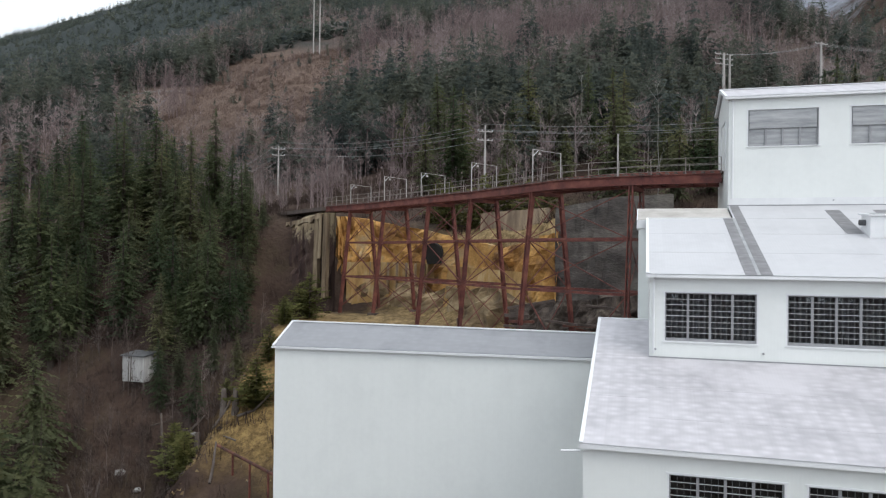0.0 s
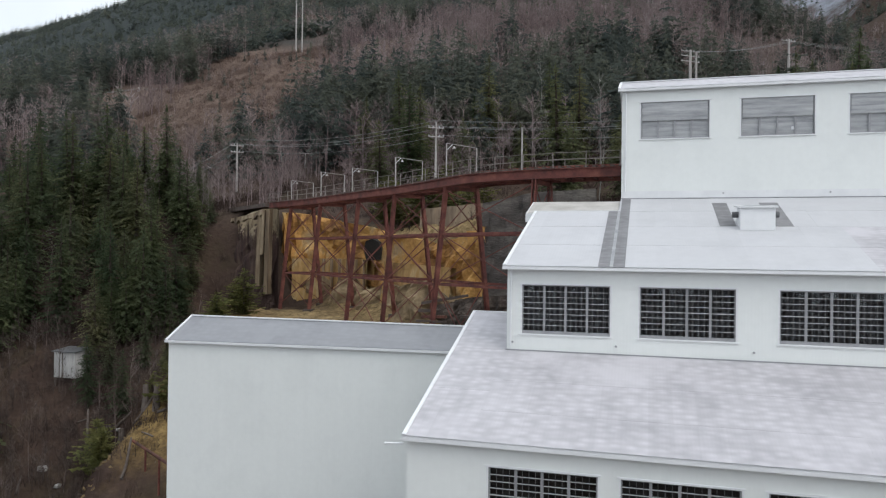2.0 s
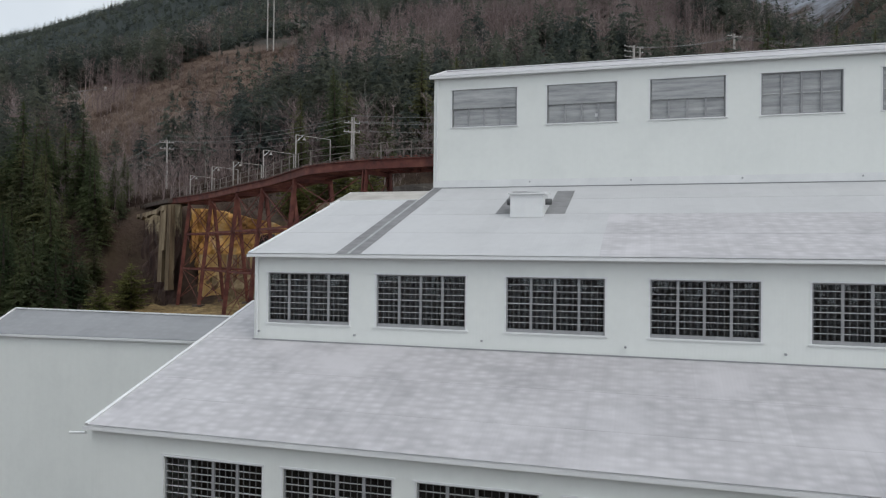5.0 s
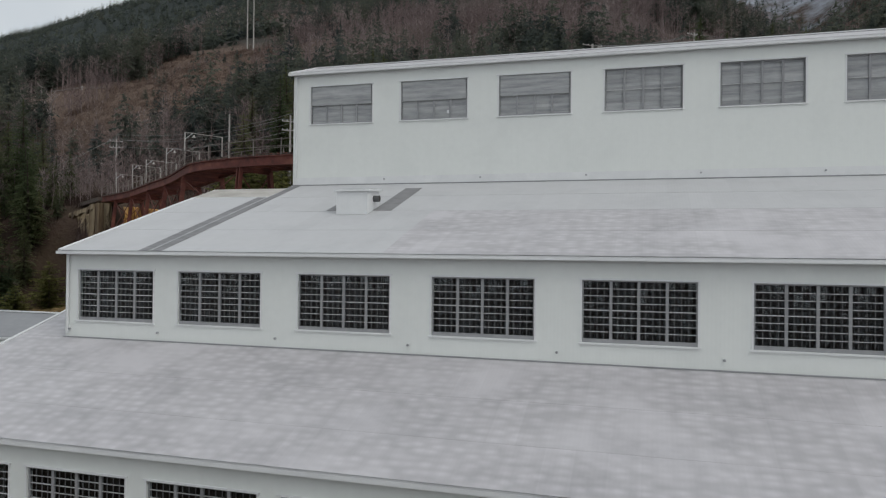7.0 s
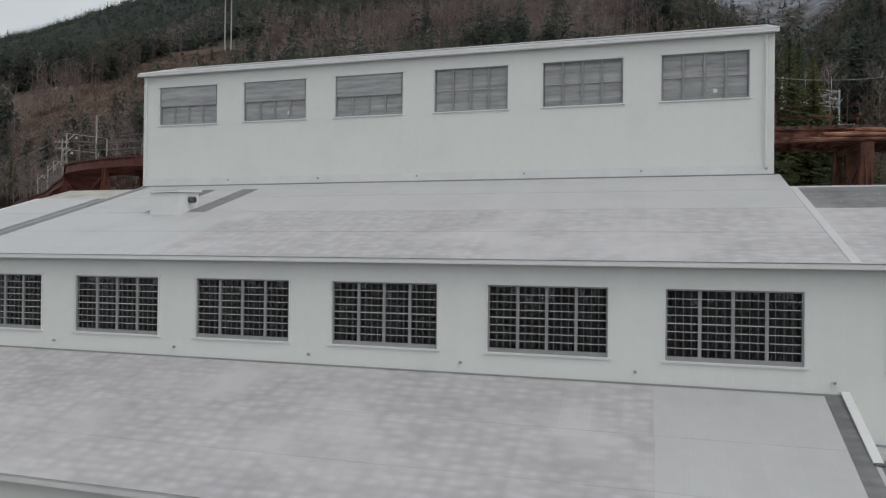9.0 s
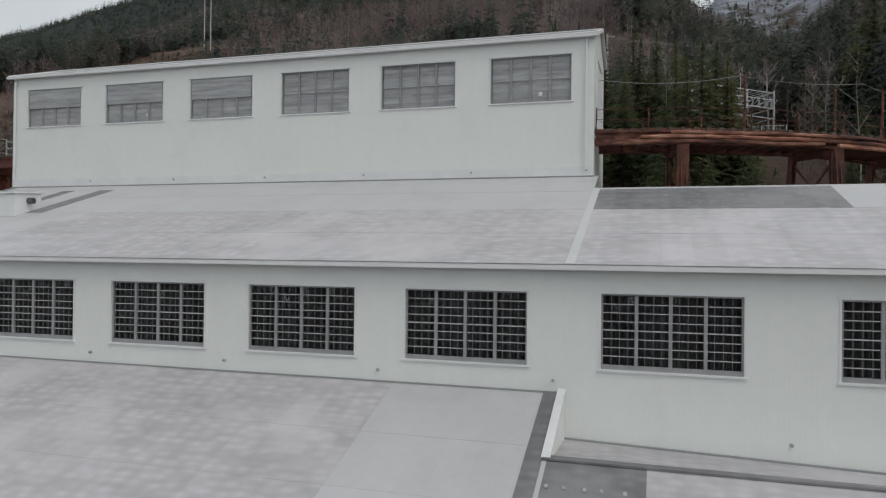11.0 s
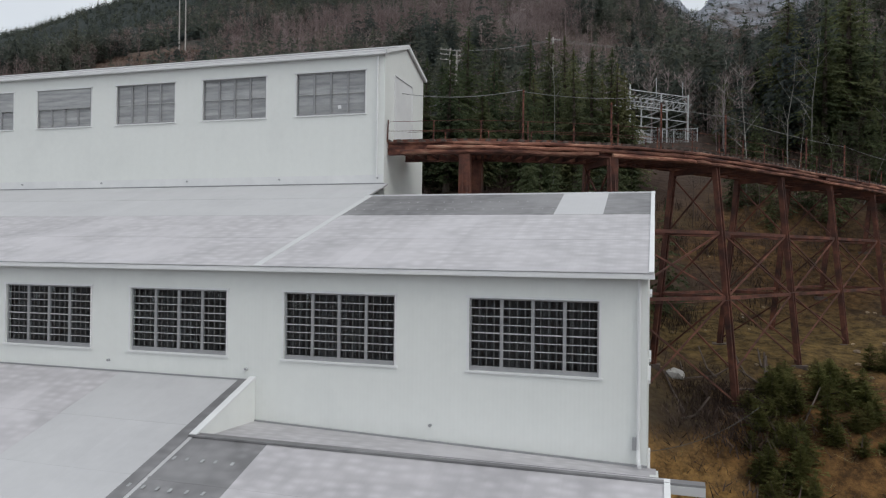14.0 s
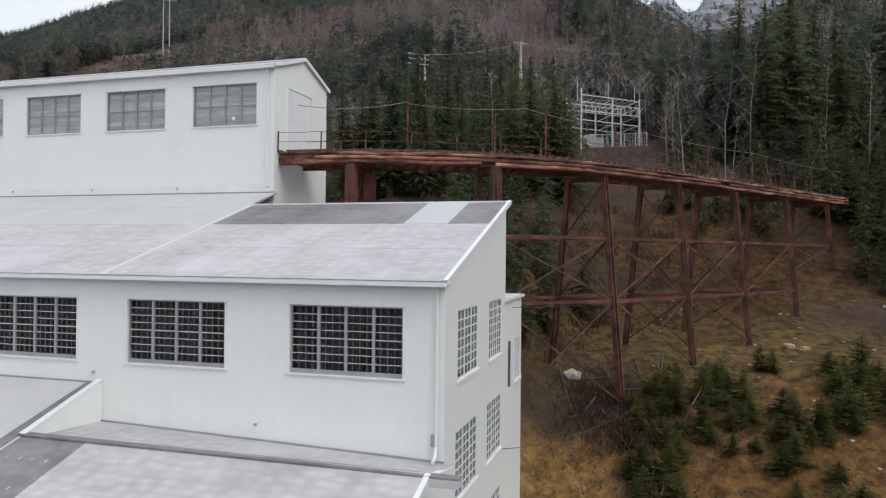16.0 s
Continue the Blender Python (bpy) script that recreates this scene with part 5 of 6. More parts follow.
for k in range(22):
    u = random.random()
    x, y, z = -12.5 + 13 * u, 21.8 + 4.6 * min(1, u * 1.6) + random.uniform(-1.6, -0.2), 28.0 + random.uniform(-1.3, 1.9) + 0.8 * u
    a_, t_ = random.uniform(-0.5, 0.5), random.uniform(-0.35, 0.35)
    ln = random.uniform(1.6, 4.2)
    d = Vector((math.cos(a_), math.sin(a_) * 0.6, t_)) * ln
    ob = new("timber", mesh_of("timber", beam(bm_new(), (x, y, z), Vector((x, y, z)) + d, random.uniform(0.16, 0.3), random.uniform(0.16, 0.26)), M_TIE if k % 3 else M_RUST_DK))
    tagged(ob, "rotten dark squared timber on a rubble bank", "timber", "old timbers")
ab = face_wall("abutment", [(-47.0, 48.6), (-43.0, 47.1), (-39.8, 45.9)], [24, 24], [38.4, 39.2, 39.4, 39.4], M_ABUT, "dirt-streaked dark concrete abutment with pale ribs", rows=18, rough=0.55, seed=9, category="abutment")
for x, w, zl, zh in ((-41.6, 0.28, 29.5, 39.2), (-40.1, 0.26, 28.5, 39.3), (-40.9, 0.2, 33.5, 39.2)):
    y = 47.1 + (x + 43) * -0.38
    bm = prism(bm_new(), [(y - 1.0, zl), (y + 0.2, zl), (y + 0.2, zh), (y - 0.55, zh)], x - w, x + w)
    part("rib", bm, M_CREAM, ab, "pale streaked concrete rib")
P = smooth_line([(-47.0, 48.2, 0), (-43.0, 46.65, 0), (-41.0, 45.9, 0)], 14)
bm = bm_new()
prev = None
for k, p in enumerate(P):
    zt_ = 38.2 + 1.1 * k / len(P)
    zl = zt_ - 0.35 - 0.5 * abs(float(fbm(np.array([k * 0.61]), np.array([3.3]), 71)[0]))
    ring = [bm.verts.new((p.x, p.y - 0.3, zl)), bm.verts.new((p.x, p.y + 0.4, zl)), bm.verts.new((p.x, p.y + 0.4, zt_)), bm.verts.new((p.x, p.y - 0.2, zt_))]
    if prev:
        for i in range(4):
            bm.faces.new((prev[i], prev[(i + 1) % 4], ring[(i + 1) % 4], ring[i]))
    prev = ring
part("cap", bm, M_CREAM, ab, "pale weathered concrete top with a ragged edge")
part("deck_stub", beam(bm_new(), (-40.2, 48.2, 39.9), (-51, 56.2, 39.7), 3.6, 0.5), M_TIE, trl, "weathered timber approach deck")
# closed solid set in the cliff; near-black colour stands for the opening's shade
tunnel = bm_new()
ring = [(-25.9, 33.0), (-24.2, 33.05), (-24.05, 34.4), (-24.4, 35.2), (-25.2, 35.55), (-26.0, 35.3), (-26.25, 34.2)]
fr_ = [tunnel.verts.new((x, 43.55, z)) for x, z in ring]
bk_ = [tunnel.verts.new((x, 46.0, z)) for x, z in ring]
tunnel.faces.new(fr_)
tunnel.faces.new(bk_[::-1])
for i in range(len(ring)):
    tunnel.faces.new((fr_[i], bk_[i], bk_[(i + 1) % len(ring)], fr_[(i + 1) % len(ring)]))
part("tunnel_mouth", tunnel, surf("painted_opening_shade", [(0.010, 0.009, 0.008, 1), (0.02, 0.018, 0.016, 1)], 1, 5, 1.0, bump=0), cliff, "near-black solid plug painted as a shaded opening")

# ---- poles and wires ----


def utility_pole(x, y, z_top, arms=(0.4,), arm_len=2.2, r=0.15, tag="weathered grey timber utility pole with crossarms", turn=35, z_base=None, material=M_POLE, name="utility_pole"):
    zb = gz(x, y) if z_base is None else z_base
    po = thing(name, (x, y, zb), tag, "utility pole")
    part("shaft", tube(bm_new(), [(x, y, zb - 0.8), (x, y, (zb + z_top) / 2), (x, y, z_top)], [r * 1.25, r * 1.1, r * 0.8], 8), material, po)
    c, s = math.cos(radians(turn)), math.sin(radians(turn))
    for d in arms:
        z = z_top - d
        arm = part("crossarm", beam(bm_new(), (x - c * arm_len / 2, y - s * arm_len / 2, z), (x + c * arm_len / 2, y + s * arm_len / 2, z), 0.12, 0.14), material, po)
        for k in (-0.46, -0.2, 0.2, 0.46):
            part("insulator", tube(bm_new(), [(x + c * arm_len * k, y + s * arm_len * k, z + 0.07), (x + c * arm_len * k, y + s * arm_len * k, z + 0.28)], [0.06, 0.05], 6), M_GALV, arm)
    return po


def wire(a, b, sag=0.8, r=0.028, label="slack thin overhead power wire", material=None):
    a, b = Vector(a), Vector(b)
    pts = [a.lerp(b, k / 14) - Vector((0, 0, sag * 4 * (k / 14) * (1 - k / 14))) for k in range(15)]
    bm = tube(bm_new(), pts, r, 5)
    ob = new("overhead_wire", mesh_of("overhead_wire", bm, material or M_WIRE))
    return tagged(ob, label, "wire", "overhead wires")


utility_pole(-63.1, 75, 52.9, (0.5, 1.6))
utility_pole(-57.2, 89.5, 53.0, (0.1,), 2.4)
utility_pole(-23.6, 64.4, 53.2, (0.9, 2.2), 2.4)
utility_pole(-79.2, 89.5, 50.9, (0.3,), 2.0)
utility_pole(14.7, 121, 77.0, (0.3, 1.3, 2.4), 4.6, 0.28)
utility_pole(15.9, 121.6, 76.6, (), 1.0, 0.22, tag="plain grey timber pole beside a twin")
utility_pole(35, 130, 80.5, (0.4,), 3.5, 0.25)
utility_pole(-130, 224, 138, (), 3.0, 0.24, z_base=113, tag="tall twin transmission pole")
utility_pole(-127.8, 225, 139, (2.0,), 6.0, 0.24, z_base=113, tag="tall twin transmission pole with crossarm")
utility_pole(-164, 174, 90.5, (), 2.0, 0.35, tag="tall bare transmission pole")
for dz, off in ((0.3, 0.9), (0.3, -0.9), (-0.9, 0.7), (1.2, 0.0)):
    wire((-63 + off, 75 + off, 52.4 + dz), (-23.6 + off, 64.4 + off, 52.2 + dz), 1.3)
    wire((-23.6 + off, 64.4 + off, 52.2 + dz), (30 + off, 62 + off, 52.4 + dz), 1.4)
    wire((-63 + off, 75 + off, 52.4 + dz), (-79.2 + off, 89.5, 50.6), 1.0)
    wire((-63 + off, 75 + off, 52.0 + dz), (-86 + off, 18, 26 + dz), 3.5, 0.016)
for off in (-1.2, 0, 1.2):
    wire((-164 + off, 174, 90 + off * 0.2), (-300, 190 + off, 106), 5, 0.05)
    wire((-164 + off, 174, 90 + off * 0.2), (-60, 210 + off, 108), 5, 0.05)
    wire((14.7 + off, 121, 76.7), (35 + off, 130, 80.0), 0.8, 0.03)
    wire((35 + off, 130, 80.0), (95 + off, 150, 80), 2.0, 0.03)
# transmission frames on the crest
def h_frame(x, y, z_top, w, ang):
    fr = thing("transmission_frame", (x, y, gz(x, y)), "timber transmission frame with three legs and a crossarm", "transmission pole", "transmission frames")
    c, s_ = math.cos(radians(ang)), math.sin(radians(ang))
    for k in (-1, 0, 1):
        px_, py_ = x + c * w / 2 * k, y + s_ * w / 2 * k
        part("post", tube(bm_new(), [(px_, py_, gz(px_, py_) - 1), (px_, py_, z_top + 0.4)], [0.34, 0.26], 7), M_POLE, fr)
    part("crossarm", beam(bm_new(), (x - c * w * 0.56, y - s_ * w * 0.56, z_top - 0.4), (x + c * w * 0.56, y + s_ * w * 0.56, z_top), 0.22, 0.35), M_POLE, fr)
    for k in (-0.5, 0, 0.5):
        part("insulator", tube(bm_new(), [(x + c * w * k, y + s_ * w * k, z_top - 0.4), (x + c * w * k, y + s_ * w * k, z_top - 2.0)], [0.12, 0.1], 6), M_GALV, fr)


h_frame(40.8, 344, 161.5, 7.0, 40)
h_frame(6.5, 309, 160.0, 5.5, 40)
# lamp cable along the far trestle
for a, b in (((49.3, 15.4, 42.8), (55.5, 18.9, 42.9)), ((55.5, 18.9, 42.9), (60.5, 23.8, 42.5)), ((60.5, 23.8, 42.5), (70.5, 38.7, 42.5)), ((70.5, 38.7, 42.5), (80, 53, 42.4))):
    wire(a, b, 0.18, 0.014)
wire((42, 16, 43.2), (49.3, 15.4, 42.9), 0.3, 0.02)
# guy cables across the gully beside the mill
wire((55.95, 12, 31.6), (66, 30, 31.6), 0.2, 0.018, "taut rusty steel guy cable", M_RUST_DK)
wire((55.95, 9.5, 25.2), (62, 19.5, 25.6), 0.5, 0.016, "slack dark steel guy cable", M_DARK)

# ---- substation on the slope ----
sub = thing("substation_frame", (56, 84, 49.9), "galvanised lattice switchyard frame inside a wire fence", "substation")
SX, SY, SZ = (51.6, 56.4, 60.6), (82.5, 88.5), 49.6
for x in SX:
    for y in SY:
        h = 8.6 if x < 53 else 7.4
        part("column", beam(bm_new(), (x, y, SZ - 1), (x, y, SZ + h), 0.18, 0.18), M_GALV, sub)
for z in (3.6, 5.0, 6.2, 7.2):
    for y in SY:
        part("beam", beam(bm_new(), (SX[0], y, SZ + z + 0.5), (SX[2], y, SZ + z - 0.1), 0.10, 0.12), M_GALV, sub)
    for x in SX:
        part("beam", beam(bm_new(), (x, SY[0], SZ + z), (x, SY[1], SZ + z), 0.09, 0.12), M_GALV, sub)
for k in range(9):
    x = SX[0] + 0.6 + k * 1.0
    part("insulator", tube(bm_new(), [(x, 82.6, SZ + 5.1), (x + 0.2, 82.6, SZ + 5.9), (x + 0.1, 83.0, SZ + 6.6)], [0.12, 0.14, 0.08], 8), M_SASH, sub)
    part("brace", beam(bm_new(), (x, SY[0], SZ + 7.1), (x + 0.9, SY[1], SZ + 7.7), 0.06, 0.07), M_GALV, sub)
    part("brace", beam(bm_new(), (x, SY[0], SZ + 5.0), (x + 1.0, SY[0], SZ + 6.2), 0.05, 0.06), M_GALV, sub)
for x, h in ((SX[0], 9.4), (SX[1], 9.2), (SX[2], 8.8)):
    part("lightning_rod", tube(bm_new(), [(x, 84, SZ + 7), (x, 84, SZ + h + 0.8)], 0.05, 6), M_GALV, sub)
part("transformer", box(bm_new(), 54.2, 56.0, 84.5, 86, SZ - 0.2, SZ + 2.0), M_SASH, sub, "grey transformer tank")
part("transformer", tube(bm_new(), [(53.4, 83.0, SZ + 1.3), (53.4, 84.6, SZ + 1.3)], 0.9, 14), M_PALE, sub, "pale round tank end")
sub.rotation_euler = (0, 0, radians(28))
fence = thing("wire_fence", (57, 81.5, 49.6), "galvanised wire-mesh fence round the switchyard", "fence")
for k in range(7):
    part("fence_post", tube(bm_new(), [(52.6 + k * 1.55, 81.6, SZ - 1), (52.6 + k * 1.55, 81.6, SZ + 2.1)], 0.05, 6), M_GALV, fence)
for z in (0.1, 2.0):
    part("fence_rail", tube(bm_new(), [(52.6, 81.6, SZ + z), (61.9, 81.6, SZ + z)], 0.035, 6), M_GALV, fence)
bm = bm_new()
for k in range(40):
    tube(bm, [(52.6 + k * 0.236, 81.6, SZ + 0.1), (52.6 + k * 0.236, 81.6, SZ + 2.0)], 0.012, 3)
for k in range(9):
    tube(bm, [(52.6, 81.6, SZ + 0.2 + k * 0.2), (61.9, 81.6, SZ + 0.2 + k * 0.2)], 0.010, 3)
part("mesh_infill", bm, M_GALV, fence)
fl_ = thing("fence_slab", (57, 80.8, 49), "low dark retaining kerb under the fence", "kerb", kind="structure")
part("slab", box(bm_new(), 51.5, 62.5, 80.6, 81.4, 46.5, 49.6), M_TIE, fl_)

# ---- vegetation ----
rng = np.random.default_rng(4)


def conifer_crown(h, r, whorls, branches, fronds, seed, droop=0.35, low=0.08, size=1.2, power=0.8):
    """Crown triangles of a conifer: uneven whorls of drooping branches carrying small flat needle sprays."""
    g = np.random.default_rng(seed)
    V = []
    lean = g.uniform(0, 6.28)
    for i in range(whorls):
        t = low + (1 - low) * (i + g.uniform(-0.4, 0.4)) / whorls
        t = min(max(t, low), 0.985)
        body = (1 - t) ** power * min(1.0, 0.55 + 2.2 * (t - low))
        rr = r * body * g.uniform(0.62, 1.12) + 0.035 * r
        nb_ = max(3, int(branches * (0.45 + 0.55 * (1 - t))))
        a0 = g.uniform(0, 6.28)
        for b in range(nb_):
            if g.random() < 0.10:
                continue
            a = a0 + 6.283 * b / nb_ + g.normal(0, 0.28)
            L = rr * g.uniform(0.5, 1.15) * (1 + 0.16 * np.cos(a - lean))
            d = np.array([np.cos(a), np.sin(a), 0.0])
            s = np.array([-np.sin(a), np.cos(a), 0.0])
            z = t * h + g.normal(0, 0.012 * h)
            rise = g.uniform(-0.1, 0.3) * (0.3 + t)
            for f in range(fronds):
                u0, u1 = (f + 0.25) / fronds, (f + 1.35) / fronds
                wob = s * g.normal(0, 0.05 * L)
                c0 = d * L * u0 + wob + np.array([0, 0, z + L * (rise * u0 - droop * u0 * u0)])
                c1 = d * L * u1 + wob + np.array([0, 0, z + L * (rise * u1 - droop * u1 * u1)])
                wd = size * (0.11 * rr + 0.10) * (1.2 - 0.65 * u0) * g.uniform(0.6, 1.4)
                for sg in (1, -1):
                    dz = np.array([0, 0, -wd * g.uniform(-0.1, 0.9)])
                    tip = c0 + (c1 - c0) * g.uniform(0.4, 1.1) + s * sg * wd + dz
                    V += [c0, c1, tip]
                if g.random() < 0.45:
                    V += [c0, c1, (c0 + c1) / 2 + np.array([0, 0, wd * g.uniform(-1.3, 0.9)]) + s * g.normal(0, 0.3 * wd)]
    for k in range(3):
        a = g.uniform(0, 6.28)
        p = np.array([np.cos(a), np.sin(a), 0]) * 0.05 * r
        V += [p + [0, 0, h * 0.93], -p + [0, 0, h * 0.93], np.array([0, 0, h * 1.01])]
    return np.array(V, np.float32)


def bare_tree(h, seed, limbs=14, twigs=4, r0=0.012):
    """Trunk and twigs of a leafless tree as thin three-sided bars."""
    g = np.random.default_rng(seed)
    V = []

    def bar(p, q, w0, w1):
        d = q - p
        a = np.cross(d, [0.3, 0.2, 0.9])
        a = a / (np.linalg.norm(a) + 1e-6)
        b = np.cross(d / (np.linalg.norm(d) + 1e-6), a)
        ring = [(a * np.cos(k * 2.094) + b * np.sin(k * 2.094)) for k in range(3)]
        for k in range(3):
            n = (k + 1) % 3
            V.extend([p + ring[k] * w0, p + ring[n] * w0, q + ring[n] * w1, p + ring[k] * w0, q + ring[n] * w1, q + ring[k] * w1])
    trunk = [np.array([0, 0, -0.4])]
    for k in range(1, 5):
        trunk.append(np.array([g.normal(0, 0.02 * h), g.normal(0, 0.02 * h), h * k / 4 * 0.96]))
    for k in range(4):
        bar(trunk[k], trunk[k + 1], r0 * h * (1 - k / 4.4), r0 * h * (1 - (k + 1) / 4.4))
    for i in range(limbs):
        t = g.uniform(0.28, 0.97)
        k = min(3, int(t * 4))
        p = trunk[k] + (trunk[k + 1] - trunk[k]) * (t * 4 - k)
        a = g.uniform(0, 6.28)
        L = h * 0.30 * (1.15 - t) * g.uniform(0.6, 1.3)
        q = p + np.array([np.cos(a) * L * 0.7, np.sin(a) * L * 0.7, L * g.uniform(0.6, 1.1)])
        bar(p, q, r0 * h * 0.35, r0 * h * 0.12)
        for j in range(twigs):
            u = g.uniform(0.25, 1)
            s = p + (q - p) * u
            e = s + np.array([g.normal(0, 0.28), g.normal(0, 0.28), g.uniform(0.2, 0.7)]) * L * 0.65
            bar(s, e, r0 * h * 0.13, r0 * h * 0.05)
    return np.array(V, np.float32)


def bare_far(h, seed, limbs=13, twigs=7):
    """A leafless tree for the distance: one sliver to each twig."""
    g = np.random.default_rng(seed)
    V = []

    def sliver(p, q, w):
        a = np.array([g.normal(), g.normal(), 0.0])
        a = a / (np.linalg.norm(a) + 1e-6) * w
        V.extend([p - a, p + a, q])
    top = np.array([g.normal(0, 0.03 * h), g.normal(0, 0.03 * h), h])
    for k in range(2):
        sliver(np.array([0, 0, -0.5]), top, 0.012 * h)
    for i in range(limbs):
        t = g.uniform(0.18, 0.95)
        p = top * t
        a = g.uniform(0, 6.28)
        L = h * 0.34 * (1.2 - t) * g.uniform(0.6, 1.3)
        q = p + np.array([np.cos(a) * L * 0.75, np.sin(a) * L * 0.75, L * g.uniform(0.5, 1.1)])
        sliver(p, q, 0.006 * h)
        for j in range(twigs):
            s = p + (q - p) * g.uniform(0.15, 1)
            e = s + np.array([g.normal(0, 0.4), g.normal(0, 0.4), g.uniform(0.1, 0.8)]) * L * 0.8
            sliver(s, e, 0.0045 * h)
    return np.array(V, np.float32)


def soup(name, V, material):
    return mesh_arrays(name, V.reshape(-1, 3), np.arange(len(V.reshape(-1, 3))).reshape(-1, 3), material)


def trunk_mesh(h, r, material=M_BARK):
    return mesh_of("trunk", tube(bm_new(), [(0, 0, -1.0), (0.0, 0.02 * r, h * 0.4), (0, 0, h * 0.97)], [r, r * 0.7, r * 0.06], 7), material)


KINDS = []
for k, (h, r) in enumerate(((17, 4.4), (20, 4.6), (14, 4.2), (23, 4.8), (18, 3.9))):
    crown = soup("crown", conifer_crown(h, r, int(h * 2.5), 10, 7, 100 + k, droop=0.25 + 0.1 * (k % 3), low=0.05 + 0.04 * (k % 3), size=0.95, power=0.66 + 0.06 * (k % 2)), M_NEEDLE)
    KINDS.append((crown, trunk_mesh(h, 0.017 * h + 0.04)))
YOUNG = []
for k, (h, r) in enumerate(((4.4, 2.1), (5.6, 2.3), (3.6, 2.0))):
    crown = soup("crown", conifer_crown(h, r, 24, 11, 5, 200 + k, droop=-0.05, low=0.02, size=1.0, power=0.60), M_YOUNG)
    YOUNG.append((crown, trunk_mesh(h, 0.06)))
BARE = [soup("bare_crown", bare_tree(h, 300 + k, 24, 8, 0.008), M_TWIG) for k, h in enumerate((11, 13, 9))]
SAPS = [soup("bare_crown", bare_tree(h, 310 + k, 18, 6, 0.007), M_SAPLING) for k, h in enumerate((10, 12, 8))]
BIRCH = [soup("bare_crown", bare_tree(h, 330 + k, 7, 3, 0.0062), M_PALEBARK) for k, h in enumerate((16, 19))]


def on_pole_line(x, y):
    """Whether a tree there stands in the lane kept low before the trestle's utility poles."""
    for ax, ay in ((-57.2, 89.5), (-79.2, 89.5), (-63.1, 75)):
        d = Vector((-1.0 - ax, -38.0 - ay)).normalized()
        u, v = (x - ax) * d.x + (y - ay) * d.y, (x - ax) * -d.y + (y - ay) * d.x
        if -2 < u < 42 and abs(v) < 2.2:
            return True
    return False


def plant(x, y, kind, scale, name, label, category, group):
    wide = {"conifer": 1.22, "young_conifer": 1.3}.get(name, 1.0)
    scale *= 0.92 if name == "conifer" else 1.0
    if on_pole_line(x, y):
        scale = min(scale, 0.34)
    z = gz(x, y) - 0.1
    t = thing(name, (x, y, z), label, category, group)
    m = pose(x, y, z, random.gauss(0, 1.2), random.gauss(0, 1.2), random.uniform(0, 360)) @ Matrix.Diagonal((scale * random.uniform(0.9, 1.1) * wide, scale * random.uniform(0.9, 1.1) * wide, scale, 1))
    if isinstance(kind, tuple):
        piece("crown", kind[0], t, m)
        piece("trunk", kind[1], t, m)
    else:
        piece("bare_crown", kind, t, m)
    return t


def clear_of_things(x, y):
    """Whether a tree may stand there: off the mill, the trestles and the cut below them."""
    if -29 < x < 59 and y < 24:
        return False
    d = (y - float(np.interp(x, DECK_X, DECK_Y))) * 0.74
    if -44 < x < 6 and -14 < d < 10.5:
        return False
    for p in rnl:
        if (p.x - x) ** 2 + (p.y - y) ** 2 < 30:
            return False
    if 49 < x < 64 and 60 < y < 90:
        return False
    return True


def scatter(n, xr, yr, mind, test, seed):
    g = np.random.default_rng(seed)
    out = []
    tries = 0
    while len(out) < n and tries < n * 40:
        tries += 1
        x, y = g.uniform(*xr), g.uniform(*yr)
        if not clear_of_things(x, y) or not test(x, y):
            continue
        if any((x - a) ** 2 + (y - b) ** 2 < mind * mind for a, b in out):
            continue
        out.append((x, y))
    return out


def spots(n, xr, yr, mind, off, seed):
    """Like scatter, but only kept clear of the far deck's line."""
    g = np.random.default_rng(seed)
    out = []
    for _ in range(n * 30):
        x, y = g.uniform(*xr), g.uniform(*yr)
        if len(out) < n and min((p.x - x) ** 2 + (p.y - y) ** 2 for p in rnl + rfl) > off * off and all((x - a) ** 2 + (y - b) ** 2 > mind * mind for a, b in out):
            out.append((x, y))
    return out


TALL = ((40.8, 344, 50), (6.5, 309, 50), (14.7, 121, 26), (35, 130, 26), (-129, 224, 40), (-164, 174, 60))


def hides_pole(x, y):
    """Whether a tree there would stand close before one of the tall poles."""
    hit = np.zeros(len(x), bool)
    for ax, ay, ln in TALL:
        d = np.array([40.0 - ax, -26.0 - ay]) if ax > -60 else np.array([-1.0 - ax, -38.0 - ay])
        d = d / np.hypot(*d)
        u = (x - ax) * d[0] + (y - ay) * d[1]
        v = (x - ax) * -d[1] + (y - ay) * d[0]
        hit |= (u > -4) & (u < ln) & (np.abs(v) < 5 + 0.12 * ln)
    return hit


def bearing(x, y):
    """Degrees to the left of the mill's depth axis, seen from in front of the yard."""
    return math.degrees(math.atan2(x + 1, y + 38))


SMALL = []
# big conifers on the slope beside the tall white building
SLOPE = "conifers beside the white building"
for x, y in scatter(90, (-100, -36), (12, 66), 2.5, lambda x, y: bearing(x, y) < -30.3 - 0.12 * max(0, 44 - y) and y > 33 - 0.5 * max(0, -58 - x) and not (y < 33 and -41.5 < bearing(x, y) < -36.5), 5):
    tall = 0.9 if bearing(x, y) < -36 else 0.72
    plant(x, y, KINDS[random.randrange(5)], random.uniform(0.45, 1.05) * tall, "conifer", "tall dark green conifer on the slope", "tree", SLOPE)
for x, y in scatter(40, (-84, -46), (-10, 30), 2.4, lambda x, y: bearing(x, y) < -43.9, 15):
    plant(x, y, KINDS[random.randrange(5)], random.uniform(0.8, 1.25), "conifer", "tall dark green conifer on the slope", "tree", SLOPE)
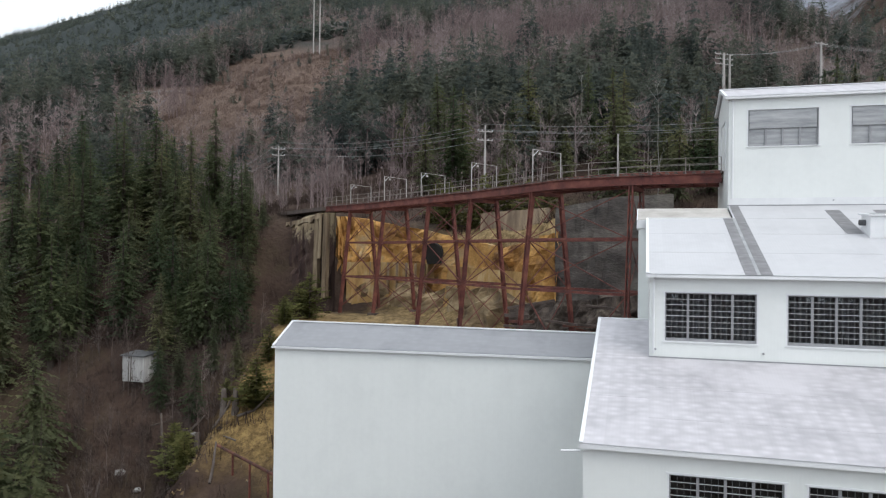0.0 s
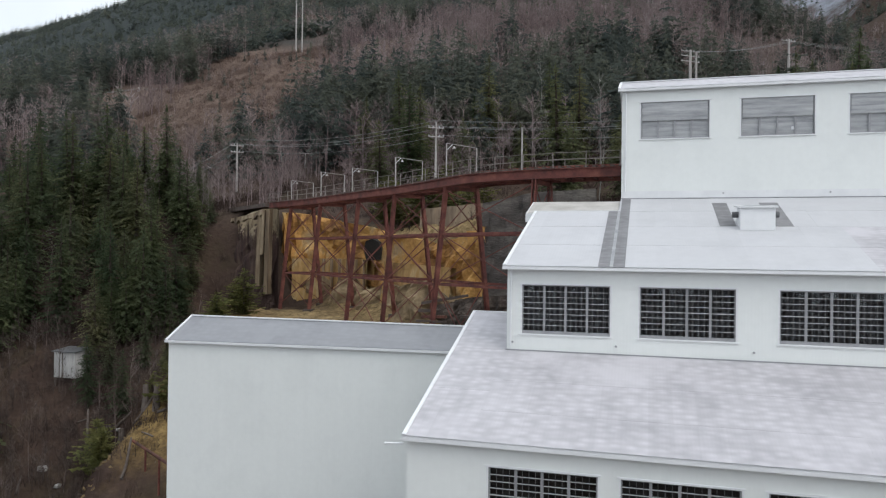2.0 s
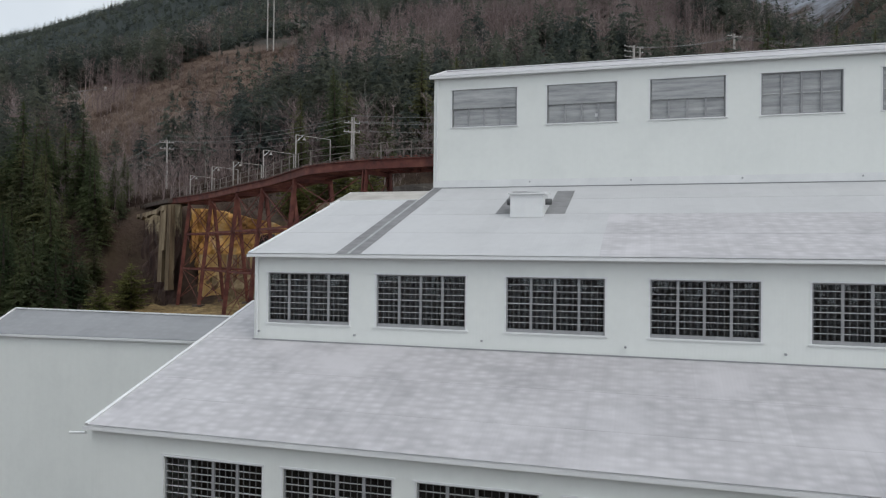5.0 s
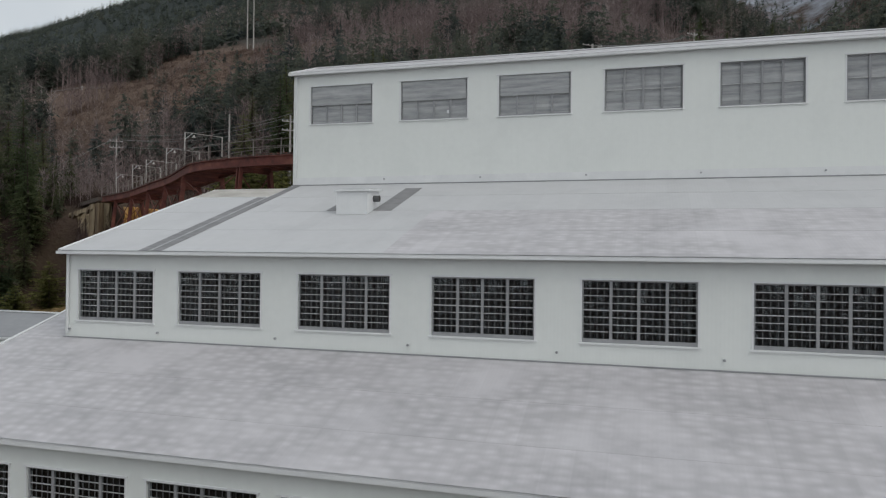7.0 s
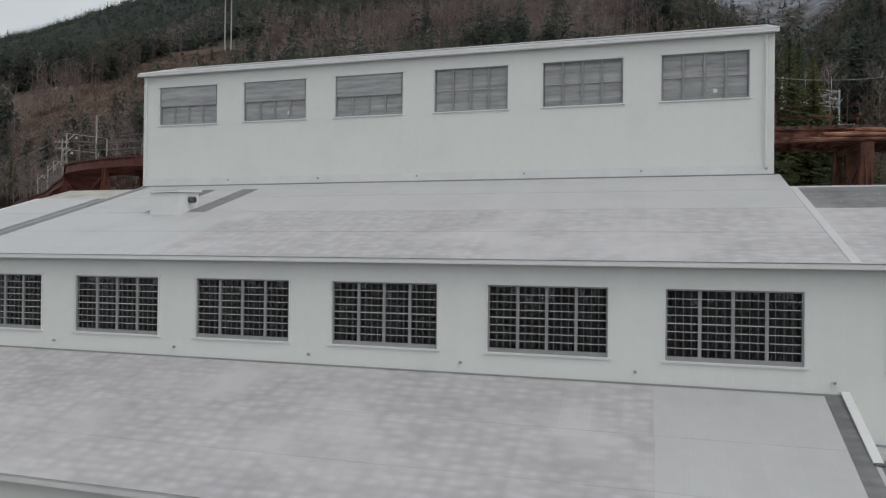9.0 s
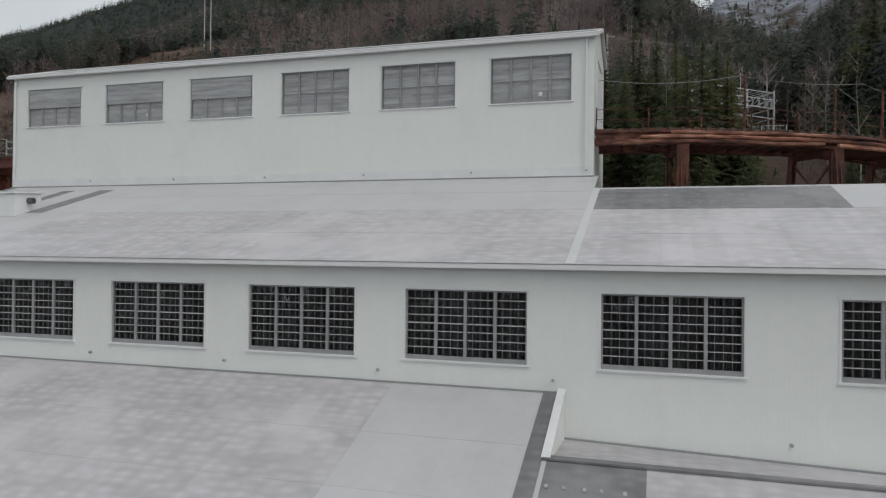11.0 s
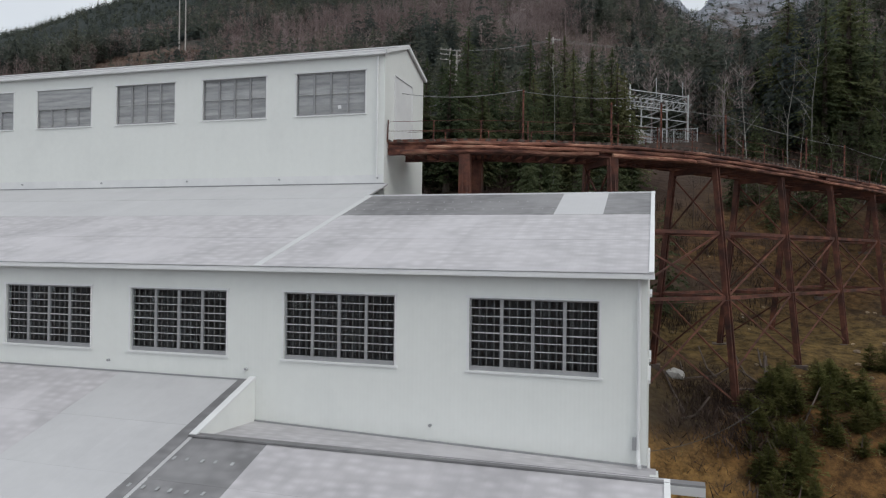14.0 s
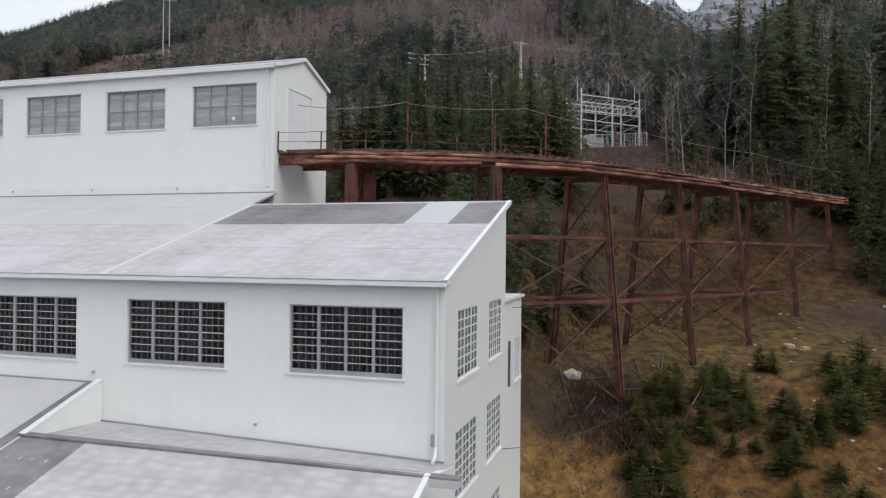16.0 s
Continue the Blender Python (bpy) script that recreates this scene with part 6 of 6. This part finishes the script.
for x, y in scatter(10, (-56, -38), (25, 36), 2.2, lambda x, y: bearing(x, y) > -37.5 and bearing(x, y) < -29, 16):
    plant(x, y, KINDS[random.randrange(5)], random.uniform(0.3, 0.5), "conifer", "small dark green conifer on the slope", "tree", SLOPE)
for x, y in scatter(70, (-68, -38), (12, 40), 1.5, lambda x, y: True, 6):
    plant(x, y, SAPS[random.randrange(3)], random.uniform(0.35, 0.8), "bare_tree", "thin leafless grey-brown sapling", "tree", "bare saplings")
for x, y in ((-37.5, 27.0), (-38.5, 32.0), (-36.0, 22.0), (-41, 25), (-37, 35), (-39, 36.5), (-44, 21), (-42.5, 19.6), (-40.5, 17.5)):
    plant(x, y, YOUNG[random.randrange(3)], random.uniform(0.5, 1.1), "young_conifer", "young green conifer on ochre spoil", "tree", "young conifers")
# trees behind the curved trestle
for x, y in scatter(100, (-75, 48), (52, 96), 3.2, lambda x, y: not (-36 < x < -6 and y < 67), 7):
    k = random.randrange(5)
    brushy = -31 < bearing(x, y) < -19.5
    if not brushy and random.random() < 0.6:
        plant(x, y, KINDS[k], random.uniform(0.55, 1.0), "conifer", "dark green conifer above the trestle", "tree", "conifers behind the trestle")
    elif random.random() < 0.75:
        plant(x, y, (BARE + BIRCH)[random.randrange(5)], random.uniform(0.5, 0.9 if brushy else 1.15), "bare_tree", "tall leafless tree among conifers", "tree", "bare trees behind the trestle")
for x, y in ((-20, 48), (-17, 47.5), (-14, 45), (-25, 50), (-11.5, 42.5), (-22, 49.5), (-28, 54), (-26, 53)):
    plant(x, y, YOUNG[1], random.uniform(0.8, 1.3), "young_conifer", "young bright green conifer above the rock", "tree", "young conifers")
# right-hand slope: young conifers below, tall ones and birches above
for (xa, xb), (ya, yb), n, lo, hi, sd in (((61.4, 64.4), (15.6, 26.8), 30, 0.26, 0.44, 51), ((65.6, 68.4), (19.4, 27.8), 18, 0.28, 0.44, 52), ((69.6, 70.6), (27.4, 28.8), 2, 0.32, 0.38, 53),
                                         ((69.4, 73.0), (15.6, 22.6), 16, 0.30, 0.48, 54), ((73.4, 78.0), (21.4, 28.6), 24, 0.32, 0.54, 55), ((64.0, 84.0), (11.0, 16.0), 12, 0.25, 0.5, 56), ((78.0, 88.0), (18.0, 30.0), 12, 0.4, 0.6, 57)):
    for x, y in spots(n, (xa, xb), (ya, yb), 0.75, 1.5, sd):
        plant(x, y, YOUNG[random.randrange(3)], random.uniform(lo, hi), "young_conifer", "bushy young green conifer on brown soil", "tree", "young conifers below the far trestle")
for x, y in scatter(58, (62, 150), (60, 104), 3.2, lambda x, y: y > 64 or x > 86, 10):
    plant(x, y, KINDS[random.randrange(5)], random.uniform(0.75, 1.3) * (0.62 if x < 74 else 1.0), "conifer", "tall dark conifer on the upper slope", "tree", "conifers above the far trestle")
SMALL += scatter(14, (84, 130), (30, 62), 3.2, lambda x, y: True, 12)
for x, y in scatter(26, (79.5, 98), (47, 62), 2.6, lambda x, y: y > 64 - 0.9 * (x - 78), 23):
    plant(x, y, KINDS[random.randrange(5)], random.uniform(0.35, 0.85), "conifer", "dark conifer past the end of the deck", "tree", "conifers above the far trestle")
SMALL += spots(30, (80.5, 96), (46, 62), 1.9, 2.6, 24)
SMALL += spots(26, (64.5, 84), (56, 76), 2.2, 3.5, 25) + spots(34, (78, 88), (54, 64), 1.2, 1.6, 27)
for x, y in spots(34, (60, 84), (56, 74), 1.6, 3.2, 26):
    plant(x, y, SAPS[random.randrange(3)], random.uniform(0.35, 0.8), "bare_tree", "thin dark leafless sapling on the bank", "tree", "bare trees above the far trestle")
for x, y in scatter(24, (28, 52), (44, 96), 3.0, lambda x, y: True, 17):
    plant(x, y, KINDS[random.randrange(5)], random.uniform(0.6, 1.0), "conifer", "dark conifer on the slope", "tree", "conifers behind the mill")
SMALL += scatter(14, (50, 66), (90, 112), 3.0, lambda x, y: True, 18)
for x, y in scatter(26, (60, 110), (62, 100), 3.0, lambda x, y: True, 19):
    plant(x, y, SAPS[random.randrange(3)], random.uniform(0.8, 1.3), "bare_tree", "tall leafless tree among conifers", "tree", "bare trees above the far trestle")
for x, y in ((64.5, 70), (71, 66), (74, 69), (83, 72), (52, 92), (54, 91), (66, 62), (46, 52)):
    plant(x, y, BIRCH[random.randrange(2)], random.uniform(0.75, 1.0), "birch", "tall pale-stemmed leafless birch", "tree", "birches")
SMALL += scatter(14, (43, 57.5), (22, 44), 2.8, lambda x, y: True, 14)

for x, y, k in ((49.5, 56, 0.85), (47.0, 60, 0.9), (50.8, 58.8, 0.7), (46, 55, 0.7), (52.2, 57.5, 0.8), (53.0, 60.5, 0.75), (51.2, 61, 0.9), (53.8, 55.5, 0.55)):
    plant(x, y, KINDS[1], k, "conifer", "dense green conifer beside the switchyard", "tree", "conifers behind the mill")

for x, y, k, ax, ay in ((70.5, 60.5, 0.72, 0, 6), (75.5, 61.0, 0.5, 0, -14), (77.0, 60.0, 0.62, 0, 20), (84.5, 63, 1.1, 0, 2), (89, 60, 1.0, 2, 5)):
    z = gz(x, y) - 0.2
    t_ = thing("birch", (x, y, z), "pale leaning leafless birch stem", "tree", "birches")
    piece("bare_crown", BIRCH[0], t_, pose(x, y, z, ax, ay, 0) @ Matrix.Diagonal((k * 0.8, k * 0.8, k, 1)))

for x, y, k in ((-50.5, 44.5, 0.5), (-53, 47.5, 0.62), (-56.5, 50, 0.7), (-55.5, 44, 0.6), (-59, 53, 0.7), (-61, 47, 0.75), (-52.5, 51.5, 0.55), (-63, 56, 0.8), (-49.5, 41, 0.42), (-57.5, 40.5, 0.62)):
    plant(x, y, KINDS[int(-x) % 5], k, "conifer", "dark green conifer beside the abutment", "tree", SLOPE)

# the woods beyond: joined
FAR_CON = [conifer_crown(h, r, 19, 6, 3, 400 + k, droop=0.28, low=0.05, size=1.9, power=0.62) for k, (h, r) in enumerate(((15, 4.2), (18, 4.4), (12, 3.9), (20, 4.3), (14, 4.6)))]
FAR_TINY = [conifer_crown(h, r, 8, 5, 1, 420 + k, droop=0.3, low=0.05, size=3.4, power=0.65) for k, (h, r) in enumerate(((15, 3.6), (19, 3.9), (12, 3.3)))]
FAR_BARE = [bare_far(h, 440 + k) for k, h in enumerate((10, 12, 8, 11))]


def clearing(x, y):
    """Below 1 inside the brushy clearing that climbs the hill."""
    u = (x + 119 + 0.31 * (y - 165)) / 30
    v = (y - 186) / 88
    return u * u + v * v + 0.30 * vnoise(x / 18, y / 18, 77)


def before_clearing(x, y):
    """Whether tall trees there would stand between the yard and the clearing."""
    d = np.hypot(x + 1, y + 38)
    hit = np.zeros(len(x), bool)
    for k in (12, 24, 36, 50):
        hit |= clearing(x + (x + 1) / d * k, y + (y + 38) / d * k) < 1
    return hit


def woods(name, variants, xy, scale, material, label, category="woods"):
    out = []
    g = np.random.default_rng(len(xy))
    x, y = xy[:, 0], xy[:, 1]
    z = ground_z(x, y) - 0.3
    which = g.integers(0, len(variants), len(x))
    for k, V in enumerate(variants):
        m = which == k
        n = int(m.sum())
        if not n:
            continue
        a = g.uniform(0, 6.283, n)
        s = g.uniform(scale[0], scale[1], n)
        sxy = s * g.uniform(0.85, 1.15, n)
        c, si = np.cos(a)[:, None], np.sin(a)[:, None]
        P = np.empty((n, len(V), 3), np.float32)
        P[:, :, 0] = (V[None, :, 0] * c - V[None, :, 1] * si) * sxy[:, None] + x[m][:, None]
        P[:, :, 1] = (V[None, :, 0] * si + V[None, :, 1] * c) * sxy[:, None] + y[m][:, None]
        P[:, :, 2] = V[None, :, 2] * s[:, None] + z[m][:, None]
        out.append(P.reshape(-1, 3))
    ob = new(name, soup(name, np.concatenate(out), material))
    return tagged(ob, label, category, kind="stuff")


def polar_points(n, r0, r1, b0, b1, seed):
    g = np.random.default_rng(seed)
    r = np.sqrt(g.uniform(r0 * r0, r1 * r1, n))
    b = np.radians(g.uniform(b0, b1, n))
    return np.stack([30 + r * np.sin(b), -25 + r * np.cos(b)], 1)


MID_CON = [conifer_crown(h, r, 26, 8, 5, 460 + k, droop=0.28, low=0.03, size=1.3, power=0.64) for k, (h, r) in enumerate(((15, 4.4), (18, 4.6), (13, 4.0)))]
woods("small_conifers", MID_CON, np.array(SMALL), (0.22, 0.6), M_NEEDLE, "small dark conifers on the slope above the deck")
pts = polar_points(14000, 108, 330, -70, 34, 1)
pts = pts[[clear_of_things(*p) and p[1] > 80 for p in pts]]
px, py = pts[:, 0], pts[:, 1]
dens = 1.3 * vnoise(px / 34, py / 34, 31) + 0.6 * vnoise(px / 13, py / 13, 32)
inside = clearing(px, py) < 0.9
front = before_clearing(px, py) & ~inside
# a pale belt of leafless trees half way up, conifers below and above it
belt = smooth(150, 180, py) * (1 - smooth(330, 400, py)) * smooth(-95, -60, px) * (1 - smooth(10, 50, px))
dens = dens - 1.0 * belt + 0.5 * smooth(95, 110, py) * (1 - smooth(135, 160, py)) * smooth(-80, -55, px) + 0.35 * smooth(0, 40, px) + 0.55 * (1 - smooth(-190, -130, px))
pick = rng.random(len(pts))
hidden = hides_pole(px, py)
con = pts[~inside & ~front & ~hidden & (dens > -0.1) & (pick < 0.27)]
low_con = pts[front & (pick < 0.12)]
bare = pts[~inside & ~front & ~(hidden & (px < -60)) & (dens < 0.45) & (pick > 0.36)]
low_bare = pts[front & (pick > 0.6)]
insad = (bare[:, 0] > 24 + 0.2 * (bare[:, 1] - 130)) & (bare[:, 0] < 102) & (bare[:, 1] > 128)
sad, bare = bare[insad], bare[~insad]
saddle = (con[:, 0] > 24 + 0.2 * (con[:, 1] - 130)) & (con[:, 0] < 102) & (con[:, 1] > 128)
edge = clearing(px, py)
bare = np.concatenate([bare, pts[(edge < 1.5) & (edge > 0.8) & ~front & (pick < 0.5)]])
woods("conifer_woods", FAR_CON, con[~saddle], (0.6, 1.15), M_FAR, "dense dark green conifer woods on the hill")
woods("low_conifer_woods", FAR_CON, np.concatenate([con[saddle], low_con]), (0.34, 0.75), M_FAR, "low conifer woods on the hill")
sad = np.concatenate([sad, low_bare, np.stack([rng.uniform(5, 80, 330), rng.uniform(128, 240, 330)], 1)])
woods("low_bare_woods", FAR_BARE, sad, (0.40, 0.80), M_TWIG, "low leafless woods on the hill")
woods("bare_woods", FAR_BARE, bare, (0.6, 1.15), M_TWIG, "leafless grey-brown woods on the hill")
far = np.concatenate([polar_points(9000, 320, 800, -56, 26, 2), polar_points(6000, 900, 2000, -56, -30, 3), polar_points(2600, 800, 1900, -8, 22, 4)])
dens = vnoise(far[:, 0] / 90, far[:, 1] / 90, 33) + 0.5 * vnoise(far[:, 0] / 35, far[:, 1] / 35, 34)
inside = clearing(far[:, 0], far[:, 1]) < 1
fbear = np.degrees(np.arctan2(far[:, 0] - 30, far[:, 1] + 25))
snowy = (np.abs(fbear - 9) < 9) & (np.hypot(far[:, 0] - 30, far[:, 1] + 25) > 800) & (rng.random(len(far)) < 0.12)
fr = np.hypot(far[:, 0] - 30, far[:, 1] + 25)
ok = ~inside & ~snowy & ~hides_pole(far[:, 0], far[:, 1]) & (dens > np.where(fr < 720, -0.02, -0.3))
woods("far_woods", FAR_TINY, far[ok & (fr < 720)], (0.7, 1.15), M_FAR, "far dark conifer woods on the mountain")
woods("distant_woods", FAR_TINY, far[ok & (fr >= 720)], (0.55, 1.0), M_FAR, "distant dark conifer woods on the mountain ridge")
fb = far[~inside & (dens <= 0.08) & (fr < 720)][:2200]
woods("far_bare_woods", FAR_BARE, fb, (0.8, 1.2), M_TWIG, "far leafless woods on the mountain")


tp = np.stack([rng.uniform(-85, -16, 900), rng.uniform(54, 112, 900)], 1)
tp = tp[[clear_of_things(*p) and not (-34 < p[0] < -12 and p[1] < 66) for p in tp]]
woods("sapling_thicket", FAR_BARE, tp[:520], (0.35, 0.7), M_TWIG, "thicket of leafless pinkish-brown saplings", "thicket")


cl = polar_points(2600, 130, 330, -60, -18, 41)
cl = cl[clearing(cl[:, 0], cl[:, 1]) < 0.95]
woods("clearing_firs", FAR_CON, cl[:46], (0.14, 0.30), M_FAR, "scattered small conifers in the clearing")
woods("clearing_saplings", FAR_BARE, cl[46:300], (0.16, 0.40), M_TWIG, "thin leafless saplings in the clearing", "thicket")
tp = np.stack([rng.uniform(-64, -41, 420), rng.uniform(12, 34, 420)], 1)
woods("brushy_thicket", FAR_BARE, tp, (0.14, 0.42), M_SAPLING, "tangled reddish-brown leafless thicket by the shed", "thicket")


# brush: tufts of thin stems
def tuft(seed, n=26, h=1.3, spread=0.8):
    g = np.random.default_rng(seed)
    V = []
    for k in range(n):
        p = np.array([g.normal(0, spread * 0.5), g.normal(0, spread * 0.5), -0.05])
        q = p + np.array([g.normal(0, 0.35), g.normal(0, 0.35), h * g.uniform(0.4, 1.1)])
        w = np.array([g.normal(0, 1), g.normal(0, 1), 0])
        w = w / (np.linalg.norm(w) + 1e-6) * 0.028
        V += [p - w, p + w, q]
    return np.array(V, np.float32)


TUFT = [tuft(500 + k) for k in range(4)]
bp = np.concatenate([polar_points(4600, 55, 130, -66, 36, 21), polar_points(20000, 120, 320, -50, -10, 22)])
ok = np.array([clear_of_things(*p) or (p[0] < -38 and p[1] > 8) for p in bp])
bp = bp[ok]
inside = clearing(bp[:, 0], bp[:, 1]) < 1.1
bp = bp[~((bp[:, 0] > 55) & (bp[:, 0] < 92) & (bp[:, 1] < 21))]
inside = clearing(bp[:, 0], bp[:, 1]) < 1.1
near = np.hypot(bp[:, 0] - 30, bp[:, 1] + 25) < 130
woods("brush", TUFT, bp[inside & ~near], (0.5, 1.5), M_BRUSH, "tangled brown leafless brush", "brush")
woods("scrub", TUFT, bp[near], (0.5, 1.5), M_SCRUB, "dark leafless scrub on the slope", "scrub")
dp = np.stack([rng.normal(60.3, 1.8, 300), rng.normal(22.4, 1.9, 300)], 1)
woods("dead_branches", [tuft(530, 30, 0.7, 1.4), tuft(531, 24, 0.5, 1.8)], dp, (0.7, 1.5), M_SCRUB, "tangle of dead grey branches under the trestle", "branches")
sp = np.stack([rng.uniform(57, 92, 1500), rng.uniform(11, 56, 1500)], 1)
sp = sp[vnoise(sp[:, 0] / 4, sp[:, 1] / 4, 93) > -0.05]
woods("slope_scrub", [tuft(540, 22, 0.45, 0.7), tuft(541, 18, 0.6, 0.5)], sp, (0.5, 1.2), M_SCRUB, "dark leafless scrub among the young conifers", "scrub")
gp = np.stack([rng.uniform(56.5, 84, 900), rng.uniform(10, 52, 900)], 1)
woods("dry_grass", [tuft(520, 20, 0.4, 0.6), tuft(521, 16, 0.3, 0.8)], gp, (0.6, 1.3), surf("dry_grass", [(0.10, 0.085, 0.035, 1), (0.22, 0.17, 0.08, 1)], 0.4, 4, 0.95, bump=0, island=0.3), "dry yellow-brown grass tufts", "grass")


# loose rubble
def chip(seed):
    g = np.random.default_rng(seed)
    P = g.normal(0, 1, (6, 3))
    P = np.array([[1, 0, 0], [-1, 0, 0], [0, 1, 0], [0, -1, 0], [0, 0, 0.8], [0, 0, -0.8]]) + 0.3 * P
    F = [(0, 2, 4), (2, 1, 4), (1, 3, 4), (3, 0, 4), (2, 0, 5), (1, 2, 5), (3, 1, 5), (0, 3, 5)]
    return np.array([P[i] for f in F for i in f], np.float32)


CHIP = [chip(600 + k) for k in range(6)]
a3 = np.stack([rng.uniform(56.5, 88, 7200), rng.uniform(6, 54, 7200)], 1)
a1 = np.stack([rng.uniform(-43, -27, 3600), rng.uniform(11, 36, 3600)], 1)
xx = rng.uniform(-38, 0, 2600)
a2 = np.stack([xx, np.interp(xx, DECK_X, DECK_Y) + rng.uniform(-9, 11, 2600)], 1)
woods("ochre_rubble", CHIP, np.concatenate([a1, a2, a3[:3000]]), (0.06, 0.30), M_RUBBLE, "loose ochre rubble on the cut slope", "rubble")
a4 = np.concatenate([np.stack([rng.uniform(-60, -38, 1600), rng.uniform(8, 30, 1600)], 1), np.stack([rng.uniform(-38, -26, 1400), rng.uniform(9, 20, 1400)], 1)])
woods("dark_rubble", CHIP, np.concatenate([a3[3000:], a4]), (0.06, 0.30), M_RUBBLE_DK, "loose brown stones on the slope", "rubble")

# ---- odds and ends on the slopes ----
shed = thing("small_shed", (-54.1, 28.6, gz(-54.1, 28.6)), "small weathered white shed on posts", "shed")
zs = 20.0
part("shed_wall", box(bm_new(), -55.5, -52.75, 27.5, 29.7, zs, zs + 2.75), M_SHED, shed)
part("shed_roof", prism(bm_new(), [(27.3, zs + 2.75), (29.9, zs + 3.0), (29.9, zs + 3.1), (27.3, zs + 2.85)], -55.7, -52.55), M_SASH_DARK, shed)
part("corner_board", box(bm_new(), -54.45, -54.33, 27.47, 27.498, zs, zs + 2.7), M_LOG, shed)
for x, y in ((-55.4, 27.6), (-52.85, 27.6), (-55.4, 29.6), (-52.85, 29.6)):
    part("post", beam(bm_new(), (x, y, gz(x, y) - 0.5), (x, y, zs), 0.15, 0.15), M_LOG, shed)


def rock(x, y, s, material, label, name="boulder"):
    bm = bm_new()
    bmesh.ops.create_icosphere(bm, subdivisions=1, radius=s)
    o = Vector((random.uniform(0, 50), random.uniform(0, 50), 0))
    for v in bm.verts:
        v.co *= 1 + 0.35 * noise.noise(v.co * (1.1 / s) + o)
        v.co.z *= 0.62
    ob = new(name, mesh_of(name, bm, material))
    ob.location = (x, y, gz(x, y) + s * 0.1)
    ob.rotation_euler = (0, 0, random.uniform(0, 6))
    return tagged(ob, label, "rock", "boulders on the slope")


for x, y, s in ((-49.6, 20.4, 0.6), (-43.2, 19.3, 0.35), (-46.5, 19.0, 0.42), (-41.8, 17.2, 0.45), (-44.5, 17.5, 0.35)):
    rock(x, y, s, M_PALE, "pale broken concrete lump on brown soil")
for x, y, s in ((72.5, 34.6, 0.45), (73.6, 34.9, 0.4), (57.6, 25.4, 0.7), (81, 24, 0.5), (66, 31.5, 0.2), (70, 33, 0.25), (-44, 24, 0.4)):
    rock(x, y, s, M_CONC if s < 0.5 and x > 0 and x < 80 else M_PALE, "pale grey boulder on mossy ground")
for k in range(60):
    x, y = random.uniform(57, 82), random.uniform(14, 46)
    rock(x, y, random.uniform(0.10, 0.22), M_CONC if k % 4 else M_PALE, "small grey stone on the slope", "stone")


def log(x, y, ln, ang, r, label="fallen grey log on brown soil", tilt=0.0, material=M_LOG):
    c, s = math.cos(radians(ang)), math.sin(radians(ang))
    x2, y2 = x + c * ln, y + s * ln
    bm = tube(bm_new(), [(x, y, gz(x, y) + r), ((x + x2) / 2, (y + y2) / 2, (gz(x, y) + gz(x2, y2)) / 2 + r * 1.4), (x2, y2, gz(x2, y2) + r + tilt)], [r, r * 0.9, r * 0.6], 7)
    ob = new("log", mesh_of("log", bm, material))
    return tagged(ob, label, "log", "dead timber")


for k in range(16):
    log(random.uniform(-52, -34), random.uniform(12, 27), random.uniform(1.5, 4.5), random.uniform(0, 180), random.uniform(0.08, 0.18), tilt=random.choice((0, 0, 0.5, 1.2)))
for k in range(14):
    log(random.uniform(57, 66), random.uniform(19, 28), random.uniform(1.5, 4), random.uniform(0, 180), random.uniform(0.05, 0.10), "dark fallen timber under the trestle", random.choice((0, 0.3, 1.0)), M_TIE)
for x, y in ((-44.5, 23.0), (-42.6, 22.5), (-39.3, 21.8), (-37.8, 21.4)):
    st = thing("tree_stump", (x, y, gz(x, y)), "broken grey timber stump on soil", "stump", "stumps")
    part("stem", tube(bm_new(), [(x, y, gz(x, y) - 0.4), (x + 0.05, y, gz(x, y) + 1.0), (x, y + 0.05, gz(x, y) + random.uniform(1.4, 2.4))], [0.38, 0.3, 0.22], 9), M_LOG, st)
PIPE_A, PIPE_B = (-37.2, 17.6, 17.1), (-28.4, 12.0, 16.9)
pipe = thing("red_pipe", (-36, 19.5, gz(-36, 19.5)), "rusty red pipe on props down the slope", "pipe")
a, b = Vector(PIPE_A), Vector(PIPE_B)
part("pipe_run", tube(bm_new(), [a, a.lerp(b, 0.5), b], 0.13, 9), M_RUST_DK, pipe)
for t in (0.3, 0.6, 0.9):
    p = a.lerp(b, t)
    part("prop", tube(bm_new(), [(p.x, p.y, gz(p.x, p.y) - 0.3), p], 0.09, 7), M_RUST, pipe)

# ---- small repeated pieces last ----
for nm, me, par, m in SHEETS + PANES:
    piece(nm, me, par, m)
